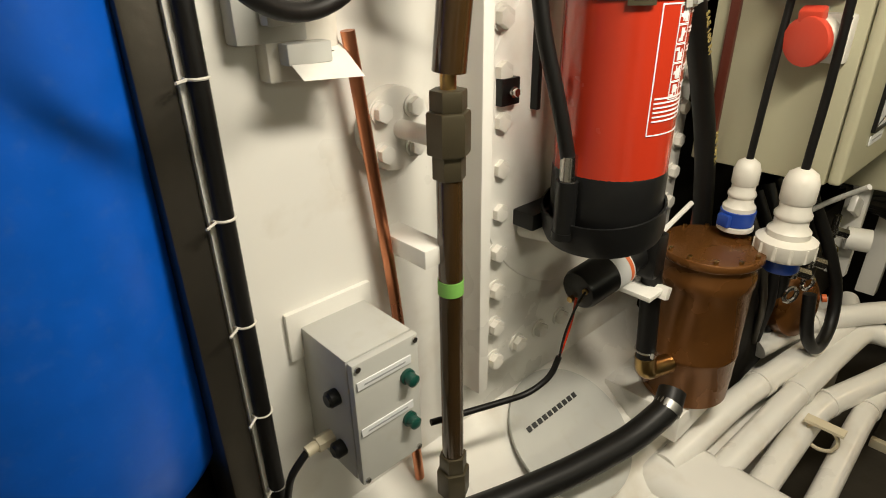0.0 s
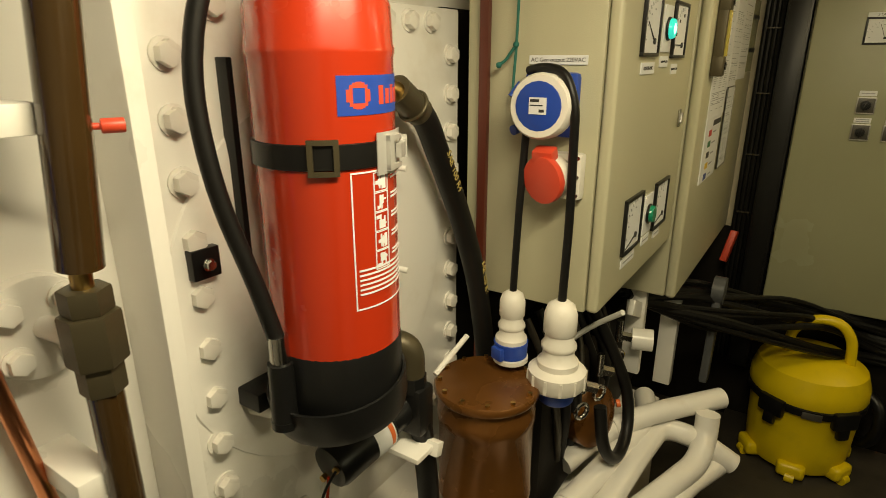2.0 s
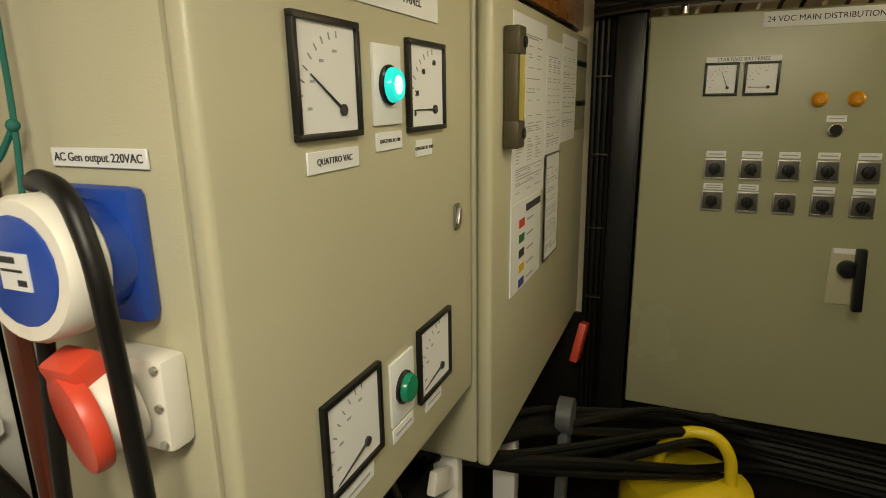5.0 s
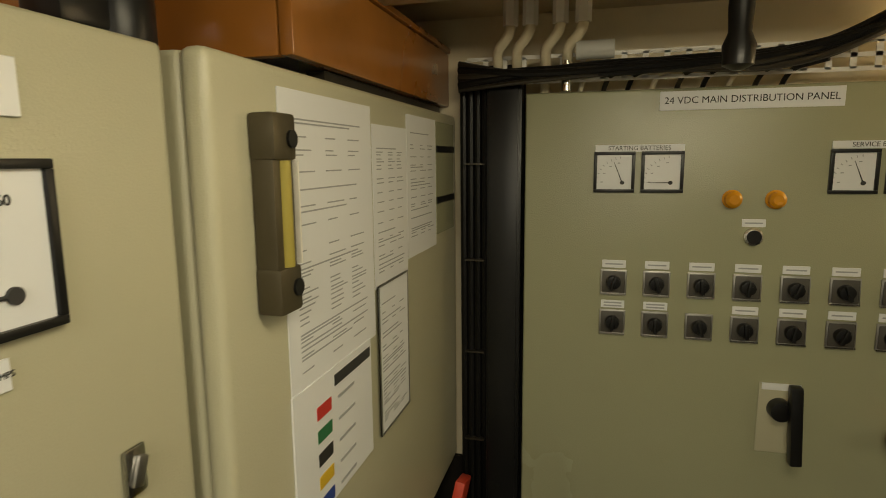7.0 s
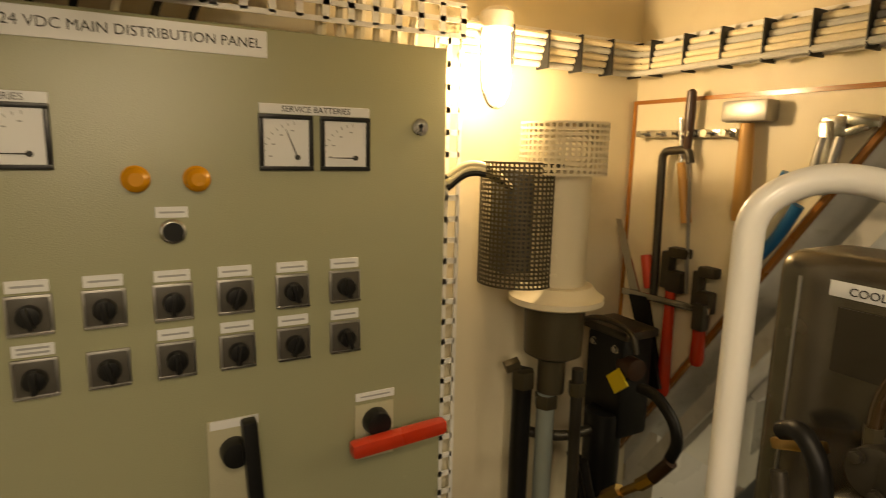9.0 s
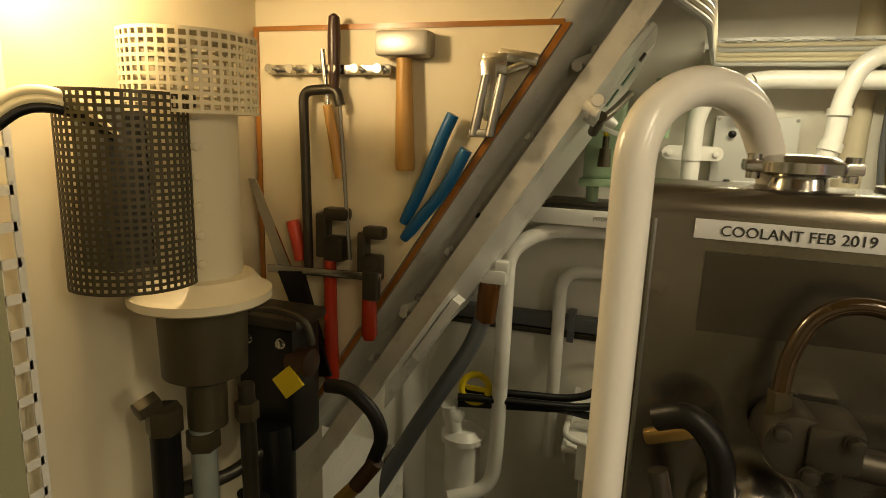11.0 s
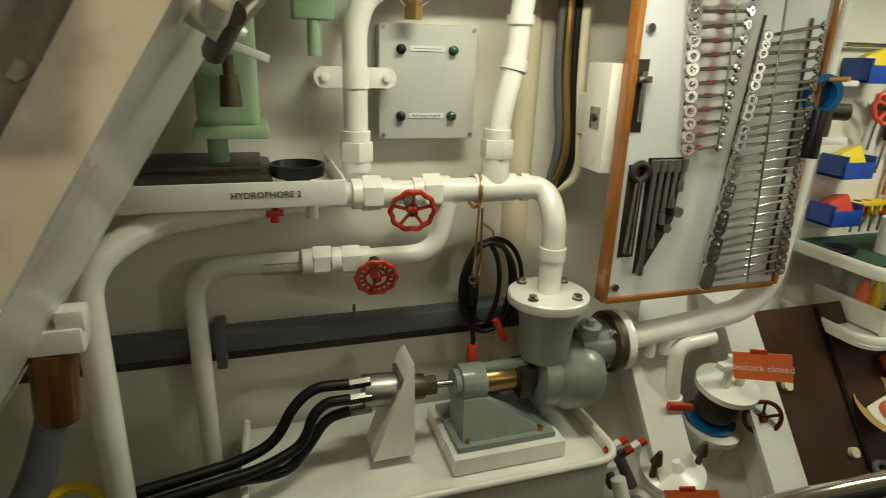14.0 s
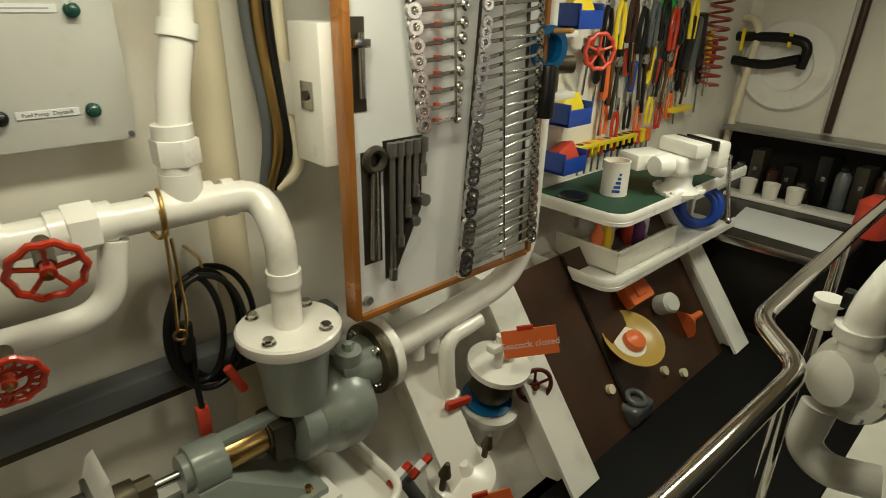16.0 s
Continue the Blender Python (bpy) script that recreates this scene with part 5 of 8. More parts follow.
part("grip", join(tube([(2.572, TY + 0.012, 1.649), (2.589, TY + 0.012, 1.613), (2.607, TY + 0.012, 1.567), (2.632, TY + 0.012, 1.508), (2.648, TY + 0.012, 1.478)], 0.0113, 0.06, 12), rod((2.647, TY + 0.012, 1.480), (2.662, TY + 0.012, 1.451), 0.0113, 0.0085, bevel=0.004)), BLUEGRIP, pl, "blue dipped grip")
part("grip", join(tube([(2.546, TY + 0.012, 1.590), (2.567, TY + 0.012, 1.545), (2.592, TY + 0.012, 1.505), (2.628, TY + 0.012, 1.463), (2.645, TY + 0.012, 1.441)], 0.0113, 0.06, 12), rod((2.644, TY + 0.012, 1.4425), (2.661, TY + 0.012, 1.4205), 0.0113, 0.0085, bevel=0.004)), BLUEGRIP, pl, "blue dipped grip")
part("slotted_arm", join(*[rod((2.520 + d, TY + 0.012, 1.615), (2.502 + d, TY + 0.012, 1.715), 0.0085, seg=10) for d in (-0.014, 0.014)], box(2.500, TY + 0.006, 1.612, 2.542, TY + 0.018, 1.626, 0.004)), DULLSTEEL, pl, "slotted steel arm")
hk = thing("hacksaw", (2.80, TY, 1.33), "dark framed hacksaw with a brown handle", "saw")
part("frame", tube([(2.848, TY + 0.012, 1.34), (2.856, TY + 0.012, 1.685), (2.785, TY + 0.012, 1.690), (2.778, TY + 0.012, 1.66)], 0.0095, 0.02, 10), DARKSTEEL, hk)
part("blade", rod((2.780, TY + 0.012, 1.68), (2.757, TY + 0.012, 1.37), 0.004, seg=8), DULLSTEEL, hk)
part("handle", lathe((2.790, TY + 0.012, 1.69), (0, 0, 1), [(0.009, 0), (0.011, 0.03), (0.012, 0.09), (0.010, 0.125), (0.004, 0.13)], 14), BROWNBOX, hk)
sd = thing("screwdriver", (2.79, TY, 1.52), "long screwdriver with an amber wooden handle", "screwdriver")
part("handle", rod((2.808, TY + 0.006, 1.66), (2.779, TY + 0.006, 1.527), 0.009, 0.012), HICKORY, sd)
part("shaft", rod((2.818, TY + 0.006, 1.76), (2.808, TY + 0.006, 1.66), 0.005), STEEL, sd)
for x, zt, zb, hw in ((2.800, 1.470, 1.108, 0.040), (2.716, 1.440, 1.213, 0.032)):
    w = thing("pipe_wrench", (x, TY, zb), "rusty pipe wrench with a red handle", "wrench", "pipe wrenches")
    part("jaw", join(box(x - hw, TY - 0.006, zt - 0.025, x + 0.012, TY + 0.022, zt, 0.008), box(x + 0.004, TY - 0.006, zt - 0.10, x + hw * 0.7, TY + 0.022, zt - 0.012, 0.006)), DARKSTEEL, w)
    part("nut", box(x - hw * 0.8, TY - 0.006, zt - 0.105, x + 0.01, TY + 0.024, zt - 0.055, 0.006), DARKSTEEL, w)
    part("handle", lathe((x, TY + 0.008, zb), (0.01, 0, 1), [(0.011, 0), (0.016, 0.012), (0.014, 0.10), (0.012, zt - zb - 0.10)], 14), RED, w, "red handle")
ba = thing("bar_clamp", (2.81, TY, 1.33), "bright bar clamp hung sideways", "clamp")
part("bar", turned(box(2.685, TY + 0.020, 1.334, 2.935, TY + 0.028, 1.350, 0.002), (2.81, TY, 1.342), 0, 2), STEEL, ba)
part("jaw", box(2.69, TY + 0.012, 1.30, 2.72, TY + 0.036, 1.36, 0.005), DARKSTEEL, ba)
sw = thing("hand_saw", (2.90, -1.470, 1.12), "pruning saw with steel blade and black sheath", "saw")
part("blade", slab([(2.992, -1.462, 1.515), (2.975, -1.462, 1.515), (2.893, -1.462, 1.335), (2.923, -1.462, 1.330)], (0, 1, 0), 0.004), STEEL, sw)
part("sheath", slab([(2.923, -1.464, 1.335), (2.870, -1.464, 1.340), (2.805, -1.464, 1.130), (2.835, -1.464, 1.125)], (0, 1, 0), 0.014), BLACKP, sw)
solo("red_grip", rod((2.892, TY, 1.435), (2.872, TY, 1.355), 0.013, 0.014, bevel=0.004), REDP, "red tool grip hung on the board", "tool grip")
for ob in scene.objects:
    if not ob.parent and ob.name.split(".")[0] in ("tool_rail", "sledge_hammer", "hacksaw", "screwdriver", "pipe_wrench", "bar_clamp", "red_grip"):
        ob.location.x += 0.014

MX, MY = 2.858, -1.165
pm = thing("power_pack", (MX, MY, 0.75), "cream hydraulic power pack motor with perforated guards", "motor")
part("motor", lathe((MX, MY, 1.40), (0, 0, 1), [(0.058, 0), (0.060, 0.01), (0.060, 0.235), (0.055, 0.24)], 36), CREAM, pm)
part("flange", lathe((MX, MY, 1.362), (0, 0, 1), [(0.095, 0), (0.101, 0.004), (0.101, 0.016), (0.095, 0.019), (0.09, 0.022), (0.075, 0.040), (0.06, 0.042)], 44), CREAM, pm)
part("pump_body", join(lathe((MX, MY, 1.24), (0, 0, 1), [(0.045, 0), (0.062, 0.01), (0.065, 0.122)], 28), rod((MX, MY, 1.16), (MX, MY, 1.25), 0.030)), OLIVE, pm)
for k in range(6):
    part("bolt", bolt((MX - 0.041 + 0.0, MY + 0.043, 1.43 + 0.04 * k), (-0.7, 0.7, 0), 0.006, 0.006), CREAM, pm)


def mesh_guard(cx, cy, r, a0, a1, z0, z1, na, nz, wd):
    """A curved perforated sheet made of crossing bars."""
    bits = []
    for j in range(nz + 1):
        z = z0 + (z1 - z0) * j / nz
        bm = bmesh.new()
        prev = None
        for k in range(na + 1):
            a = radians(a0 + (a1 - a0) * k / na)
            q = [bm.verts.new((cx + (r + o) * math.cos(a), cy + (r + o) * math.sin(a), z + h)) for o, h in ((0, -wd), (0.0015, -wd), (0.0015, wd), (0, wd))]
            if prev:
                for i in range(4):
                    bm.faces.new((prev[i], q[i], q[(i + 1) % 4], prev[(i + 1) % 4]))
            prev = q
        bits.append(bm)
    for k in range(na + 1):
        a = radians(a0 + (a1 - a0) * k / na)
        m = Matrix.Translation((cx, cy, 0)) @ pose(0, 0, 0, 0, 0, math.degrees(a))
        bits.append(placed(box(r, -wd, z0, r + 0.0015, wd, z1), m))
    out = join(*bits)
    bmesh.ops.recalc_face_normals(out, faces=out.faces[:])
    return out


tagged(part("fan_guard", mesh_guard(MX, MY, 0.088, 0, 360, 1.635, 1.735, 44, 9, 0.0022), CREAM, pm, "perforated cream fan guard"), kind="stuff")
part("guard_cap", lathe((MX, MY, 1.733), (0, 0, 1), [(0.088, 0), (0.086, 0.004), (0.0, 0.005)], 36), CREAM, pm)
tagged(part("side_guard", mesh_guard(2.905, -1.095, 0.085, 70, 265, 1.405, 1.655, 30, 28, 0.0021), OLIVE, pm, "perforated steel side guard"), kind="stuff")
part("connection_box", box(2.90, -1.13, 1.42, 2.96, -1.06, 1.64, 0.004), RAILGREY, pm)
part("column", rod((2.865, -1.16, 0.3), (2.865, -1.16, 1.24), 0.020), PUMPGREY, pm, "grey suction pipe")
part("column", rod((2.905, -1.12, 0.3), (2.900, -1.12, 1.20), 0.022), BLACK, pm, "black hydraulic hose")
part("column", rod((2.80, -1.20, 0.3), (2.812, -1.20, 1.22), 0.013), DARKSTEEL, pm, "dark hydraulic pipe")
for c, d, r in (((2.895, -1.105, 1.22), (2.905, -1.075, 1.21), 0.016), ((2.90, -1.12, 1.16), (2.90, -1.12, 1.20), 0.027), ((2.865, -1.16, 1.12), (2.865, -1.16, 1.15), 0.026), ((2.812, -1.20, 1.16), (2.812, -1.20, 1.19), 0.019)):
    part("union_nut", rod(c, d, r, seg=6, bevel=0.002), OLIVE, pm)
vb = part("valve_block", box(2.815, -1.43, 1.02, 2.935, -1.335, 1.262, 0.012), BLACKP, pm, "black valve block")
part("top_cover", box(2.800, -1.43, 1.263, 2.945, -1.325, 1.285, 0.008), DARKSTEEL, vb)
part("coil", rod((2.865, -1.335, 0.86), (2.865, -1.335, 1.08), 0.044, bevel=0.012), BLACKP, vb)
part("side_coil", rod((2.83, -1.355, 1.20), (2.785, -1.350, 1.20), 0.026, bevel=0.004), BROWNBOX, vb)
part("bolt", bolt((2.84, -1.335, 1.235), (0, 1, 0), 0.008, 0.008), STEEL, vb)
part("bolt", bolt((2.91, -1.335, 1.235), (0, 1, 0), 0.008, 0.008), STEEL, vb)
part("valve_tag", turned(box(2.797, -1.330, 1.145, 2.845, -1.325, 1.189), (2.821, -1.33, 1.167), 0, 42), YELLOW, pm, "yellow tag")
part("lever", tube([(2.94, -1.31, 1.28), (2.88, -1.31, 1.305), (2.82, -1.315, 1.305), (2.775, -1.32, 1.29), (2.765, -1.32, 1.25)], 0.007, 0.02, 10), DARKSTEEL, pm)
part("cross_pipe", tube([(2.90, -1.11, 1.06), (2.87, -1.22, 1.03), (2.86, -1.33, 1.04)], 0.012, 0.04, 10), DARKSTEEL, pm)
solo("hydraulic_hose", tube([(2.720, -1.290, 1.195), (2.679, -1.290, 1.198), (2.631, -1.290, 1.163), (2.615, -1.290, 1.122), (2.636, -1.290, 1.067)], 0.012, 0.04, 12), BLACK, "black hydraulic hose with brass end", "hose")
solo("hose_band", rod((2.624, -1.285, 1.079), (2.660, -1.280, 1.027), 0.0135), BROWNBOX, "red-brown band on the hydraulic hose", "hose band")
solo("hose_end", join(rod((2.660, -1.280, 1.027), (2.686, -1.270, 0.998), 0.0135, seg=6), rod((2.686, -1.270, 0.998), (2.881, -1.220, 0.816), 0.009), rod((2.720, -1.255, 0.972), (2.759, -1.250, 0.933), 0.015, seg=6)), BRASS, "brass hose end fitting", "hose fitting")
solo("oil_cooler", join(lathe((2.60, -1.28, 0.80), (0, 0, 1), [(0.07, 0), (0.075, 0.02), (0.072, 0.14), (0.055, 0.165), (0.02, 0.175)], 24), box(2.60, -1.34, 0.82, 2.70, -1.22, 0.93, 0.02, 3), rod((2.58, -1.215, 0.93), (2.58, -1.20, 0.93), 0.012, seg=6), rod((2.62, -1.27, 0.97), (2.62, -1.27, 1.0), 0.014, seg=6)), DARKSTEEL, "dark oily cast housing beside the power pack", "housing")
for k in range(3):
    solo("hydraulic_hose", tube([(2.81 + 0.02 * k, -1.23, 1.0), (2.80 + 0.02 * k, -1.28, 0.80), (2.84 + 0.01 * k, -1.25, 0.4), (2.85, -1.2, 0.1)], 0.011, 0.1, 10), BLACK, "black hydraulic hose below the valve block", "hose", "power pack hoses")
solo("pack_base", box(2.74, -1.34, 0.0, 2.98, -1.05, 0.32, 0.01), DARK, "dark oil reservoir of the power pack", "reservoir")
for k in range(3):
    solo("motor_cable", tube([(2.95, -0.945, 1.60 + 0.012 * k), (2.93, -0.98, 1.635 + 0.01 * k), (2.905, -1.02, 1.63 + 0.008 * k), (2.90, -1.07, 1.60)], 0.007, 0.03, 10), CREAM if k else BLACK, "cable running into the motor guard", "cable", "motor cables")
bl = thing("bulkhead_lamp", (2.96, -1.03, 1.72), "lit bulkhead lamp with a wire guard", "lamp")
part("base", join(lathe((2.935, -1.04, 1.913), (0, 0, 1), [(0.030, 0), (0.034, 0.005), (0.034, 0.035), (0.020, 0.045)], 24), box(2.93, -1.06, 1.925, 3.0, -1.02, 1.95, 0.004)), WHITEP, bl)
part("glass", lathe((2.935, -1.04, 1.80), (0, 0, 1), [(0.002, 0), (0.022, 0.006), (0.028, 0.02), (0.028, 0.105), (0.024, 0.115)], 24), LAMPGLASS, bl, "glowing lamp glass")
part("guard", tube([(2.935, -1.075, 1.92), (2.93, -1.074, 1.80), (2.93, -1.055, 1.764), (2.93, -1.025, 1.764), (2.93, -1.006, 1.80), (2.935, -1.005, 1.92)], 0.0032, 0.03, 8), STEEL, bl, "bent wire guard")

# ---- engine with coolant tank ----
ct = thing("coolant_tank", (2.14, -1.19, 1.12), "brushed steel coolant tank labelled by date", "tank")
part("shell", box(1.972, -1.15, 1.12, 2.302, -1.02, 1.578, 0.032, 6), TANKSTEEL, ct)
for x in (2.268, 2.006):
    part("weld_seam", rod((x, -1.0195, 1.15), (x, -1.0195, 1.55), 0.0022, seg=6), DULLSTEEL, ct)
part("patch", box(2.085, -1.0205, 1.455, 2.225, -1.0185, 1.525), material("grimy_steel", (0.115, 0.10, 0.078), 0.32, 0.8, 0.3, 60, 0.1), ct, "darker patch on the tank face")
lp = part("label_plate", turned(box(2.058, -1.0215, 1.535, 2.236, -1.0180, 1.5515, 0.0005), (2.146, -1.02, 1.543), 0, -0.6), PAPER, ct, "white printed label")
part("lettering", letters("COOLANT FEB 2019", 0.0125, (2.160, -1.0176, 1.5432), (-1, 0, 0), UP), INK, lp)
cp = part("cap", lathe((2.150, -1.085, 1.577), (0, 0, 1), [(0.024, 0), (0.022, 0.010), (0.030, 0.012), (0.036, 0.015), (0.036, 0.024), (0.028, 0.029), (0.012, 0.031)], 28), STEEL, ct, "steel filler cap")
part("cap_bar", join(box(2.104, -1.100, 1.591, 2.196, -1.070, 1.602, 0.003)), STEEL, cp)
part("cap_lug", join(rod((2.112, -1.080, 1.585), (2.112, -1.080, 1.607), 0.006), rod((2.188, -1.080, 1.585), (2.188, -1.080, 1.607), 0.006)), STEEL, cp)
part("flange", rod((2.060, -1.085, 1.577), (2.060, -1.085, 1.583), 0.030, seg=30), DULLSTEEL, ct, "round blind flange on the tank top")
part("corner_knob", rod((2.0, -1.025, 1.535), (1.998, -1.005, 1.535), 0.009), DARKSTEEL, ct)
ct.location, ct.scale = (2.125, -1.118, 1.174), (0.9, 0.9, 0.9)
gh = thing("guard_hoop", (2.253, -0.902, 0.0), "white painted tubular guard hoop", "guard rail")
part("tube", tube([(2.257, -0.902, 0.012), (2.259, -0.902, 1.632), (2.226, -0.944, 1.662), (2.180, -1.000, 1.655), (2.142, -1.060, 1.584)], 0.0142, 0.05, 18, 8), WHITE, gh)
part("foot_plate", rod((2.257, -0.902, 0.0), (2.257, -0.902, 0.012), 0.04), WHITE, gh)
en = thing("main_engine", (1.4, -1.15, 0.0), "dark main engine with hoses and bright housings", "engine")
part("block", box(0.30, -1.42, 0.10, 1.98, -0.90, 1.12, 0.04, 3), DARK, en)
part("head", box(0.35, -1.36, 1.12, 1.93, -0.98, 1.36, 0.03, 3), DARK, en)
part("front_case", box(1.90, -1.36, 0.15, 2.10, -0.92, 1.18, 0.04, 3), DARK, en)
ef = thing("coolant_fittings", (2.10, -1.0, 1.12), "dark thermostat housing with coolant hoses and bright dome", "coolant fittings")
part("dome", lathe((2.164, -1.03, 1.29), (0.05, 1, 0.10), [(0.050, 0), (0.050, 0.020), (0.044, 0.045), (0.028, 0.058), (0.010, 0.062)], 32), STEEL, ef, "bright domed filter housing")
part("dome_base", rod((2.164, -1.04, 1.29), (2.164, -1.025, 1.29), 0.056, seg=28), DARKSTEEL, ef)
part("thermostat", join(rod((2.150, -1.015, 1.385), (2.148, -0.965, 1.387), 0.026, bevel=0.004), rod((2.165, -0.985, 1.395), (2.118, -0.985, 1.372), 0.019), box(2.105, -1.015, 1.372, 2.145, -0.96, 1.410, 0.008)), DARKSTEEL, ef, "dark thermostat housing")
for c in ((2.162, -0.962, 1.400), (2.140, -0.960, 1.370), (2.115, -0.958, 1.402)):
    part("bolt", bolt(c, (0, 1, 0), 0.006, 0.007), DARKSTEEL, ef)
part("nipple", rod((2.160, -0.985, 1.392), (2.162, -0.985, 1.425), 0.009, seg=6), OLIVE, ef)
part("coolant_hose", tube([(2.162, -0.985, 1.415), (2.160, -0.985, 1.456), (2.146, -0.985, 1.490), (2.119, -0.983, 1.503), (2.090, -0.980, 1.496), (2.036, -0.978, 1.466), (2.000, -0.978, 1.447), (1.966, -0.980, 1.445)], 0.0068, 0.03, 12), PIPEBROWN, ef, "dark coolant pipe")
part("lower_pipe", tube([(2.110, -0.985, 1.375), (2.06, -0.985, 1.372), (2.00, -0.985, 1.390), (1.972, -0.985, 1.382)], 0.013, 0.03, 12), DARKSTEEL, ef)
part("vent_pipe", tube([(1.967, -0.985, 1.375), (1.952, -0.985, 1.430), (1.950, -0.985, 1.500), (1.968, -0.985, 1.530), (1.970, -0.985, 1.552), (1.958, -0.985, 1.570), (1.93, -0.985, 1.573), (1.85, -0.99, 1.570)], 0.0085, 0.018, 12), DULLSTEEL, ef, "dull steel vent pipe")
parts("pipe_nut", (rod((1.951, -0.985, 1.482), (1.951, -0.985, 1.503), 0.014, seg=6), rod((1.952, -0.985, 1.440), (1.952, -0.985, 1.456), 0.013, seg=6), rod((1.975, -0.985, 1.382), (1.968, -0.985, 1.366), 0.015, seg=6)), OLIVE, ef, "brown pipe nut")
part("side_drum", lathe((1.885, -1.01, 1.485), (0, 1, 0), [(0.046, 0), (0.052, 0.008), (0.052, 0.045), (0.040, 0.055), (0.012, 0.058)], 30), RAILGREY, ef, "dark grey round housing")
part("pulley", lathe((2.12, -1.08, 1.05), (1, 0, 0), [(0.10, 0), (0.10, 0.02), (0.09, 0.025), (0.10, 0.03), (0.10, 0.05), (0.04, 0.055)], 36), DARKSTEEL, ef)
for k in range(6):
    part("engine_pipe", tube([(2.235 - 0.045 * k, -1.0, 1.18), (2.225 - 0.045 * k, -0.975, 1.26), (2.245 - 0.05 * k, -0.985, 1.335 - 0.01 * (k % 3))], 0.009 + 0.002 * (k % 3), 0.03, 10), BRASS if k == 1 else DARKSTEEL, ef)
part("hose", tube([(2.25, -0.99, 1.38), (2.225, -0.98, 1.395), (2.20, -0.975, 1.37), (2.19, -0.98, 1.30)], 0.011, 0.03, 12), BLACK, ef)
part("bracket", turned(box(2.20, -0.995, 1.365, 2.26, -0.985, 1.378, 0.003), (2.23, -0.99, 1.37), 0, 20), BRASS, ef)
ef.location, ef.scale = (2.089, -0.947, 1.174), (0.9, 0.9, 0.9)
ep = thing("engine_pump", (0.70, -1.55, 0.6), "white painted raw water pump on the engine side", "pump")
AX = Vector((0.85, -0.50, 0.15)).normalized()
PC = Vector((0.68, -1.58, 0.90))
part("casing", lathe(PC, AX, [(0.03, 0), (0.085, 0.01), (0.098, 0.02), (0.098, 0.040), (0.072, 0.045), (0.066, 0.060), (0.060, 0.10), (0.03, 0.11)], 40), WHITE, ep)
part("outlet", tube([(0.70, -1.60, 0.94), (0.70, -1.61, 1.06), (0.62, -1.58, 1.16), (0.60, -1.52, 1.22), (0.50, -1.48, 1.23)], 0.042, 0.07, 20), WHITE, ep)
part("collar", rod((0.70, -1.608, 1.0), (0.70, -1.61, 1.03), 0.052), WHITE, ep)
part("inlet", tube([(0.76, -1.63, 0.84), (0.78, -1.64, 0.74), (0.78, -1.58, 0.70), (0.76, -1.48, 0.72)], 0.038, 0.06, 20), WHITE, ep)
e1 = AX.cross(Vector((0, 0, 1))).normalized()
e2 = AX.cross(e1)
for k in range(8):
    a = k * 0.785
    part("bolt", bolt(PC + AX * 0.040 + 0.086 * (math.cos(a) * e1 + math.sin(a) * e2), AX, 0.009, 0.012), WHITE, ep)
part("clip", box(0.655, -1.665, 1.05, 0.685, -1.645, 1.09, 0.003), BLACKP, ep, "black clip")
part("valve", join(rod((0.66, -1.69, 0.98), (0.66, -1.69, 1.04), 0.022), rod((0.66, -1.69, 1.04), (0.66, -1.69, 1.055), 0.032), rod((0.66, -1.69, 1.0), (0.66, -1.62, 1.0), 0.016)), WHITE, ep)
for k in range(4):
    part("manifold", tube([(0.45 - 0.22 * k, -1.43, 0.75), (0.45 - 0.22 * k, -1.50, 0.85), (0.45 - 0.22 * k, -1.48, 1.10), (0.42 - 0.22 * k, -1.42, 1.20)], 0.05, 0.06, 16), WHITE, ep)
rl = thing("chrome_rail", (1.25, -1.70, 0.0), "polished chrome guard rail along the engine walkway", "rail")
part("rail", tube([(1.69, -1.68, 0.60), (1.675, -1.69, 0.99), (1.45, -1.675, 1.0), (0.925, -1.655, 1.0), (0.775, -1.79, 1.0), (0.0, -1.80, 1.0), (-0.9, -1.80, 1.0)], 0.021, 0.06, 20), CHROME, rl)
for x, y in ((1.69, -1.68), (0.90, -1.67), (0.05, -1.80)):
    part("post", rod((x, y, 0.0), (x, y, 0.99), 0.018), CHROME, rl)

# ---- sloping stair ----
U = Vector((-0.54, 0, 0.84))
N = Vector((-0.84, 0, -0.54))
A0 = Vector((2.378, 0, 1.797))


def along(s, o, y):
    q = A0 - U * s + N * o
    return (q.x, y, q.z)


def beam_slab(s0, s1, o0, o1, y, thick):
    return slab([along(s0, o0, y), along(s0, o1, y), along(s1, o1, y), along(s1, o0, y)], (0, -1, 0), thick)


def bent_beam(profile, s0, s1, thick):
    """A plate bent to the profile of (offset, y) pairs, run along the beam."""
    bm = bmesh.new()
    rows = []
    for o, y in profile:
        rows.append([bm.verts.new(along(s_, o + d, y)) for s_ in (s0, s1) for d in (0, -thick)])
    for a, b in zip(rows, rows[1:]):
        for i, j in ((0, 2), (3, 1), (1, 0), (2, 3)):
            bm.faces.new((a[i], a[j], b[j], b[i]))
    bm.faces.new((rows[0][0], rows[0][1], rows[0][3], rows[0][2]))
    bm.faces.new((rows[-1][0], rows[-1][2], rows[-1][3], rows[-1][1]))
    bmesh.ops.recalc_face_normals(bm, faces=bm.faces[:])
    return bm


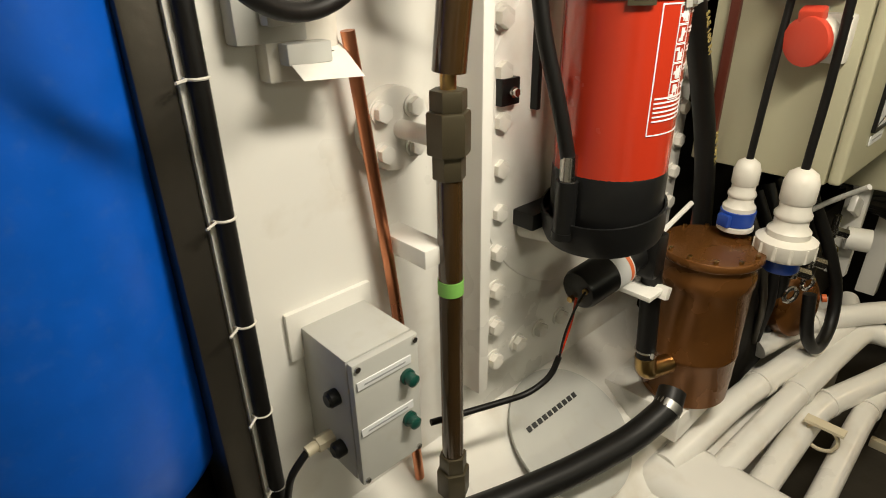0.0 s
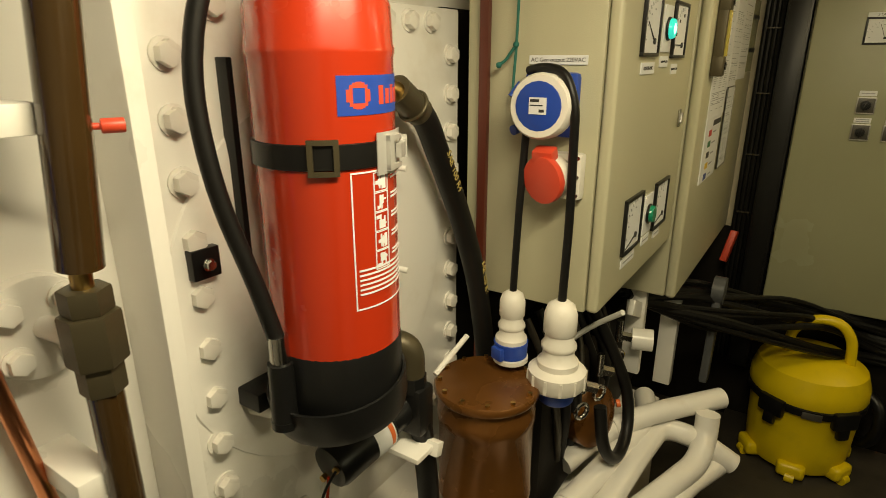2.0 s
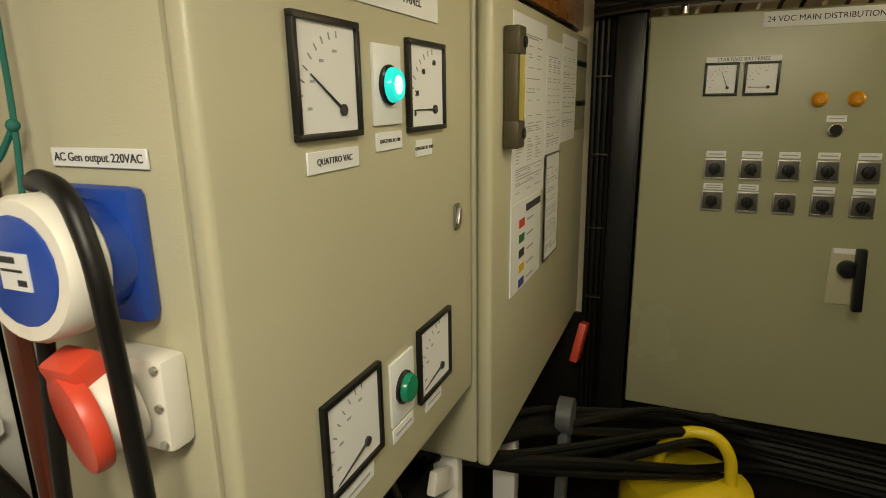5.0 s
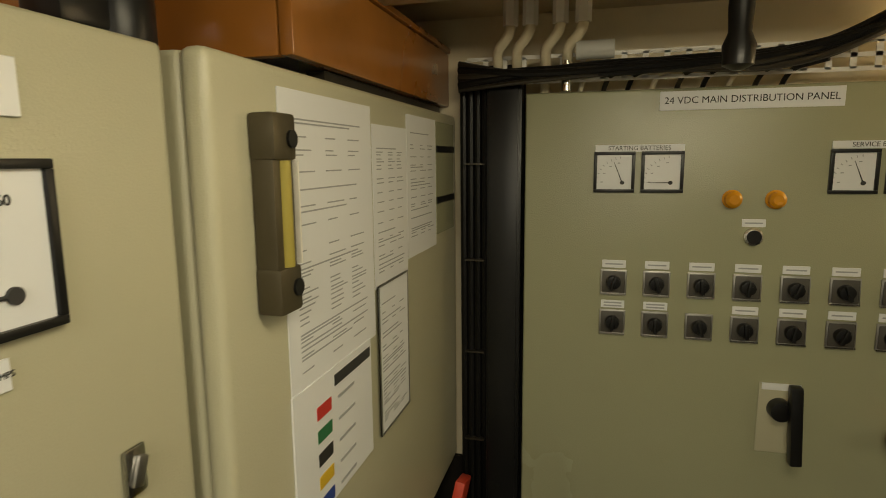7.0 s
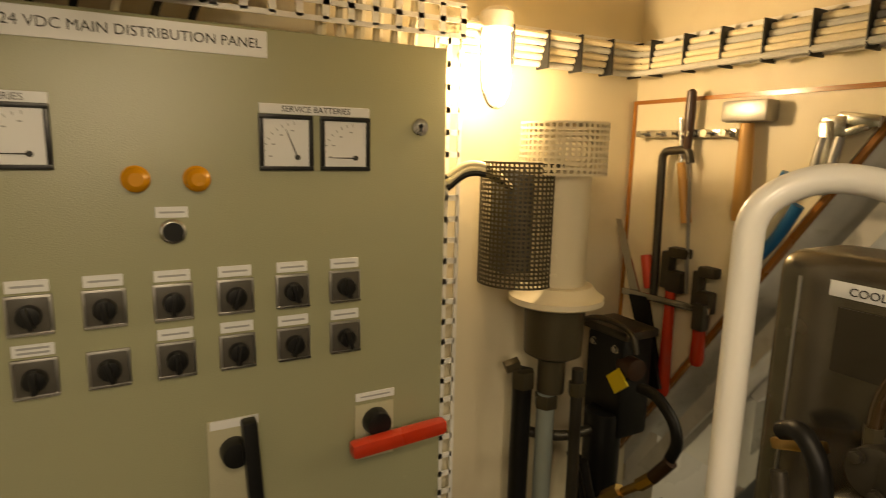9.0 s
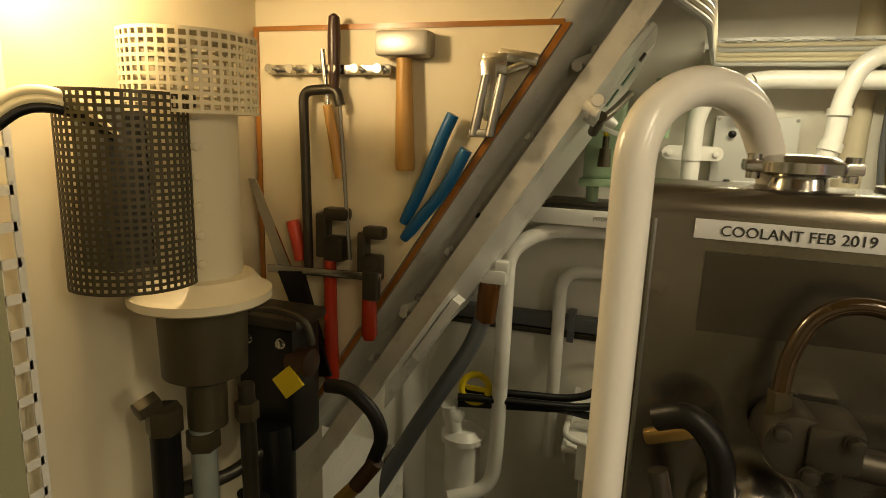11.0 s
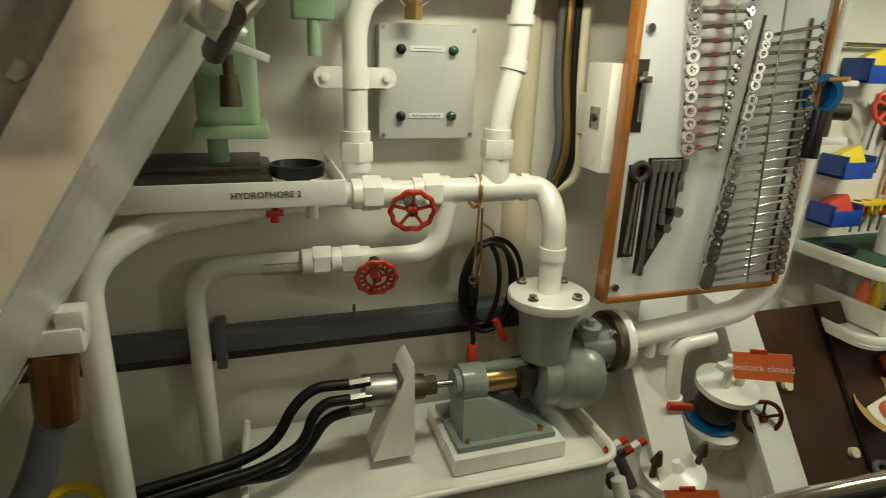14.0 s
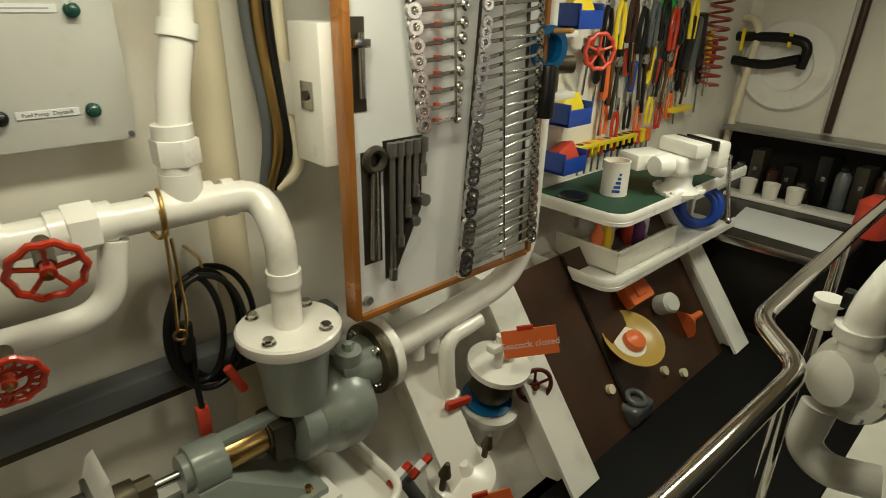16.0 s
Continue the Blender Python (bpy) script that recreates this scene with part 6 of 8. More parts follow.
sr = thing("stair", (2.6, -1.8, 0.5), "white painted steep steel stair with channel side beams", "stair", kind="structure")
part("web", bent_beam([(-0.030, -1.510), (-0.014, -1.516), (0.000, -1.532), (0.009, -1.556), (0.016, -1.590), (0.022, -1.614), (0.030, -1.622), (0.040, -1.624), (0.080, -1.626)], -0.35, 1.35, 0.012), STAIRPAINT, sr)
part("lip", beam_slab(-0.35, 1.30, 0.046, 0.085, -1.545, 0.010), STAIRPAINT, sr)
part("far_beam", beam_slab(-0.02, 1.35, -0.05, 0.075, -2.15, 0.02), STAIRPAINT, sr)
part("bolt_hole", rod(along(0.388, 0.030, -1.6245), along(0.388, 0.030, -1.6205), 0.006, seg=14), BLACKP, sr)
for s_ in (0.20, 0.485, 0.80):
    q = along(s_, 0.022, -1.624)
    part("tread_bolt", join(rod((q[0], -1.624, q[2]), (q[0], -1.616, q[2]), 0.013, seg=16), rod((q[0], -1.616, q[2]), (q[0], -1.606, q[2]), 0.008, seg=6)), STAIRPAINT, sr)
for s_ in (0.03, 0.625):
    q = along(s_, 0.036, -1.61)
    part("tread_bracket", join(turned(box(q[0] - 0.040, -1.624, q[2] - 0.010, q[0] + 0.030, -1.585, q[2] + 0.010, 0.005), q, 0, 20), rod((q[0] - 0.015, -1.60, q[2] - 0.025), (q[0] - 0.015, -1.60, q[2] + 0.025), 0.012, seg=10), rod((q[0] + 0.015, -1.60, q[2] - 0.012), (q[0] + 0.015, -1.57, q[2] - 0.012), 0.010, seg=6)), STAIRPAINT, sr)
part("edge_bar", beam_slab(0.585, 0.76, 0.087, 0.108, -1.66, 0.045), WHITE, sr)
hd = thing("stair_cheek", (2.25, -1.65, 1.4), "white rounded stair back panel with green marks", "stair panel")


def under(s_, y, lift=0.0):
    return along(s_, 0.079 + lift, y)


tip = [under(0.80, -1.5555), under(0.02, -1.5565), under(-0.04, -1.575), under(-0.085, -1.63), under(-0.100, -1.74), under(-0.104, -1.88), under(-0.096, -2.01), under(-0.055, -2.11), under(0.0, -2.165), under(0.10, -2.175), under(0.80, -2.175)]
part("panel", slab(tip, N, 0.006), WHITE, hd)
GREENMARK = material("green_mark_paint", (0.02, 0.14, 0.06), 0.4)
for a in (-0.027, 0.030):
    part("green_mark", slab([under(a, -1.885, 0.0062), under(a, -1.925, 0.0062), under(a + 0.045, -1.93, 0.0062), under(a + 0.045, -1.89, 0.0062)], N, 0.002), GREENMARK, hd)
part("bolt_head", slab([under(-0.060, -1.865, 0.0062), under(-0.060, -1.90, 0.0062), under(-0.042, -1.90, 0.0062), under(-0.042, -1.865, 0.0062)], N, 0.006), DARKSTEEL, hd)
part("handle", tube([under(0.110, -1.69, 0.030), under(0.075, -1.76, 0.036), under(0.025, -1.875, 0.036)], 0.0085, 0.03, 12), OLIVE, hd, "worn brass-brown handle")
part("handle_head", rod(under(0.130, -1.735, 0.030), under(0.095, -1.665, 0.030), 0.011, seg=10), OLIVE, hd)
parts("hinge", (rod(under(0.088, -1.52, 0.006), under(0.088, -1.52, 0.034), 0.013), rod(under(0.075, -1.50, 0.022), under(0.105, -1.64, 0.022), 0.010), rod(under(0.11, -1.66, 0.004), under(0.11, -1.66, 0.03), 0.010), rod(under(0.10, -2.16, 0.004), under(0.10, -2.16, 0.04), 0.020, 0.010)), WHITE, hd)
dl = thing("diagonal_pipe", (2.75, -1.85, 0.5), "dark gas strut sloping behind the stair", "strut")
part("pipe", tube([(2.97, -1.86, 0.45), (2.80, -1.95, 0.78), (2.68, -2.05, 1.00), (2.655, -2.075, 1.08)], 0.025, 0.05, 14), RAILGREY, dl)
part("cup", rod((2.650, -2.08, 1.075), (2.640, -2.082, 1.195), 0.032, bevel=0.004), BRONZE, dl, "brown cylinder end")
part("clevis", join(box(2.590, -2.105, 1.195, 2.665, -2.055, 1.235, 0.006), box(2.585, -2.10, 1.225, 2.625, -2.06, 1.262, 0.008)), WHITE, dl, "white clevis bracket")
solo("yellow_wheel", join(ring((2.70, -2.20, 0.80), (-0.2, 1, 0.3), 0.045, 0.011, 24, 8), box(2.66, -2.205, 0.793, 2.74, -2.195, 0.807)), YELLOW, "yellow painted valve wheel", "valve wheel")
sk = thing("white_strainer", (2.74, -2.25, 0.35), "white strainer with a round lid behind the stair", "strainer")
part("body", lathe((2.74, -2.22, 0.40), (0, 0, 1), [(0.06, 0), (0.06, 0.20), (0.075, 0.205), (0.075, 0.225), (0.05, 0.245)], 28), WHITE, sk)
part("valve", join(rod((2.76, -2.20, 0.62), (2.78, -2.18, 0.74), 0.028), ball((2.77, -2.2, 0.70), 0.04)), WHITE, sk)
solo("stair_foot", slab([(2.99, -1.56, 0.0), (2.99, -2.06, 0.0), (2.99, -2.06, 0.62), (2.99, -1.56, 0.95)], (-1, 0, 0), 0.10), WHITE, "white steel plate under the stair", "wall", kind="structure")

# ---- hydrophore wall ----
hb = thing("control_box", (1.92, -2.56, 1.43), "grey control box with four buttons on the wall", "control box")
part("body", box(1.820, -2.58, 1.440, 2.047, -2.535, 1.692, 0.005), GREYPLASTIC, hb)
part("lid", box(1.816, -2.533, 1.437, 2.051, -2.518, 1.695, 0.006), GREYPLASTIC, hb)
for x in (1.876, 2.000):
    for z in (1.491, 1.640):
        c = part("button", lathe((x, -2.518, z), (0, 1, 0), [(0.0115, 0), (0.0115, 0.004), (0.009, 0.005), (0.009, 0.016), (0.005, 0.019)], 16), DARKGREEN if x < 1.9 else BLACKP, hb, "green push button" if x < 1.9 else "black push button")
for z in (1.492, 1.642):
    tag(hb, (1.938, -2.518, z), (-1, 0, 0), UP, 0.085, 0.012, "Fuel Pump  Daytank" if z < 1.5 else "", 0.0085, 1)
for x in (1.826, 2.041):
    for z in (1.447, 1.685):
        part("screw", rod((x, -2.518, z), (x, -2.515, z), 0.005, seg=10), DULLSTEEL, hb)
PY = -2.47


def union(parent, c, axis, r):
    c, axis = Vector(c), Vector(axis).normalized()
    part("union_nut", join(rod(c - axis * 0.022, c + axis * 0.022, r * 1.45, seg=6, bevel=0.003), rod(c - axis * 0.045, c + axis * 0.045, r * 1.22)), WHITE, parent)


p = thing("riser", (2.113, PY, 1.33), "white painted water pipe rising beside the control box", "pipe", "white water pipes")
part("pipe", tube([(2.113, PY, 1.33), (2.113, PY, 1.68), (2.09, PY, 1.745), (1.97, PY, 1.80), (1.40, PY, 1.80)], 0.027, 0.07, 20), WHITE, p)
union(p, (2.113, PY, 1.42), (0, 0, 1), 0.027)
part("clamp", join(box(2.04, PY + 0.005, 1.556, 2.186, PY + 0.012, 1.600, 0.003), rod((2.180, -2.58, 1.578), (2.180, PY + 0.012, 1.578), 0.022, seg=20), rod((2.046, -2.58, 1.578), (2.046, PY + 0.012, 1.578), 0.022, seg=20), rod((2.113, PY, 1.556), (2.113, PY, 1.600), 0.031)), WHITE, p, "white pipe clamp with two ears")
for x in (2.046, 2.180):
    part("bolt", bolt((x, PY + 0.012, 1.578), (0, 1, 0), 0.009, 0.008), WHITE, p)
p = thing("main_water_pipe", (1.9, -2.44, 1.08), "thick white painted water pipe with tee and elbow", "pipe", "white water pipes")
part("pipe", tube([(2.17, -2.45, 1.325), (1.90, -2.44, 1.328), (1.66, -2.42, 1.332), (1.655, -2.36, 1.27), (1.655, -2.36, 1.07)], 0.0285, 0.075, 22), WHITE, p)
for x in (2.085, 1.945):
    union(p, (x, -2.445, 1.327), (1, 0, 0), 0.0285)
part("tee", join(rod((1.785, -2.44, 1.33), (1.785, -2.44, 1.39), 0.034), rod((1.735, -2.44, 1.33), (1.84, -2.44, 1.33), 0.034)), WHITE, p)
parts("collar", (rod((1.655, -2.36, 1.165), (1.655, -2.36, 1.195), 0.033), rod((1.70, -2.433, 1.33), (1.72, -2.435, 1.33), 0.034)), WHITE, p)
p = thing("tee_riser", (1.785, -2.44, 1.38), "white water pipe rising from the tee", "pipe", "white water pipes")
part("pipe", tube([(1.785, -2.44, 1.38), (1.78, -2.44, 1.50), (1.745, -2.45, 1.62), (1.74, -2.45, 1.75), (1.70, -2.45, 1.86), (1.45, -2.46, 1.90)], 0.026, 0.06, 20), WHITE, p)
union(p, (1.785, -2.44, 1.425), (0, 0, 1), 0.027)
parts("collar", (rod((1.752, -2.449, 1.60), (1.746, -2.451, 1.625), 0.032), rod((1.741, -2.45, 1.70), (1.741, -2.45, 1.72), 0.032)), WHITE, p)
p = thing("lower_water_pipe", (2.2, -2.5, 0.5), "white water pipe bending down to the floor", "pipe", "white water pipes")
part("pipe", tube([(2.484, -2.495, 0.45), (2.484, -2.490, 1.160), (2.30, -2.47, 1.168), (2.05, -2.44, 1.172), (1.93, -2.435, 1.178), (1.905, -2.435, 1.30)], 0.023, 0.085, 18), WHITE, p)
union(p, (2.200, -2.455, 1.170), (1, 0, 0), 0.024)
union(p, (2.135, -2.448, 1.170), (1, 0, 0), 0.024)
part("print", box(2.25, -2.441, 1.172, 2.33, -2.440, 1.175), GREYINK, p)
p = thing("near_water_pipe", (2.62, -2.21, 0.4), "white water pipe standing before the wall", "pipe", "white water pipes")
part("pipe", tube([(2.76, -2.14, 0.42), (2.63, -2.205, 0.45), (2.622, -2.21, 0.60), (2.620, -2.216, 1.27), (2.52, -2.27, 1.33), (2.17, -2.45, 1.325)], 0.0255, 0.08, 20), WHITE, p)


def hand_wheel(name, c, axis, r, mat, label, wavy=True, webbed=False):
    t = thing(name, c, label, "valve wheel")
    c, axis = Vector(c), Vector(axis).normalized()
    m = Matrix.Translation(c) @ axis.to_track_quat("Z", "Y").to_matrix().to_4x4()
    n = 40
    bm = bmesh.new()
    rings = []
    for k in range(n):
        a = 6.28318531 * k / n
        rr = r * (1 + (0.045 * math.cos(a * 10) if wavy else 0))
        rings.append([bm.verts.new(m @ Vector(((rr + r * 0.13 * math.cos(b)) * math.cos(a), (rr + r * 0.13 * math.cos(b)) * math.sin(a), r * 0.13 * math.sin(b)))) for b in [6.28318531 * j / 8 for j in range(8)]])
    for k in range(n):
        for j in range(8):
            bm.faces.new((rings[k][j], rings[(k + 1) % n][j], rings[(k + 1) % n][(j + 1) % 8], rings[k][(j + 1) % 8]))
    part("rim", bm, mat, t)
    if webbed:
        part("inner_ring", placed(ring((0, 0, 0), (0, 0, 1), r * 0.60, r * 0.09, 28, 6), m), mat, t)
        for k in range(16):
            a = 6.28318531 * k / 16
            part("web", placed(rod((0.6 * r * math.cos(a), 0.6 * r * math.sin(a), 0), (r * math.cos(a), r * math.sin(a), 0), r * 0.075, seg=6), m), mat, t)
    for k in range(3 if webbed else 5):
        a = 6.28318531 * k / (3 if webbed else 5) + 0.3
        part("spoke", placed(rod((0.1 * r * math.cos(a), 0.1 * r * math.sin(a), -0.05 * r), (r * math.cos(a), r * math.sin(a), 0), r * 0.085, seg=8), m), mat, t)
    part("hub", placed(rod((0, 0, -0.25 * r), (0, 0, 0.18 * r), r * 0.24), m), mat, t)
    part("nut", placed(rod((0, 0, 0.16 * r), (0, 0, 0.34 * r), r * 0.12, seg=6), m), BRASS, t)
    part("stem", placed(rod((0, 0, -1.5 * r), (0, 0, -0.2 * r), r * 0.3), m), OLIVE, t, "brown valve bonnet")
    return t


hand_wheel("valve_wheel", (2.011, -2.355, 1.305), (0.12, 1, -0.30), 0.047, RED, "red painted valve wheel on the white pipe")
hand_wheel("valve_wheel", (2.091, -2.357, 1.155), (0.10, 1, -0.30), 0.043, RED, "red painted valve wheel on the lower pipe", True, True)
solo("lifting_ring", join(ring((1.838, -2.44, 1.32), (1, 0.1, 0), 0.036, 0.004), ring((1.825, -2.44, 1.325), (1, -0.2, 0), 0.038, 0.004), tube([(1.835, -2.405, 1.30), (1.84, -2.40, 1.20), (1.845, -2.40, 1.12)], 0.003, 0.03, 8), tube([(1.828, -2.402, 1.29), (1.825, -2.40, 1.14), (1.84, -2.40, 1.09)], 0.003, 0.03, 8), ring((1.842, -2.40, 1.11), (0.3, 1, 0), 0.010, 0.003, 16, 6)), BRASS, "loop of cord with a shackle round the pipe", "cord")
tr = thing("drip_tray", (2.36, -2.42, 1.35), "white lettered drip tray under the hydrophore", "tray")
part("base", box(2.176, -2.57, 1.357, 2.580, -2.242, 1.366, 0.004), WHITE, tr)
part("rim", join(box(2.172, -2.242, 1.356, 2.584, -2.236, 1.405, 0.003), box(2.170, -2.57, 1.356, 2.176, -2.242, 1.405, 0.003), box(2.578, -2.57, 1.356, 2.584, -2.242, 1.405, 0.003)), WHITE, tr)
part("lettering", letters("HYDROPHORE 2", 0.0165, (2.315, -2.2355, 1.381), (-1, 0, 0), UP), INK, tr, "black lettering")
parts("drain", (rod((2.225, -2.36, 1.30), (2.225, -2.36, 1.352), 0.012), rod((2.30, -2.36, 1.30), (2.30, -2.36, 1.352), 0.008)), WHITE, tr)
solo("drain_valve", join(rod((2.30, -2.36, 1.295), (2.30, -2.36, 1.33), 0.009), box(2.283, -2.355, 1.31, 2.318, -2.345, 1.322, 0.002)), REDP, "small red drain cock", "valve")
solo("metal_pan", join(box(2.30, -2.55, 1.362, 2.55, -2.34, 1.40, 0.012), box(2.32, -2.53, 1.398, 2.54, -2.36, 1.412, 0.004)), DARKSTEEL, "dark metal pan on the drip tray", "pan")
solo("black_cup", join(lathe((2.250, -2.37, 1.367), (0, 0, 1), [(0.026, 0), (0.026, 0.016), (0.052, 0.022), (0.056, 0.046), (0.050, 0.047), (0.046, 0.032), (0.010, 0.028)], 30)), BLACKP, "black plastic cup on the drip tray", "cup")
gb = thing("pressure_switch", (2.37, -2.42, 1.41), "pale green pressure switch housing", "pressure switch")
part("housing", box(2.315, -2.48, 1.485, 2.43, -2.36, 1.76, 0.018, 3), GREENP, gb)
part("lower_flange", box(2.30, -2.49, 1.465, 2.44, -2.35, 1.49, 0.008), GREENP, gb)
parts("foot", (rod((2.40, -2.42, 1.41), (2.40, -2.42, 1.47), 0.02), rod((2.315, -2.37, 1.477), (2.300, -2.37, 1.477), 0.010, seg=6)), GREENP, gb)
part("knob", join(rod((2.365, -2.32, 1.53), (2.365, -2.32, 1.585), 0.020, 0.016), rod((2.365, -2.32, 1.585), (2.365, -2.32, 1.62), 0.010)), OLIVE, gb, "brown valve body")
part("yellow_cap", ball((2.365, -2.315, 1.628), 0.009), YELLOW, gb)
part("lever", turned(box(2.29, -2.325, 1.63, 2.38, -2.305, 1.645, 0.004), (2.36, -2.31, 1.635), 0, -20), WHITE, gb)
solo("warning_box", join(box(2.16, -2.50, 1.69, 2.24, -2.42, 1.80, 0.006), rod((2.20, -2.44, 1.62), (2.20, -2.44, 1.69), 0.014)), GREENP, "green electric switch with a warning mark", "switch")
wl = thing("caged_lamp", (1.99, -2.45, 1.72), "clear caged lamp above the control box", "lamp")
part("glass", ball((1.985, -2.47, 1.775), 0.028), STEEL, wl)
for a in (0, 60, 120):
    part("wire", placed(ring((0, 0, 0), (0, 1, 0), 0.045, 0.0022, 28, 6), Matrix.Translation((1.985, -2.47, 1.77)) @ pose(0, 0, 0, 0, 0, a)), STEEL, wl)
part("base", rod((1.985, -2.47, 1.70), (1.985, -2.47, 1.74), 0.020, seg=6), BRASS, wl)
rb = thing("grey_rail", (2.2, -2.54, 0.91), "dark grey painted horizontal support rail", "rail")
part("bar", box(1.45, -2.56, 0.935, 2.98, -2.50, 0.985, 0.008), RAILGREY, rb)
part("lower_bar", box(1.45, -2.565, 0.900, 2.98, -2.53, 0.922, 0.004), DARKSTEEL, rb)
part("bracket", box(2.428, -2.58, 0.895, 2.452, -2.495, 1.0, 0.003), RAILGREY, rb)
part("pin", rod((2.12, -2.50, 0.985), (2.12, -2.50, 1.03), 0.004, seg=8), RAILGREY, rb)
ck = thing("jumper_cable", (1.755, -2.50, 0.95), "coiled black cable with red clips hung on the wall", "cable")
for k, (rx, rz, dx) in enumerate(((0.088, 0.130, -0.008), (0.062, 0.122, 0.004), (0.050, 0.118, 0.030), (0.078, 0.126, 0.016))):
    pts = [(1.755 + dx + rx * math.sin(a), -2.505 + 0.011 * k, 1.178 - rz * (1 - math.cos(a))) for a in [6.2831853 * j / 18 for j in range(18)]]
    part("coil", tube(pts + [pts[0]], 0.0065, 0.02, 10), BLACK, ck)
part("tail", tube([(1.80, -2.48, 1.05), (1.81, -2.47, 0.95), (1.81, -2.46, 0.90)], 0.006, 0.03, 10), BLACK, ck)
parts("clip", (box(1.797, -2.475, 0.83, 1.823, -2.455, 0.90, 0.006), rod((1.745, -2.47, 0.96), (1.72, -2.46, 0.90), 0.010)), REDP, ck, "red clip")
part("joint", rod((1.81, -2.475, 1.09), (1.815, -2.475, 1.01), 0.014, bevel=0.004), BLACKP, ck)
part("hook", tube([(1.755, -2.58, 1.20), (1.755, -2.50, 1.20), (1.755, -2.49, 1.17)], 0.003, 0.01, 8), BRASS, ck)

# hydraulic pump set
pu = thing("water_pump", (1.75, -2.36, 0.69), "grey-green centrifugal pump with white flanges", "pump")
part("volute", lathe((1.68, -2.36, 0.845), (-1, 0, -0.05), [(0.05, 0), (0.080, 0.006), (0.084, 0.02), (0.084, 0.045), (0.078, 0.05), (0.085, 0.06), (0.098, 0.085), (0.098, 0.14), (0.085, 0.17), (0.05, 0.185)], 40), PUMPGREY, pu)
part("neck", lathe((1.652, -2.36, 0.90), (0, 0, 1), [(0.062, 0), (0.066, 0.06), (0.072, 0.11), (0.082, 0.135), (0.082, 0.15)], 32), PUMPGREY, pu)
part("top_flange", lathe((1.655, -2.36, 1.052), (0, 0, 1), [(0.100, 0), (0.102, 0.003), (0.102, 0.022), (0.098, 0.026), (0.04, 0.027)], 44), WHITE, pu, "white top flange")
for k in range(4):
    a = 0.6 + k * 1.5708
    part("bolt", bolt((1.655 + 0.078 * math.cos(a), -2.36 + 0.078 * math.sin(a), 1.079), (0, 0, 1), 0.011, 0.013), STEEL, pu)
part("outlet_neck", rod((1.56, -2.36, 0.915), (1.47, -2.36, 0.915), 0.045, 0.06), PUMPGREY, pu)
part("plug", join(rod((1.545, -2.33, 0.96), (1.545, -2.325, 0.99), 0.028), rod((1.545, -2.325, 0.99), (1.545, -2.325, 1.005), 0.012, seg=6)), PUMPGREY, pu)
part("outlet_flange", rod((1.475, -2.36, 0.915), (1.450, -2.36, 0.915), 0.083, seg=40, bevel=0.003), OLIVE, pu, "dull outlet flange")
part("pipe_flange", rod((1.448, -2.36, 0.915), (1.425, -2.36, 0.915), 0.083, seg=40, bevel=0.003), WHITE, pu, "white pipe flange")
for k in range(4):
    a = 0.785 + k * 1.5708
    part("bolt", bolt((1.475, -2.36 + 0.062 * math.cos(a), 0.915 + 0.062 * math.sin(a)), (1, 0, 0), 0.010, 0.014), STEEL, pu)
part("gland", join(rod((1.68, -2.36, 0.845), (1.735, -2.36, 0.848), 0.036), box(1.69, -2.40, 0.80, 1.73, -2.32, 0.885, 0.006)), DARKSTEEL, pu)
part("shaft_sleeve", rod((1.735, -2.36, 0.848), (1.82, -2.36, 0.850), 0.032, bevel=0.003), BRASS, pu, "brass shaft sleeve")
part("bearing_housing", join(rod((1.82, -2.36, 0.850), (1.885, -2.36, 0.852), 0.048, bevel=0.005), rod((1.885, -2.36, 0.852), (1.90, -2.36, 0.853), 0.036)), PUMPGREY, pu)
part("top_web", turned(box(1.70, -2.375, 0.875, 1.86, -2.345, 0.895, 0.005), (1.8, -2.36, 0.88), 0, 0), PUMPGREY, pu)
part("pedestal", slab([(1.885, -2.31, 0.83), (1.83, -2.31, 0.83), (1.68, -2.27, 0.735), (1.90, -2.27, 0.735)], (0, -1, 0), 0.10), PUMPGREY, pu)
part("foot", box(1.655, -2.45, 0.722, 1.915, -2.255, 0.738, 0.003), PUMPGREY, pu)
for x in (1.69, 1.885):
    part("bolt", bolt((x, -2.275, 0.738), (0, 0, 1), 0.008, 0.010), BRASS, pu)
solo("pump_plinth", box(1.635, -2.47, 0.675, 1.93, -2.235, 0.722, 0.004), WHITE, "white painted plinth under the pump", "plinth")
hmo = thing("hydraulic_motor", (2.0, -2.36, 0.70), "steel hydraulic motor with a white mounting bracket", "hydraulic motor")
part("bracket", slab([(2.025, -2.31, 0.94), (2.012, -2.31, 0.95), (2.008, -2.31, 0.70), (2.11, -2.31, 0.70)], (0, -1, 0), 0.10), WHITE, hmo, "white bracket plate")
part("shaft", rod((1.90, -2.36, 0.855), (1.955, -2.36, 0.857), 0.009), STEEL, hmo)
parts("coupling", (rod((1.945, -2.36, 0.857), (1.975, -2.36, 0.858), 0.024, seg=8), rod((1.975, -2.36, 0.858), (2.01, -2.36, 0.86), 0.031, bevel=0.003)), OLIVE, hmo)
part("body", join(rod((2.03, -2.36, 0.862), (2.125, -2.36, 0.866), 0.040, bevel=0.005), box(2.026, -2.40, 0.83, 2.045, -2.315, 0.91, 0.004)), DULLSTEEL, hmo)
for z, y in ((0.90, -2.345), (0.87, -2.33), (0.835, -2.335)):
    part("fitting", rod((2.11, y, z), (2.165, y, z - 0.002), 0.013, seg=6), STEEL, hmo)
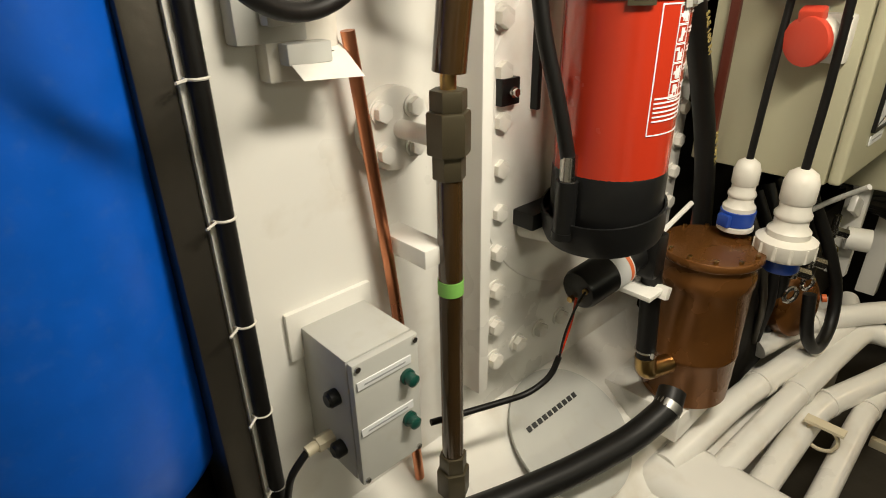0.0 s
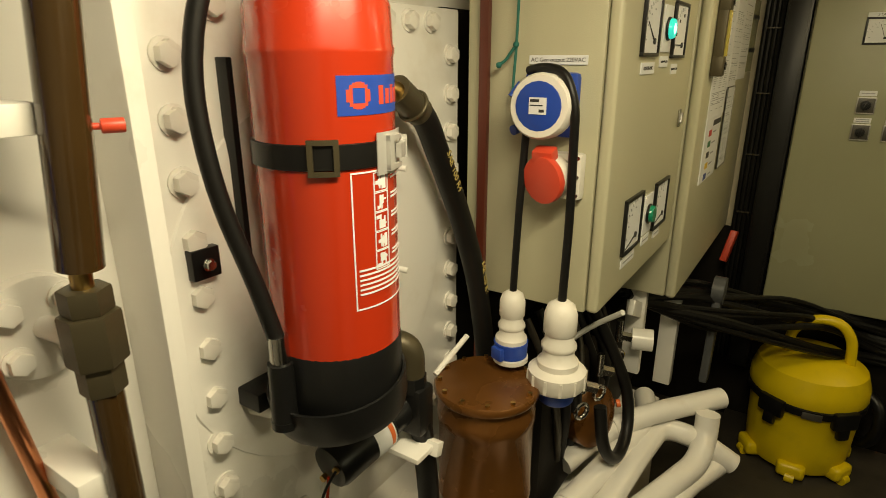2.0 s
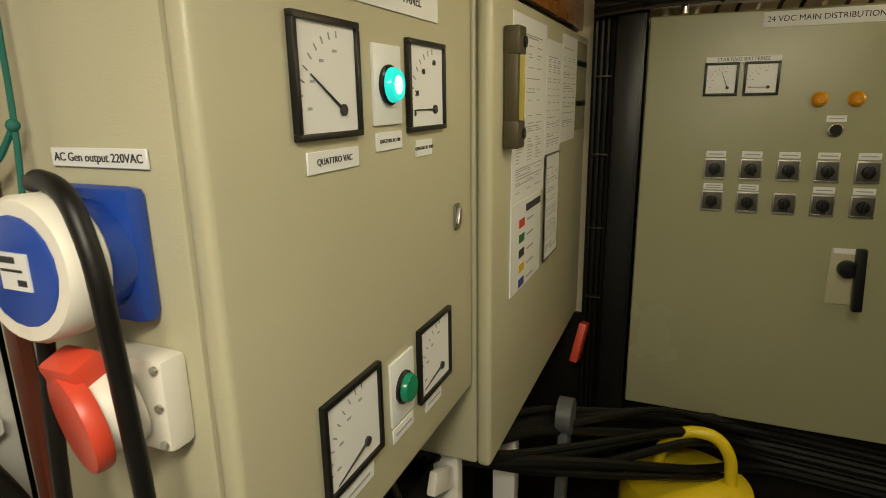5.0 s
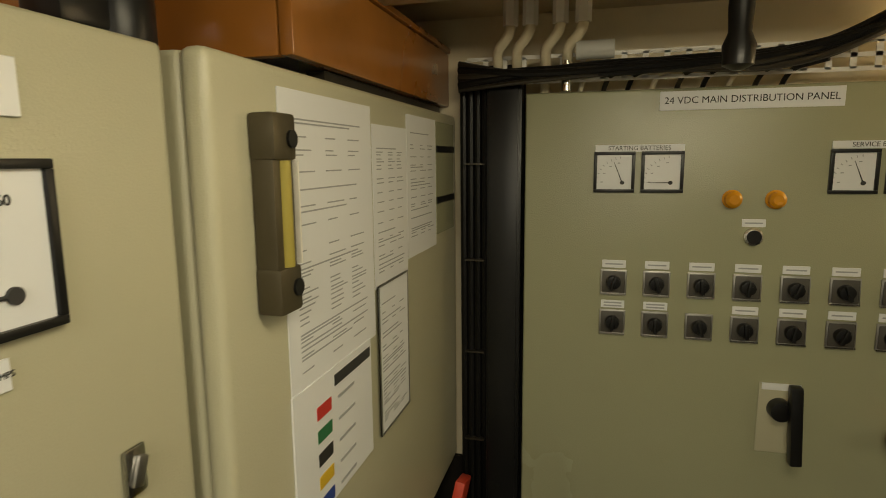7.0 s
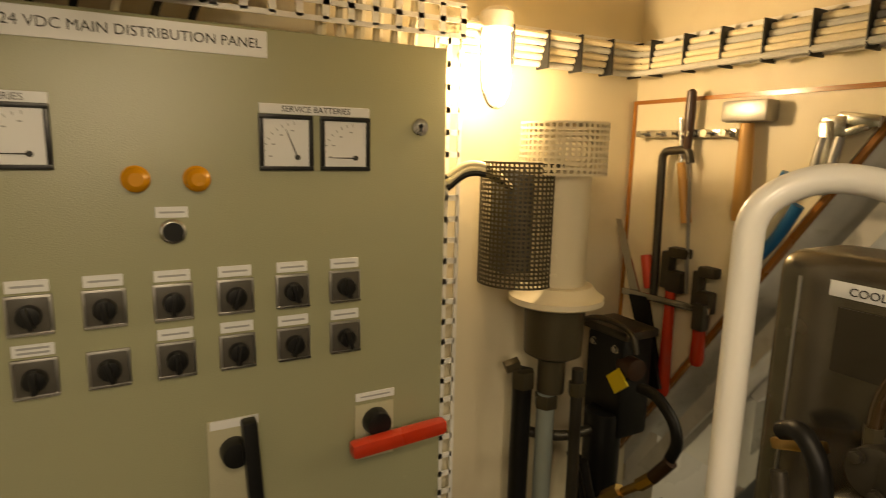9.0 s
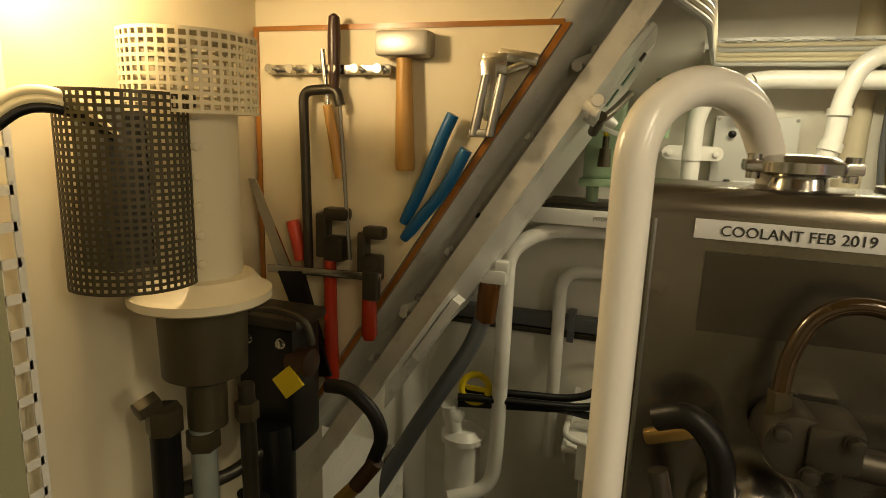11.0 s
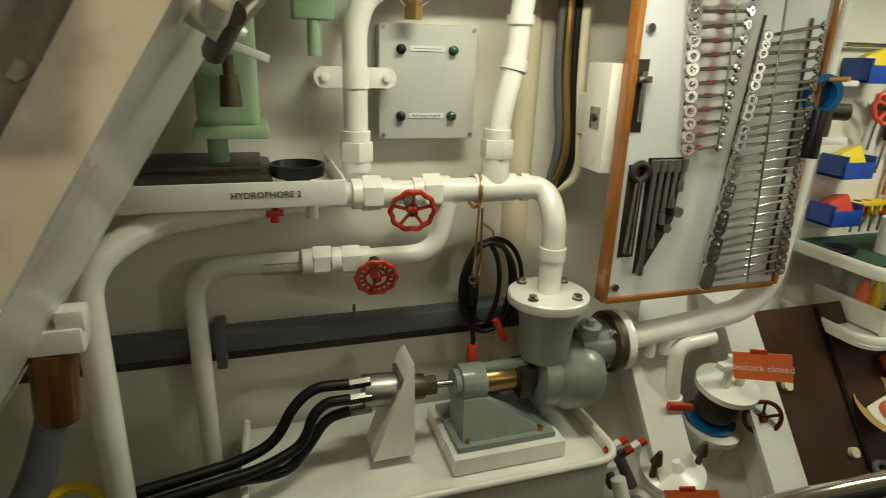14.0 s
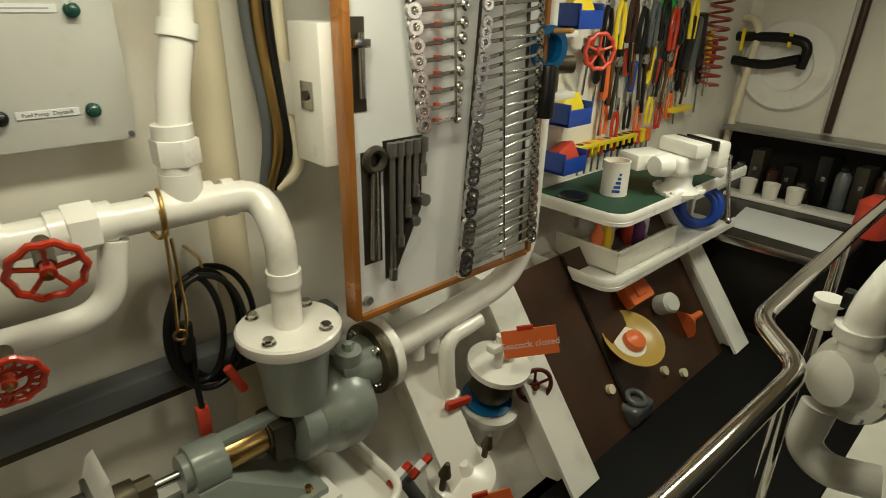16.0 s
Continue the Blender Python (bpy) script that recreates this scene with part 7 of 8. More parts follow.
for pts in (
        [(2.16, -2.345, 0.900), (2.24, -2.345, 0.905), (2.29, -2.33, 0.870), (2.33, -2.31, 0.800), (2.41, -2.29, 0.778), (2.75, -2.20, 0.790)],
        [(2.16, -2.330, 0.870), (2.215, -2.33, 0.870), (2.245, -2.32, 0.850), (2.27, -2.305, 0.785), (2.36, -2.275, 0.762), (2.75, -2.17, 0.775)],
        [(2.16, -2.335, 0.835), (2.215, -2.335, 0.825), (2.26, -2.31, 0.775), (2.30, -2.295, 0.735), (2.345, -2.285, 0.733), (2.42, -2.265, 0.752), (2.75, -2.18, 0.748)]):
    solo("hydraulic_hose", tube(pts, 0.0125, 0.045, 12), BLACK, "black hydraulic hose to the pump motor", "hose", "pump motor hoses")
pn = thing("drip_pan", (1.95, -2.34, 0.60), "white painted steel drip pan under the pump", "drip pan")
part("base", box(1.52, -2.56, 0.652, 2.41, -2.17, 0.672, 0.008), WHITE, pn)
part("rim", tube([(2.40, -2.55, 0.70), (2.405, -2.165, 0.70), (1.515, -2.165, 0.70), (1.515, -2.55, 0.70)], 0.010, 0.07, 10), WHITE, pn)
part("skirt", join(box(1.56, -2.168, 0.58, 2.36, -2.158, 0.70), box(2.400, -2.53, 0.58, 2.410, -2.23, 0.70), box(1.510, -2.53, 0.58, 1.520, -2.23, 0.70)), WHITE, pn)
solo("pan_support", box(1.58, -2.53, 0.0, 2.35, -2.20, 0.64, 0.01), WHITE, "white painted foundation under the drip pan", "foundation", kind="structure")
op = thing("outlet_pipe", (1.2, -2.36, 0.88), "white outlet pipe bending up behind the wrench board", "pipe", "white water pipes")
part("pipe", tube([(1.43, -2.36, 0.915), (1.20, -2.36, 0.935), (1.02, -2.355, 0.965), (0.950, -2.352, 1.05), (0.942, -2.350, 1.438)], 0.034, 0.09, 22), WHITE, op)
part("upper_pipe", rod((0.942, -2.352, 1.60), (0.942, -2.352, 1.98), 0.034, seg=22), WHITE, op)
parts("stub", (rod((1.33, -2.35, 0.86), (1.33, -2.35, 0.91), 0.016), rod((1.28, -2.35, 0.86), (1.28, -2.35, 0.91), 0.016)), WHITE, op)
parts("collar", (box(0.835, -2.40, 1.438, 0.975, -2.315, 1.456, 0.004), box(0.845, -2.40, 1.585, 0.975, -2.315, 1.600, 0.004)), WHITE, op)
part("valve_body", join(rod((0.90, -2.36, 1.456), (0.90, -2.36, 1.585), 0.030), rod((0.90, -2.36, 1.52), (0.84, -2.33, 1.52), 0.022)), OLIVE, op, "brown bronze valve body")
solo("column", lathe((1.66, -2.60, 0.70), (0, 0, 1), [(0.045, 0), (0.045, 1.36)], 24), CREAM, "rounded cream hull frame", "column", kind="structure")
for k in range(4):
    solo("conduit", tube([(1.60 - 0.022 * k, -2.53, 1.99), (1.60 - 0.022 * k, -2.52, 1.60), (1.585 - 0.02 * k, -2.50, 1.42 - 0.03 * k), (1.60 - 0.01 * k, -2.52, 1.30)], 0.010 + 0.003 * (k % 2), 0.06, 10), (RAILGREY, BRASS, BLACK, CREAM)[k], "cable conduit beside the white box", "conduit", "wall conduits")

# ---- wrench board ----
wb = thing("wrench_board", (1.26, -2.33, 1.055), "white tool board with an orange wooden frame", "tool board")
part("face", box(0.985, -2.335, 1.062, 1.518, -2.318, 2.0), PAPER, wb)
part("side_edge", box(1.516, -2.345, 1.055, 1.532, -2.308, 2.0, 0.003), WOOD, wb, "orange wooden edge")
part("side_edge", box(0.972, -2.345, 1.055, 0.987, -2.308, 2.0, 0.003), WOOD, wb, "orange wooden edge")
part("bottom_edge", box(0.987, -2.345, 1.050, 1.516, -2.308, 1.064, 0.003), WOOD, wb, "orange wooden edge")
for x, z in ((1.497, 1.092), (1.495, 1.70)):
    part("screw", rod((x, -2.318, z), (x, -2.308, z), 0.010, seg=8), STEEL, wb)
# Straight dark strips added behind the wrench heads to darken their columns.
for xa, xb, za, zb, wd in ((1.236, 1.188, 1.085, 1.74, 0.008), (1.012, 1.046, 1.085, 1.74, 0.010), (1.358, 1.412, 1.425, 1.88, 0.008)):
    part("outline", slab([(xa + wd / 2, -2.3165, za), (xa - wd / 2, -2.3165, za), (xb - wd / 2, -2.3165, zb), (xb + wd / 2, -2.3165, zb)], (0, 1, 0), 0.002), DARKSTEEL, wb, "dark strip added behind the column of wrench heads")
hr = thing("wrench_rod", (1.1, -2.29, 1.08), "thin steel rods holding the wrench racks", "rod")
part("rod", rod((1.105, -2.288, 1.075), (1.165, -2.290, 1.80), 0.003, seg=8), STEEL, hr)
part("rod", rod((1.283, -2.288, 1.44), (1.300, -2.290, 1.85), 0.003, seg=8), STEEL, hr)


def wrench(x0, x1, z, tilt, r0, r1):
    """A double-ended wrench from x0 to x1."""
    y = -2.296
    mid = (x0 + x1) / 2
    bm = join(box(x1 + r1, y - 0.0025, z - 0.0040, x0 - r0, y + 0.0025, z + 0.0040, 0.0012, 1), ring((x0 - r0, y, z), (0.25, 1, 0.1), r0 * 0.78, r0 * 0.50, 14, 6), ring((x1 + r1, y, z), (-0.25, 1, 0.1), r1 * 0.76, r1 * 0.52, 12, 6))
    return turned(bm, (mid, y, z), 0, tilt, 0)


for k in range(27):
    z = 1.098 + 0.0235 * k
    grow = 1 - k / 34
    x1 = 0.975 + 0.045 * (k / 27)
    x0 = 1.255 - 0.055 * (k / 27)
    solo("wrench", wrench(x0, x1, z, 4 + 3 * (k % 3), 0.008 + 0.010 * grow, 0.007 + 0.008 * grow), TOOLSTEEL, "chrome combination wrench on its rack", "wrench", "wrenches on the board")
for k in range(15):
    z = 1.440 + 0.030 * k
    solo("wrench", wrench(1.375 + 0.004 * k, 1.262 - 0.002 * k, z, 3 + 2 * (k % 2), 0.014, 0.010), TOOLSTEEL, "short chrome wrench with a red band", "wrench", "wrenches on the board")
    solo("wrench_band", box(1.316, -2.3085, z - 0.006, 1.328, -2.297, z + 0.006), REDP, "red band on a short wrench", "tool band", "wrench bands")
aw = thing("adjustable_wrench", (1.475, -2.31, 1.17), "adjustable wrench in a dark outline", "wrench")
part("outline", join(box(1.455, -2.319, 1.17, 1.500, -2.3165, 1.40, 0.001)), DARKSTEEL, aw, "dark tool outline")
part("head", join(ring((1.475, -2.306, 1.385), (0, 1, 0), 0.020, 0.008, 20, 8)), DARKSTEEL, aw)
part("handle", rod((1.477, -2.306, 1.365), (1.482, -2.306, 1.185), 0.008, 0.011), STEEL, aw)
rt = thing("ratchet", (1.50, -2.31, 1.48), "ratchet handle hung on the board", "ratchet")
part("outline", box(1.482, -2.319, 1.475, 1.512, -2.3165, 1.635, 0.001), DARKSTEEL, rt)
part("handle", join(rod((1.497, -2.308, 1.50), (1.497, -2.308, 1.61), 0.007), box(1.480, -2.314, 1.585, 1.514, -2.300, 1.60, 0.003)), STEEL, rt)
st = thing("socket_bars", (1.39, -2.31, 1.13), "row of socket extension bars on a dark outline", "socket bars")
part("outline", slab([(1.448, -2.319, 1.415), (1.348, -2.319, 1.415), (1.352, -2.319, 1.26), (1.425, -2.319, 1.125), (1.448, -2.319, 1.125)], (0, 1, 0), 0.003), DARKSTEEL, st)
for k, (ln) in enumerate((0.27, 0.20, 0.14, 0.10, 0.06)):
    x = 1.436 - 0.020 * k
    part("bar", join(rod((x, -2.304, 1.412), (x, -2.304, 1.385), 0.010, seg=12), rod((x, -2.304, 1.40), (x + 0.002, -2.304, 1.412 - ln), 0.006), rod((x + 0.002, -2.304, 1.42 - ln), (x + 0.002, -2.304, 1.395 - ln), 0.009, seg=12)), DULLSTEEL, st)
parts("socket", (rod((1.36, -2.318, 1.285), (1.36, -2.29, 1.285), 0.013), rod((1.385, -2.318, 1.245), (1.385, -2.29, 1.245), 0.011)), DULLSTEEL, st)
wx = thing("white_switch_box", (1.57, -2.42, 1.36), "white sheet metal box with a square lock", "switch box")
part("body", box(1.490, -2.45, 1.375, 1.556, -2.348, 1.625, 0.004), WHITE, wx)
part("mount", box(1.50, -2.66, 1.45, 1.54, -2.45, 1.55, 0.003), WHITE, wx)
part("lock_plate", box(1.556, -2.415, 1.475, 1.559, -2.375, 1.525, 0.001), STEEL, wx)
part("lock", rod((1.558, -2.395, 1.50), (1.563, -2.395, 1.50), 0.009), DARKSTEEL, wx)
tp = thing("tape_roll", (0.97, -2.30, 1.52), "roll of bright blue tape hanging on a peg", "tape roll")
part("roll", lathe((0.972, -2.318, 1.565), (0.25, 1, 0), [(0.032, 0), (0.050, 0.001), (0.051, 0.010), (0.050, 0.022), (0.033, 0.023), (0.032, 0.0)], 40), BLUEGRIP, tp)
part("peg", rod((0.972, -2.34, 1.60), (0.965, -2.25, 1.605), 0.006), HICKORY, tp)
solo("hanging_torch", join(rod((0.985, -2.29, 1.53), (0.99, -2.29, 1.41), 0.018, 0.022, bevel=0.004)), BLACKP, "black torch hanging beside the tape", "torch")

# ---- sea chest bay ----
def hull_frame(x, label):
    t = thing("hull_frame", (x, -2.3, 0.3), label, "hull frame", "hull frames", kind="structure")
    part("web", slab([(x + 0.012, -2.62, 0.92), (x + 0.012, -2.44, 0.90), (x + 0.012, -2.06, 0.40), (x + 0.012, -2.20, 0.36)], (-1, 0, 0), 0.024), WHITE, t)
    part("flange", slab([(x + 0.06, -2.44, 0.90), (x - 0.06, -2.44, 0.90), (x - 0.06, -2.06, 0.40), (x + 0.06, -2.06, 0.40)], (0, 0.8, 0.6), 0.012), WHITE, t)


for x in (1.31, 0.96, -0.12):
    hull_frame(x, "white painted sloping hull frame")
solo("hull_plate", slab([(1.60, -2.66, 0.95), (-1.0, -2.66, 0.95), (-1.0, -2.20, 0.33), (1.60, -2.20, 0.33)], (0, -0.8, -0.6), 0.04), WHITE, "white painted sloping hull plating", "hull", kind="structure")
ch = thing("sea_strainer", (1.30, -2.25, 0.40), "white sea water strainer with a round clamped lid", "strainer")
part("body", lathe((1.29, -2.26, 0.40), (0.08, 0.25, 1), [(0.06, 0), (0.068, 0.02), (0.068, 0.14), (0.085, 0.15), (0.085, 0.17)], 32), WHITE, ch)
part("lid", lathe((1.304, -2.217, 0.572), (0.08, 0.25, 1), [(0.088, 0), (0.088, 0.012), (0.07, 0.020), (0.03, 0.026), (0.012, 0.045)], 32), WHITE, ch)
parts("inlet_flange", (rod((1.36, -2.22, 0.46), (1.385, -2.20, 0.455), 0.065, seg=32), rod((1.39, -2.197, 0.454), (1.415, -2.177, 0.449), 0.065, seg=32)), WHITE, ch)
for dx in (-0.07, 0.075):
    part("wing_nut", join(rod((1.304 + dx, -2.205, 0.58), (1.304 + dx, -2.195, 0.65), 0.008), rod((1.304 + dx, -2.197, 0.63), (1.304 + dx, -2.188, 0.67), 0.016, 0.006)), OLIVE, ch)
part("elbow", tube([(1.41, -2.18, 0.45), (1.45, -2.16, 0.45), (1.475, -2.17, 0.52), (1.49, -2.20, 0.60)], 0.020, 0.03, 14), WHITE, ch)
for x, z in ((1.515, 0.66), (1.455, 0.645)):
    lv = thing("lever_valve", (x, -2.25, z - 0.05), "small valve with a red lever", "valve", "red lever valves")
    part("body", join(rod((x + 0.01, -2.26, z), (x - 0.03, -2.22, z - 0.10), 0.016), rod((x, -2.24, z - 0.01), (x, -2.225, z + 0.02), 0.010)), RAILGREY, lv)
    part("lever", turned(box(x - 0.055, -2.226, z + 0.018, x + 0.012, -2.208, z + 0.032, 0.004), (x, -2.22, z + 0.02), 0, 25), RED, lv, "red lever")
    part("label_wrap", turned(box(x - 0.034, -2.2265, z + 0.0175, x - 0.012, -2.2075, z + 0.0325), (x, -2.22, z + 0.02), 0, 25), PAPER, lv)
p = thing("branch_pipe", (1.26, -2.33, 0.45), "white branch pipe with a red lever cock", "pipe", "white water pipes")
part("pipe", tube([(1.13, -2.34, 0.895), (1.255, -2.33, 0.89), (1.265, -2.315, 0.78), (1.23, -2.29, 0.50)], 0.021, 0.04, 16), WHITE, p)
parts("collar", (rod((1.252, -2.307, 0.66), (1.249, -2.305, 0.63), 0.027), rod((1.258, -2.31, 0.74), (1.255, -2.308, 0.71), 0.026)), WHITE, p)
part("lever", turned(box(1.215, -2.288, 0.715, 1.30, -2.272, 0.735, 0.004), (1.25, -2.28, 0.72), 0, -12), RED, p, "red lever")
gv = thing("sea_cock", (1.07, -2.32, 0.55), "dark gate valve on a white flange", "valve")
part("bonnet", lathe((1.08, -2.33, 0.70), (0, 0.2, 1), [(0.05, 0), (0.062, 0.02), (0.058, 0.07), (0.045, 0.10)], 28), DARKSTEEL, gv)
part("blue_gasket", lathe((1.08, -2.34, 0.675), (0, 0.2, 1), [(0.070, 0), (0.073, 0.002), (0.073, 0.007), (0.065, 0.009)], 32), BLUEGRIP, gv)
part("lower_flange", lathe((1.08, -2.35, 0.55), (0, 0.2, 1), [(0.06, 0), (0.06, 0.09), (0.085, 0.10), (0.085, 0.12)], 32), WHITE, gv)
part("upper_flange", lathe((1.08, -2.305, 0.80), (0, 0.2, 1), [(0.085, 0), (0.088, 0.003), (0.088, 0.020), (0.06, 0.022)], 36), WHITE, gv)
part("yoke", join(rod((1.05, -2.29, 0.82), (1.05, -2.285, 0.90), 0.012), rod((1.10, -2.29, 0.82), (1.10, -2.285, 0.92), 0.012), box(1.03, -2.30, 0.88, 1.14, -2.27, 0.90, 0.004)), WHITE, gv)
gv.location.z -= 0.06
hand_wheel("gate_wheel", (0.985, -2.245, 0.665), (0.5, 1, 0.1), 0.050, material("dark_red_iron", (0.11, 0.012, 0.010), 0.45), "dark red iron valve wheel", False)


def sign(at, right, up, w, h, text, label):
    t = thing("warning_sign", at, label, "sign", "red valve signs")
    m = on(at, right, up)
    part("plate", placed(box(-w / 2, -h / 2, -0.002, w / 2, h / 2, 0.002), m), ORANGE, t)
    part("lettering", letters(text, h * 0.33, m @ Vector((0, -h * 0.06, 0.0024)), right, up), PAPER, t, "white lettering")
    part("hanger", placed(join(box(-w * 0.2, h * 0.46, -0.006, w * 0.1, h * 0.62, 0.004, 0.002)), m), RED, t)
    return t


sign((1.080, -2.205, 0.868), (-0.62, 0.70, 0.22), (0.02, -0.28, 0.95), 0.140, 0.074, "Seacock closed", "red plastic sign reading seacock closed in white")
sign((1.335, -2.095, 0.575), (-0.66, 0.60, 0.36), (0.10, -0.42, 0.90), 0.130, 0.068, "Seacock closed", "red plastic sign reading seacock closed in white")
solo("small_pipe", rod((1.58, -2.50, 0.82), (1.08, -2.52, 0.84), 0.012), WHITE, "thin white pipe along the hull", "pipe", "thin hull pipes")
solo("small_pipe", rod((1.58, -2.52, 0.79), (1.08, -2.54, 0.79), 0.008), WHITE, "thin white pipe along the hull", "pipe", "thin hull pipes")
bb = thing("brown_locker", (0.40, -2.30, 0.40), "dark brown wooden board lining the sloping hull bay", "locker")
part("front", slab([(0.89, -2.46, 0.89), (-0.05, -2.46, 0.89), (-0.05, -2.10, 0.40), (0.89, -2.10, 0.40)], (0, -0.8, -0.6), 0.03), BROWNBOX, bb)
part("seam", slab([(0.62, -2.455, 0.885), (0.605, -2.455, 0.885), (0.605, -2.095, 0.40), (0.62, -2.095, 0.40)], (0, 0.8, 0.6), 0.004), DARK, bb)
for x, z in ((0.83, 0.70), (0.66, 0.52), (0.36, 0.47), (0.26, 0.43)):
    y = -2.46 + (0.89 - z) * 0.735
    part("knob", rod((x, y, z), (x, y + 0.012, z + 0.009), 0.016), CREAM, bb, "cream round plug")
SL = (0.12, 0.42, 0.90)
bw = thing("bowl", (0.485, -2.245, 0.55), "yellowed plastic bowl holding an orange part", "bowl")
part("shell", lathe((0.485, -2.235, 0.595), SL, [(0.05, 0), (0.075, 0.012), (0.108, 0.040), (0.113, 0.042), (0.105, 0.036), (0.07, 0.015), (0.001, 0.012)], 40), material("yellowed_plastic", (0.46, 0.31, 0.07), 0.35), bw)
part("inside", lathe((0.4866, -2.2300, 0.6062), SL, [(0.06, 0), (0.06, 0.003), (0.001, 0.004)], 32), WHITEP, bw)
part("orange_part", lathe((0.478, -2.220, 0.609), SL, [(0.040, 0), (0.036, 0.02), (0.012, 0.034)], 20), ORANGE, bw)
solo("red_lid_box", turned(join(box(0.28, -2.36, 0.70, 0.42, -2.28, 0.745, 0.010), box(0.32, -2.34, 0.745, 0.38, -2.30, 0.752, 0.004)), (0.35, -2.32, 0.70), -40), ORANGE, "orange-red lidded box under the bench", "box")
fn = thing("funnel", (0.05, -2.25, 0.40), "orange plastic funnel lying on its side", "funnel")
part("cone", lathe((0.02, -2.19, 0.56), (0.9, -0.1, -0.10), [(0.012, 0), (0.014, 0.05), (0.05, 0.11), (0.055, 0.115)], 24), ORANGE, fn)
solo("jar", join(lathe((0.24, -2.26, 0.645), (0.2, 0.8, 0.6), [(0.035, 0), (0.038, 0.01), (0.038, 0.06), (0.03, 0.07)], 24)), GREYPLASTIC, "clear grey plastic jar", "jar")
solo("grey_casting", join(box(0.52, -2.17, 0.40, 0.64, -2.09, 0.47, 0.02, 3), ring((0.58, -2.13, 0.48), (0, 0.3, 1), 0.030, 0.010)), RAILGREY, "grey metal casting on the floor", "casting")
solo("walkway_mat", box(-1.0, -2.13, 0.0, 1.62, -1.60, 0.40, 0.006), FLOORM, "black rubber covered platform beside the engine", "platform", kind="structure")
solo("engine_bed", box(-0.60, -1.575, 0.0, 1.62, -1.43, 0.58, 0.006), WALLW, "cream painted engine bed beside the walkway", "engine bed", kind="structure")
solo("rail_skirt", box(0.98, -1.60, 0.0, 1.62, -1.58, 0.62, 0.003), WALLW, "cream engine side screen below the rail", "screen", kind="structure")

# ---- workbench ----
sh = thing("workbench", (0.15, -2.42, 0.82), "white two-tier workbench shelf with green mat", "workbench")


def tier(z, name):
    base = box(-0.32, -2.655, z - 0.012, 0.612, -2.255, z, 0.0)
    vert = [e for e in base.edges if abs(e.verts[0].co.z - e.verts[1].co.z) > 0.005 and e.verts[0].co.x > 0.5 and e.verts[0].co.y > -2.4]
    bmesh.ops.bevel(base, geom=vert, offset=0.06, segments=6, profile=0.5, affect="EDGES")
    part(name, base, WHITE, sh)
    rim = tube([(0.606, -2.655, z + 0.008), (0.606, -2.261, z + 0.008), (-0.32, -2.261, z + 0.008)], 0.006, 0.07, 8)
    for v in rim.verts:
        v.co.z = z + 0.006 + (v.co.z - z - 0.008) * 3.6
    part("rim", rim, WHITE, sh, "raised white rim")


tier(1.05, "top_tier")
tier(0.83, "lower_tier")
part("mat", box(-0.30, -2.64, 1.0502, 0.535, -2.275, 1.054, 0.002), GREENMAT, sh, "dark green bench mat")
parts("support", (box(0.58, -2.655, 0.82, 0.60, -2.60, 1.05, 0.002), box(-0.25, -2.655, 0.60, -0.22, -2.40, 1.04, 0.002), box(0.30, -2.655, 0.70, 0.33, -2.60, 1.04, 0.002)), WHITE, sh)
tn = thing("paint_tin", (0.36, -2.44, 1.054), "white labelled paint tin with an open lid", "tin")
part("can", lathe((0.36, -2.44, 1.054), (0, 0, 1), [(0.036, 0), (0.038, 0.003), (0.037, 0.006), (0.037, 0.092), (0.038, 0.098), (0.033, 0.098), (0.032, 0.085), (0.0, 0.084)], 32), WHITEP, tn)
part("inside", rod((0.36, -2.44, 1.1385), (0.36, -2.44, 1.1390), 0.031, seg=28), BRASS, tn, "bright inner lid")
part("label_print", join(*[placed(box(0.0372, -0.012 + 0.004 * k, 0.015 + 0.012 * k, 0.0380, 0.010, 0.022 + 0.012 * k), Matrix.Translation((0.36, -2.44, 1.054)) @ pose(0, 0, 0, 0, 0, 40)) for k in range(5)]), BLUEP, tn)
for ob, f in ((tn, 1.22),):
    ob.scale = (f, f, f)
solo("dish", lathe((0.51, -2.50, 1.054), (0, 0, 1), [(0.03, 0), (0.05, 0.008), (0.052, 0.014), (0.048, 0.014), (0.03, 0.004)], 30), BLACKP, "black shallow dish on the mat", "dish")
vs = thing("bench_vise", (0.20, -2.34, 1.054), "white painted bench vise with steel jaws", "vise")
part("base", lathe((0.20, -2.35, 1.054), (0, 0, 1), [(0.058, 0), (0.060, 0.010), (0.046, 0.016), (0.036, 0.030), (0.036, 0.060), (0.042, 0.072)], 30), WHITE, vs)
for a in (0.6, 2.7, 4.8):
    part("base_lug", join(rod((0.20 + 0.062 * math.cos(a), -2.35 + 0.062 * math.sin(a), 1.054), (0.20 + 0.062 * math.cos(a), -2.35 + 0.062 * math.sin(a), 1.066), 0.018, bevel=0.003), rod((0.20 + 0.064 * math.cos(a), -2.35 + 0.064 * math.sin(a), 1.066), (0.20 + 0.064 * math.cos(a), -2.35 + 0.064 * math.sin(a), 1.073), 0.008, seg=6)), WHITE, vs)
part("body", join(box(0.145, -2.395, 1.112, 0.255, -2.305, 1.165, 0.016, 3), rod((0.25, -2.35, 1.14), (0.30, -2.35, 1.14), 0.034, 0.028, bevel=0.006), box(0.17, -2.42, 1.165, 0.225, -2.285, 1.205, 0.008), box(0.21, -2.46, 1.12, 0.33, -2.38, 1.165, 0.008)), WHITE, vs)
part("front_jaw", join(box(0.095, -2.40, 1.13, 0.14, -2.285, 1.205, 0.012), rod((0.10, -2.34, 1.12), (0.06, -2.33, 1.11), 0.022)), WHITE, vs)
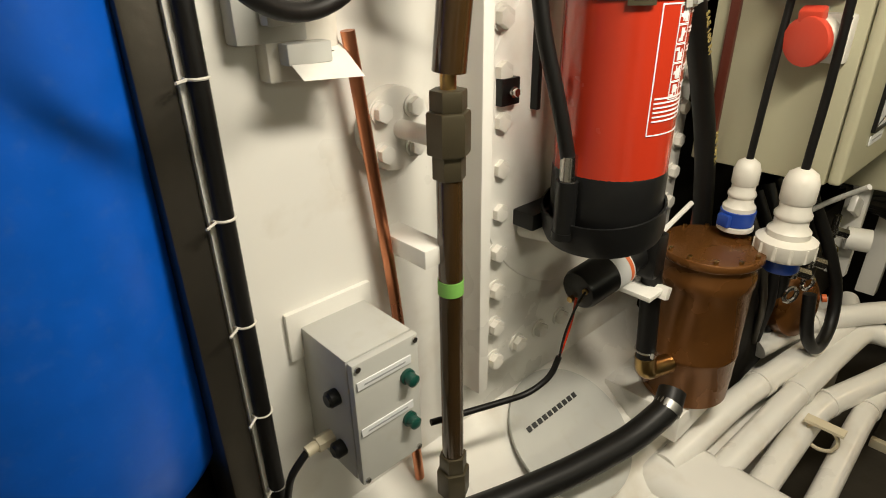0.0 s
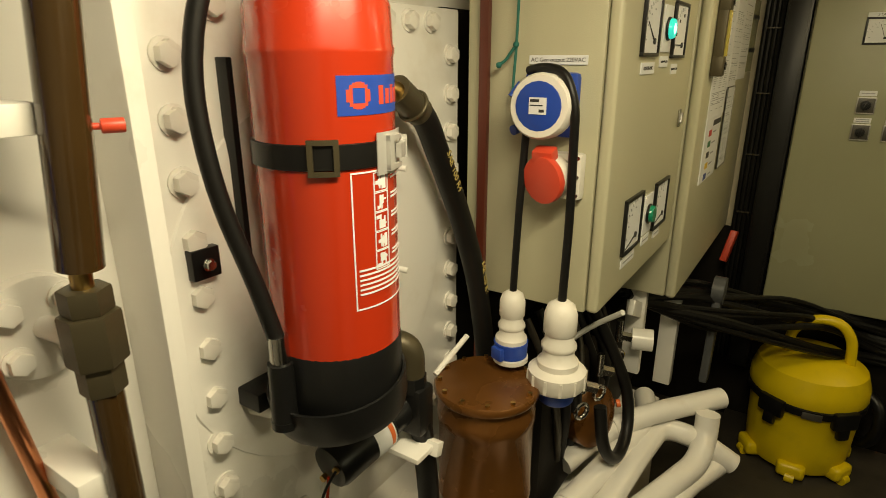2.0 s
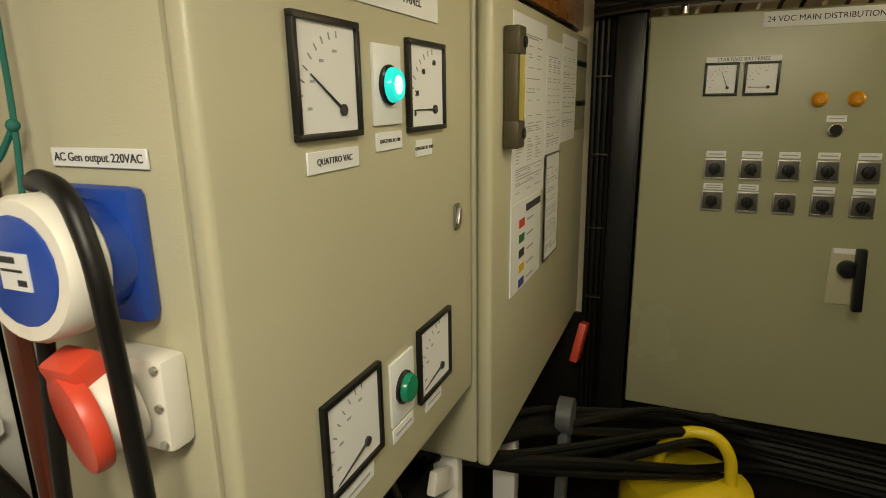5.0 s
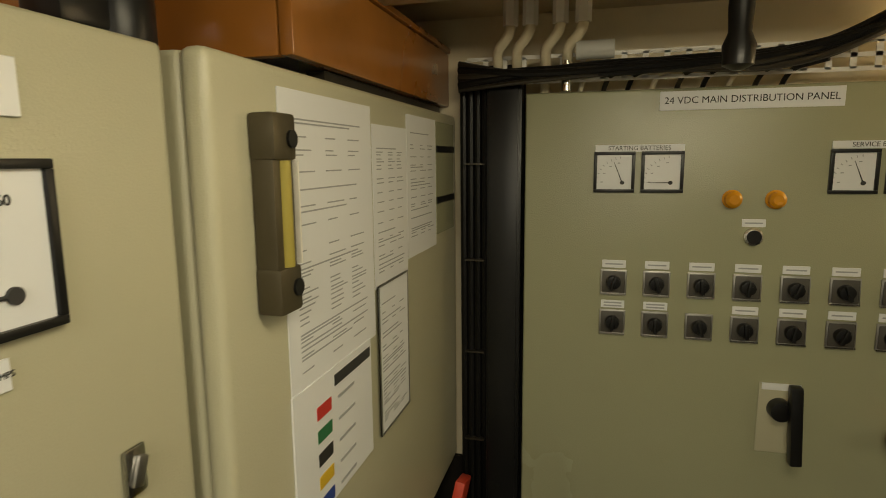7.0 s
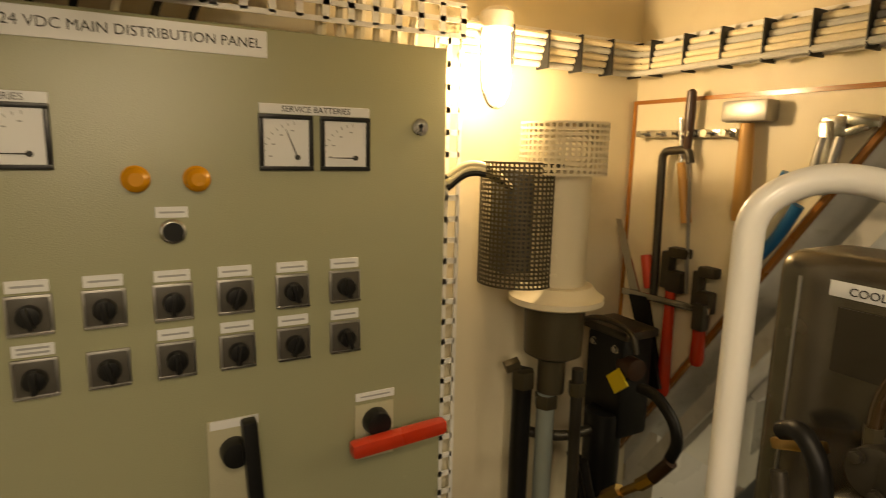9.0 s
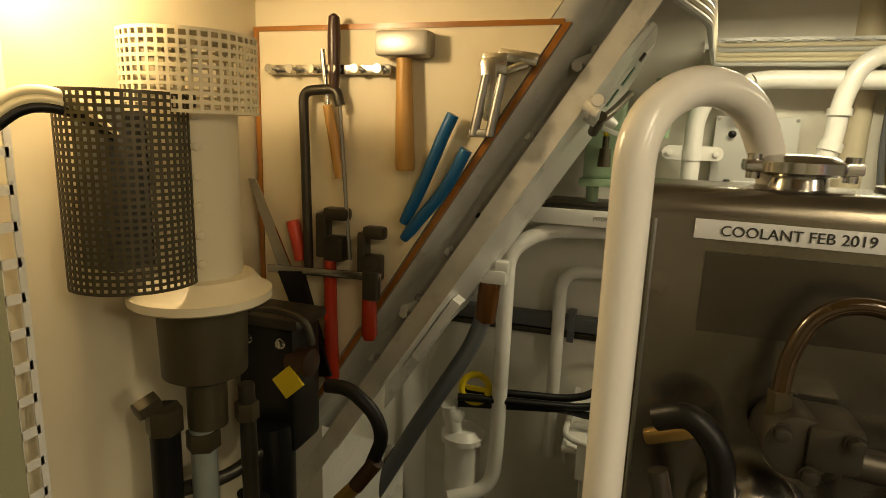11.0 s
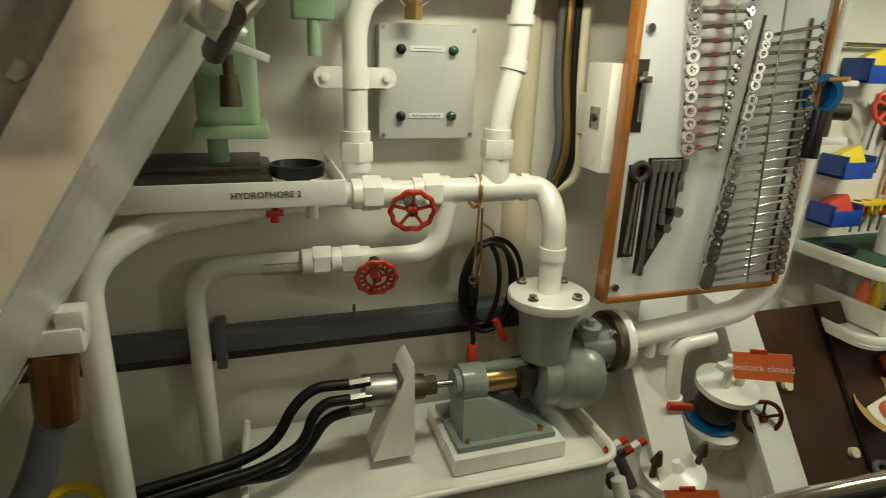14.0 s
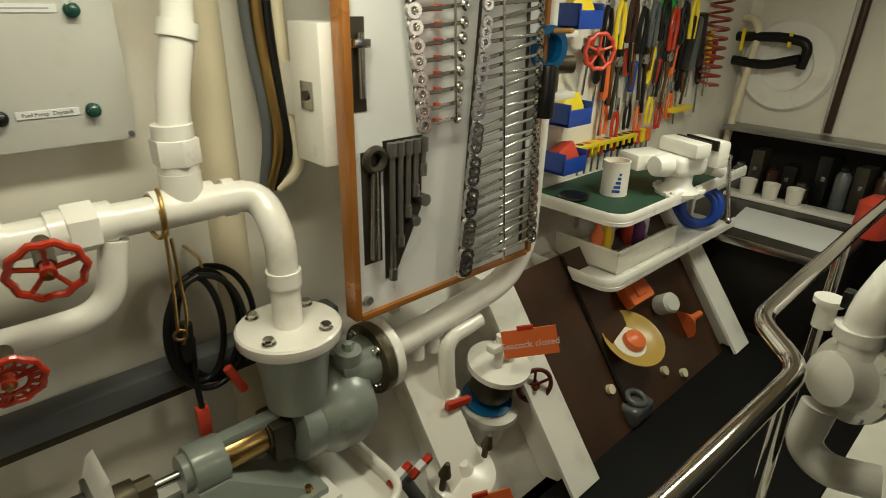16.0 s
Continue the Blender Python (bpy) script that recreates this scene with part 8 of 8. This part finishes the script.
parts("jaw_plate", (box(0.138, -2.40, 1.18, 0.144, -2.29, 1.206), box(0.166, -2.41, 1.18, 0.172, -2.29, 1.206)), DARKSTEEL, vs)
part("handle", join(rod((0.06, -2.315, 1.15), (0.055, -2.28, 0.98), 0.006), ball((0.06, -2.316, 1.15), 0.010), ball((0.055, -2.279, 0.975), 0.010)), STEEL, vs, "steel vise handle")
vs.scale = (1.25, 1.25, 1.25)
vs.location += Vector((-0.02, 0.05, 0.0))
vs.rotation_euler = (0, 0, radians(-18))
cr = thing("crate", (0.33, -2.40, 0.83), "white plastic crate on the lower shelf", "crate")
part("front", join(box(0.10, -2.315, 0.832, 0.50, -2.308, 0.90, 0.002), box(0.10, -2.315, 0.90, 0.50, -2.305, 0.915, 0.003)), WHITEP, cr)
part("side", join(box(0.493, -2.56, 0.832, 0.50, -2.31, 0.90, 0.002), box(0.493, -2.56, 0.90, 0.503, -2.31, 0.915, 0.003)), WHITEP, cr)
part("base", box(0.10, -2.56, 0.832, 0.50, -2.31, 0.838), WHITEP, cr)
rr = random.Random(5)
for k in range(8):
    x, y = 0.14 + 0.047 * k, -2.36 - 0.10 * rr.random()
    solo("bottle", lathe((x, y, 0.838), (0, 0, 1), [(0.020, 0), (0.021, 0.004), (0.021, 0.09 + 0.03 * rr.random()), (0.010, 0.125), (0.010, 0.145)], 18), (PAPER, WHITEP, REDP, material("purple_label", (0.12, 0.03, 0.16), 0.4), CREAM, WHITEP, YELLOW, ORANGE)[k], "small plastic bottle in the crate", "bottle", "bottles in the crate")
solo("blue_coil", join(ring((-0.13, -2.33, 0.93), (0.9, 0.4, 0.1), 0.070, 0.018, 30, 10), ring((-0.13, -2.35, 0.92), (0.95, 0.3, 0), 0.074, 0.017, 30, 10)), BLUEP, "blue hose coil hung below the bench", "hose coil")

# tools on the bench wall
WY = -2.655
def hung(name, x, z, ln, grip, tip, label, cat, tilt=0):
    t = thing(name, (x, WY, z - ln), label, cat, "tools on the bench wall")
    part("handle", turned(lathe((x, WY + 0.02, z - ln * 0.5), (0, 0, 1), [(0.008, 0), (0.015, ln * 0.06), (0.013, ln * 0.4), (0.016, ln * 0.48), (0.006, ln * 0.5)], 12), (x, WY, z), 0, tilt), grip, t)
    part("shaft", turned(rod((x, WY + 0.02, z - ln), (x, WY + 0.02, z - ln * 0.5), 0.0045, seg=8), (x, WY, z), 0, tilt), tip, t)


grips = (RED, BLACKP, ORANGE, BLACKP, REDP, BLUEP, BLACKP, YELLOW)
for k in range(17):
    hung("screwdriver", 0.30 - 0.062 * k, 1.56 - 0.05 * (k % 3), 0.20 + 0.03 * (k % 4), grips[k % 8], STEEL, "screwdriver hung on the bench wall", "screwdriver", rr.uniform(-7, 7))
for k in range(12):
    hung("screwdriver", 0.30 - 0.045 * k, 1.185, 0.12, grips[(k * 3 + 1) % 8], STEEL, "short screwdriver in the yellow holder", "screwdriver")
for k in range(7):
    x, z = 0.16 - 0.085 * k, 1.36 - 0.03 * (k % 2)
    t = thing("pliers", (x, WY, z - 0.16), "pliers with plastic grips on the bench wall", "pliers", "tools on the bench wall")
    part("head", box(x - 0.012, WY + 0.012, z - 0.05, x + 0.012, WY + 0.024, z, 0.005), STEEL, t)
    g = (ORANGE, RED, BLACKP, ORANGE, YELLOW, RED, ORANGE)[k]
    part("grip", tube([(x - 0.006, WY + 0.018, z - 0.05), (x - 0.022, WY + 0.018, z - 0.10), (x - 0.014, WY + 0.018, z - 0.16)], 0.007, 0.03, 8), g, t)
    part("grip", tube([(x + 0.006, WY + 0.018, z - 0.05), (x + 0.022, WY + 0.018, z - 0.10), (x + 0.014, WY + 0.018, z - 0.16)], 0.007, 0.03, 8), g, t)
for k in range(16):
    x, z = 0.27 - 0.048 * k, 1.62 - 0.055 * (k % 4)
    t = thing("spanner", (x, WY, z - 0.22), "dark steel spanner hung among the bench tools", "spanner", "tools on the bench wall")
    part("shank", turned(box(x - 0.009, WY + 0.030, z - 0.20, x + 0.009, WY + 0.037, z, 0.003), (x, WY, z), 0, rr.uniform(-9, 9)), (DARKSTEEL, BLACKP, BRONZE)[k % 3], t)
    part("head", rod((x, WY + 0.028, z + 0.01), (x, WY + 0.040, z + 0.01), 0.021, seg=10, bevel=0.003), (DARKSTEEL, TOOLSTEEL)[k % 2], t)
for k in range(9):
    x, z = 0.25 - 0.080 * k, 1.66 + 0.02 * (k % 3)
    t = thing("grip_pliers", (x, WY, z - 0.2), "large pliers with long plastic grips", "pliers", "tools on the bench wall")
    g = (BLACKP, YELLOW, BROWNBOX, BLACKP, RAILGREY, BLACKP, RED, BLACKP, YELLOW)[k]
    part("head", join(box(x - 0.016, WY + 0.036, z, x + 0.016, WY + 0.052, z + 0.045, 0.006), rod((x, WY + 0.034, z), (x, WY + 0.054, z), 0.015)), TOOLSTEEL, t)
    for d in (-1, 1):
        part("grip", tube([(x + 0.004 * d, WY + 0.044, z), (x + 0.024 * d, WY + 0.044, z - 0.06), (x + 0.018 * d, WY + 0.044, z - 0.17)], 0.009, 0.03, 8), g, t)
solo("tool_holder", join(box(-0.06, WY, 1.168, 0.40, WY + 0.05, 1.182, 0.002), *[box(-0.05 + 0.044 * k, WY + 0.045, 1.150, -0.04 + 0.044 * k, WY + 0.052, 1.182) for k in range(11)]), YELLOW, "yellow toothed screwdriver holder", "tool holder")
solo("tool_holder", join(box(-0.52, WY, 1.228, -0.34, WY + 0.05, 1.248, 0.002)), YELLOW, "yellow toothed screwdriver holder", "tool holder")
solo("hanging_rail", tube([(0.55, WY + 0.03, 1.70), (-0.30, WY + 0.03, 1.70)], 0.007, 0.01, 10), STEEL, "steel rail for hanging tools", "rail")
for k, (z, c) in enumerate(((1.585, YELLOW), (1.28, YELLOW), (1.115, REDP))):
    t = thing("parts_bin", (0.44, -2.6, z), "blue plastic parts bin with coloured contents", "parts bin", "blue parts bins")
    part("bin", join(box(0.37, WY, z, 0.50, WY + 0.10, z + 0.012, 0.003), box(0.37, WY + 0.09, z, 0.50, WY + 0.10, z + 0.055, 0.003), box(0.37, WY, z, 0.378, WY + 0.10, z + 0.075, 0.002), box(0.492, WY, z, 0.50, WY + 0.10, z + 0.075, 0.002)), BLUEP, t)
    part("filling", turned(box(0.39, WY + 0.02, z + 0.02, 0.48, WY + 0.085, z + 0.095, 0.012), (0.43, WY + 0.05, z + 0.04), 15, 20), c, t)
hand_wheel("valve_wheel", (0.36, -2.56, 1.515), (0.4, 1, 0), 0.055, REDP, "red valve wheel behind the tape roll")
t = thing("bit_case", (-0.15, WY, 1.60), "green and white drill bit case on the wall", "bit case")
part("case", box(-0.24, WY, 1.60, -0.05, WY + 0.03, 1.75, 0.008), WHITEP, t)
for k, c in enumerate(((0.02, 0.45, 0.06), (0.03, 0.35, 0.05))):
    part("insert", box(-0.225 + 0.085 * k, WY + 0.028, 1.61, -0.15 + 0.085 * k, WY + 0.034, 1.72, 0.003), material("green_insert", c, 0.4), t)
for k in range(3):
    t = thing("hand_drill", (-0.40 - 0.02 * k, WY, 1.40), "black handled tool hung on the wall", "tool", "tools on the bench wall")
    part("body", turned(box(-0.43 - 0.05 * k, WY, 1.40, -0.37 - 0.05 * k, WY + 0.05, 1.62, 0.012), (-0.4, WY, 1.5), 0, -12 + 9 * k), BLACKP if k != 1 else RAILGREY, t)
helix = [(-0.60 + 0.045 * math.cos(a), WY + 0.06 + 0.045 * math.sin(a), 1.85 - 0.0062 * a) for a in [0.45 * k for k in range(190)]]
solo("coiled_hose", tube(helix, 0.006, 0.005, 8, 1), material("red_brown_hose", (0.26, 0.05, 0.03), 0.35), "coiled red-brown air hose hanging down", "hose")

# far end
hrl = thing("hose_reel", (-1.05, -2.46, 1.25), "round white hose disc with black hoses on the end wall", "hose reel")
part("disc", lathe((-1.078, -2.43, 1.40), (1, 0, 0), [(0.21, 0), (0.215, 0.01), (0.20, 0.03), (0.12, 0.035), (0.11, 0.02), (0.001, 0.02)], 48), WHITE, hrl)
part("hose", tube([(-1.0, -2.75, 1.52), (-0.98, -2.45, 1.53), (-0.98, -2.33, 1.51), (-0.99, -2.35, 1.40)], 0.022, 0.05, 12), BLACK, hrl)
part("hose", tube([(-1.0, -2.75, 1.42), (-0.98, -2.50, 1.40), (-0.98, -2.36, 1.44)], 0.022, 0.05, 12), BLACK, hrl)
parts("clamp", (box(-0.975, -2.63, 1.46, -0.965, -2.615, 1.56), box(-0.972, -2.42, 1.49, -0.962, -2.405, 1.55)), YELLOW, hrl, "yellow tape band")
part("pipe", tube([(-1.06, -2.72, 1.60), (-1.0, -2.60, 1.61), (-0.99, -2.56, 1.55), (-1.0, -2.60, 1.20), (-1.02, -2.62, 1.0)], 0.018, 0.05, 12), CREAM, hrl)
solo("wall_panel", box(-1.10, -2.60, 1.08, -1.08, -2.22, 1.95, 0.006), WALLW, "cream wall panel at the room's end", "panel", kind="structure")
solo("rusty_pipe", tube([(-1.06, -2.17, 1.98), (-1.06, -2.19, 1.12)], 0.018, 0.02, 12), BROWNBOX, "rust-brown vertical pipe on the end wall", "pipe")
# Flat dark sheet on the end wall; its colour gives the under-shelf shade.
solo("end_wall_shade", box(-1.098, -2.64, 0.36, -1.084, -1.40, 1.10), DARK, "dark sheet painting the shade under the end shelf", "wall", kind="structure")
ctr = thing("side_counter", (-0.6, -2.1, 0.0), "dark side counter with a steel edge", "counter")
part("top", box(-1.08, -2.62, 0.77, -0.25, -1.86, 0.795, 0.004), DARKSTEEL, ctr)
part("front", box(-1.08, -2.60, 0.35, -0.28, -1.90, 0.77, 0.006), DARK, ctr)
part("edge", box(-0.252, -2.62, 0.768, -0.245, -1.86, 0.800, 0.002), STEEL, ctr)
solo("chart_sheet", slab([(-0.68, -2.34, 0.797), (-0.37, -2.30, 0.797), (-0.35, -1.92, 0.797), (-0.66, -1.90, 0.797)], (0, 0, 1), 0.003), PAPER, "large white sheet lying on the counter", "paper")
solo("counter_ledge", box(-0.90, -2.50, 0.796, -0.80, -1.86, 0.812, 0.003), WHITE, "white ledge across the counter", "ledge")
for k in range(3):
    solo("cup", lathe((-0.85, -2.41 + 0.105 * k, 0.812), (0, 0, 1), [(0.028, 0), (0.032, 0.003), (0.038, 0.075), (0.036, 0.075), (0.028, 0.01)], 24), WHITEP, "white plastic cup on the counter", "cup", "cups on the counter")
solo("back_shelf", box(-1.08, -2.62, 1.085, -0.93, -1.50, 1.105, 0.004), DULLSTEEL, "worn steel shelf across the end wall", "shelf")
for k in range(14):
    y, h = -2.58 + 0.075 * k, rr.uniform(0.09, 0.24)
    m_ = (BLACKP, RAILGREY, DARKSTEEL, BROWNBOX, DARK, OLIVE)[k % 6]
    if k % 2:
        t = thing("stored_jar", (-1.0, y, 0.795), "dark jar stored under the end shelf", "jar", "stored parts")
        part("body", lathe((-1.0 + 0.03 * (k % 3), y, 0.795), (0, 0, 1), [(0.026, 0), (0.032, 0.006), (0.032, h * 0.8), (0.018, h * 0.9)], 18), m_, t)
        part("cap", rod((-1.0 + 0.03 * (k % 3), y, 0.795 + h * 0.9), (-1.0 + 0.03 * (k % 3), y, 0.795 + h), 0.020), DULLSTEEL if k % 4 == 1 else BLACKP, t)
    else:
        t = thing("stored_tool_case", (-1.0, y, 0.795), "dark case stored under the end shelf", "case", "stored parts")
        part("body", turned(box(-1.05, y - 0.030, 0.797, -0.96, y + 0.030, 0.795 + h, 0.008), (-1.0, y, 0.8), 0, 0, rr.uniform(-15, 15)), m_, t)
        part("latch", box(-0.962, y - 0.008, 0.80 + h * 0.5, -0.950, y + 0.008, 0.82 + h * 0.5, 0.002), DULLSTEEL, t)
solo("red_canister", lathe((-0.70, -1.86, 0.796), (0, 0, 1), [(0.06, 0), (0.065, 0.01), (0.065, 0.14), (0.03, 0.17)], 28), REDP, "red plastic canister on the counter", "canister")
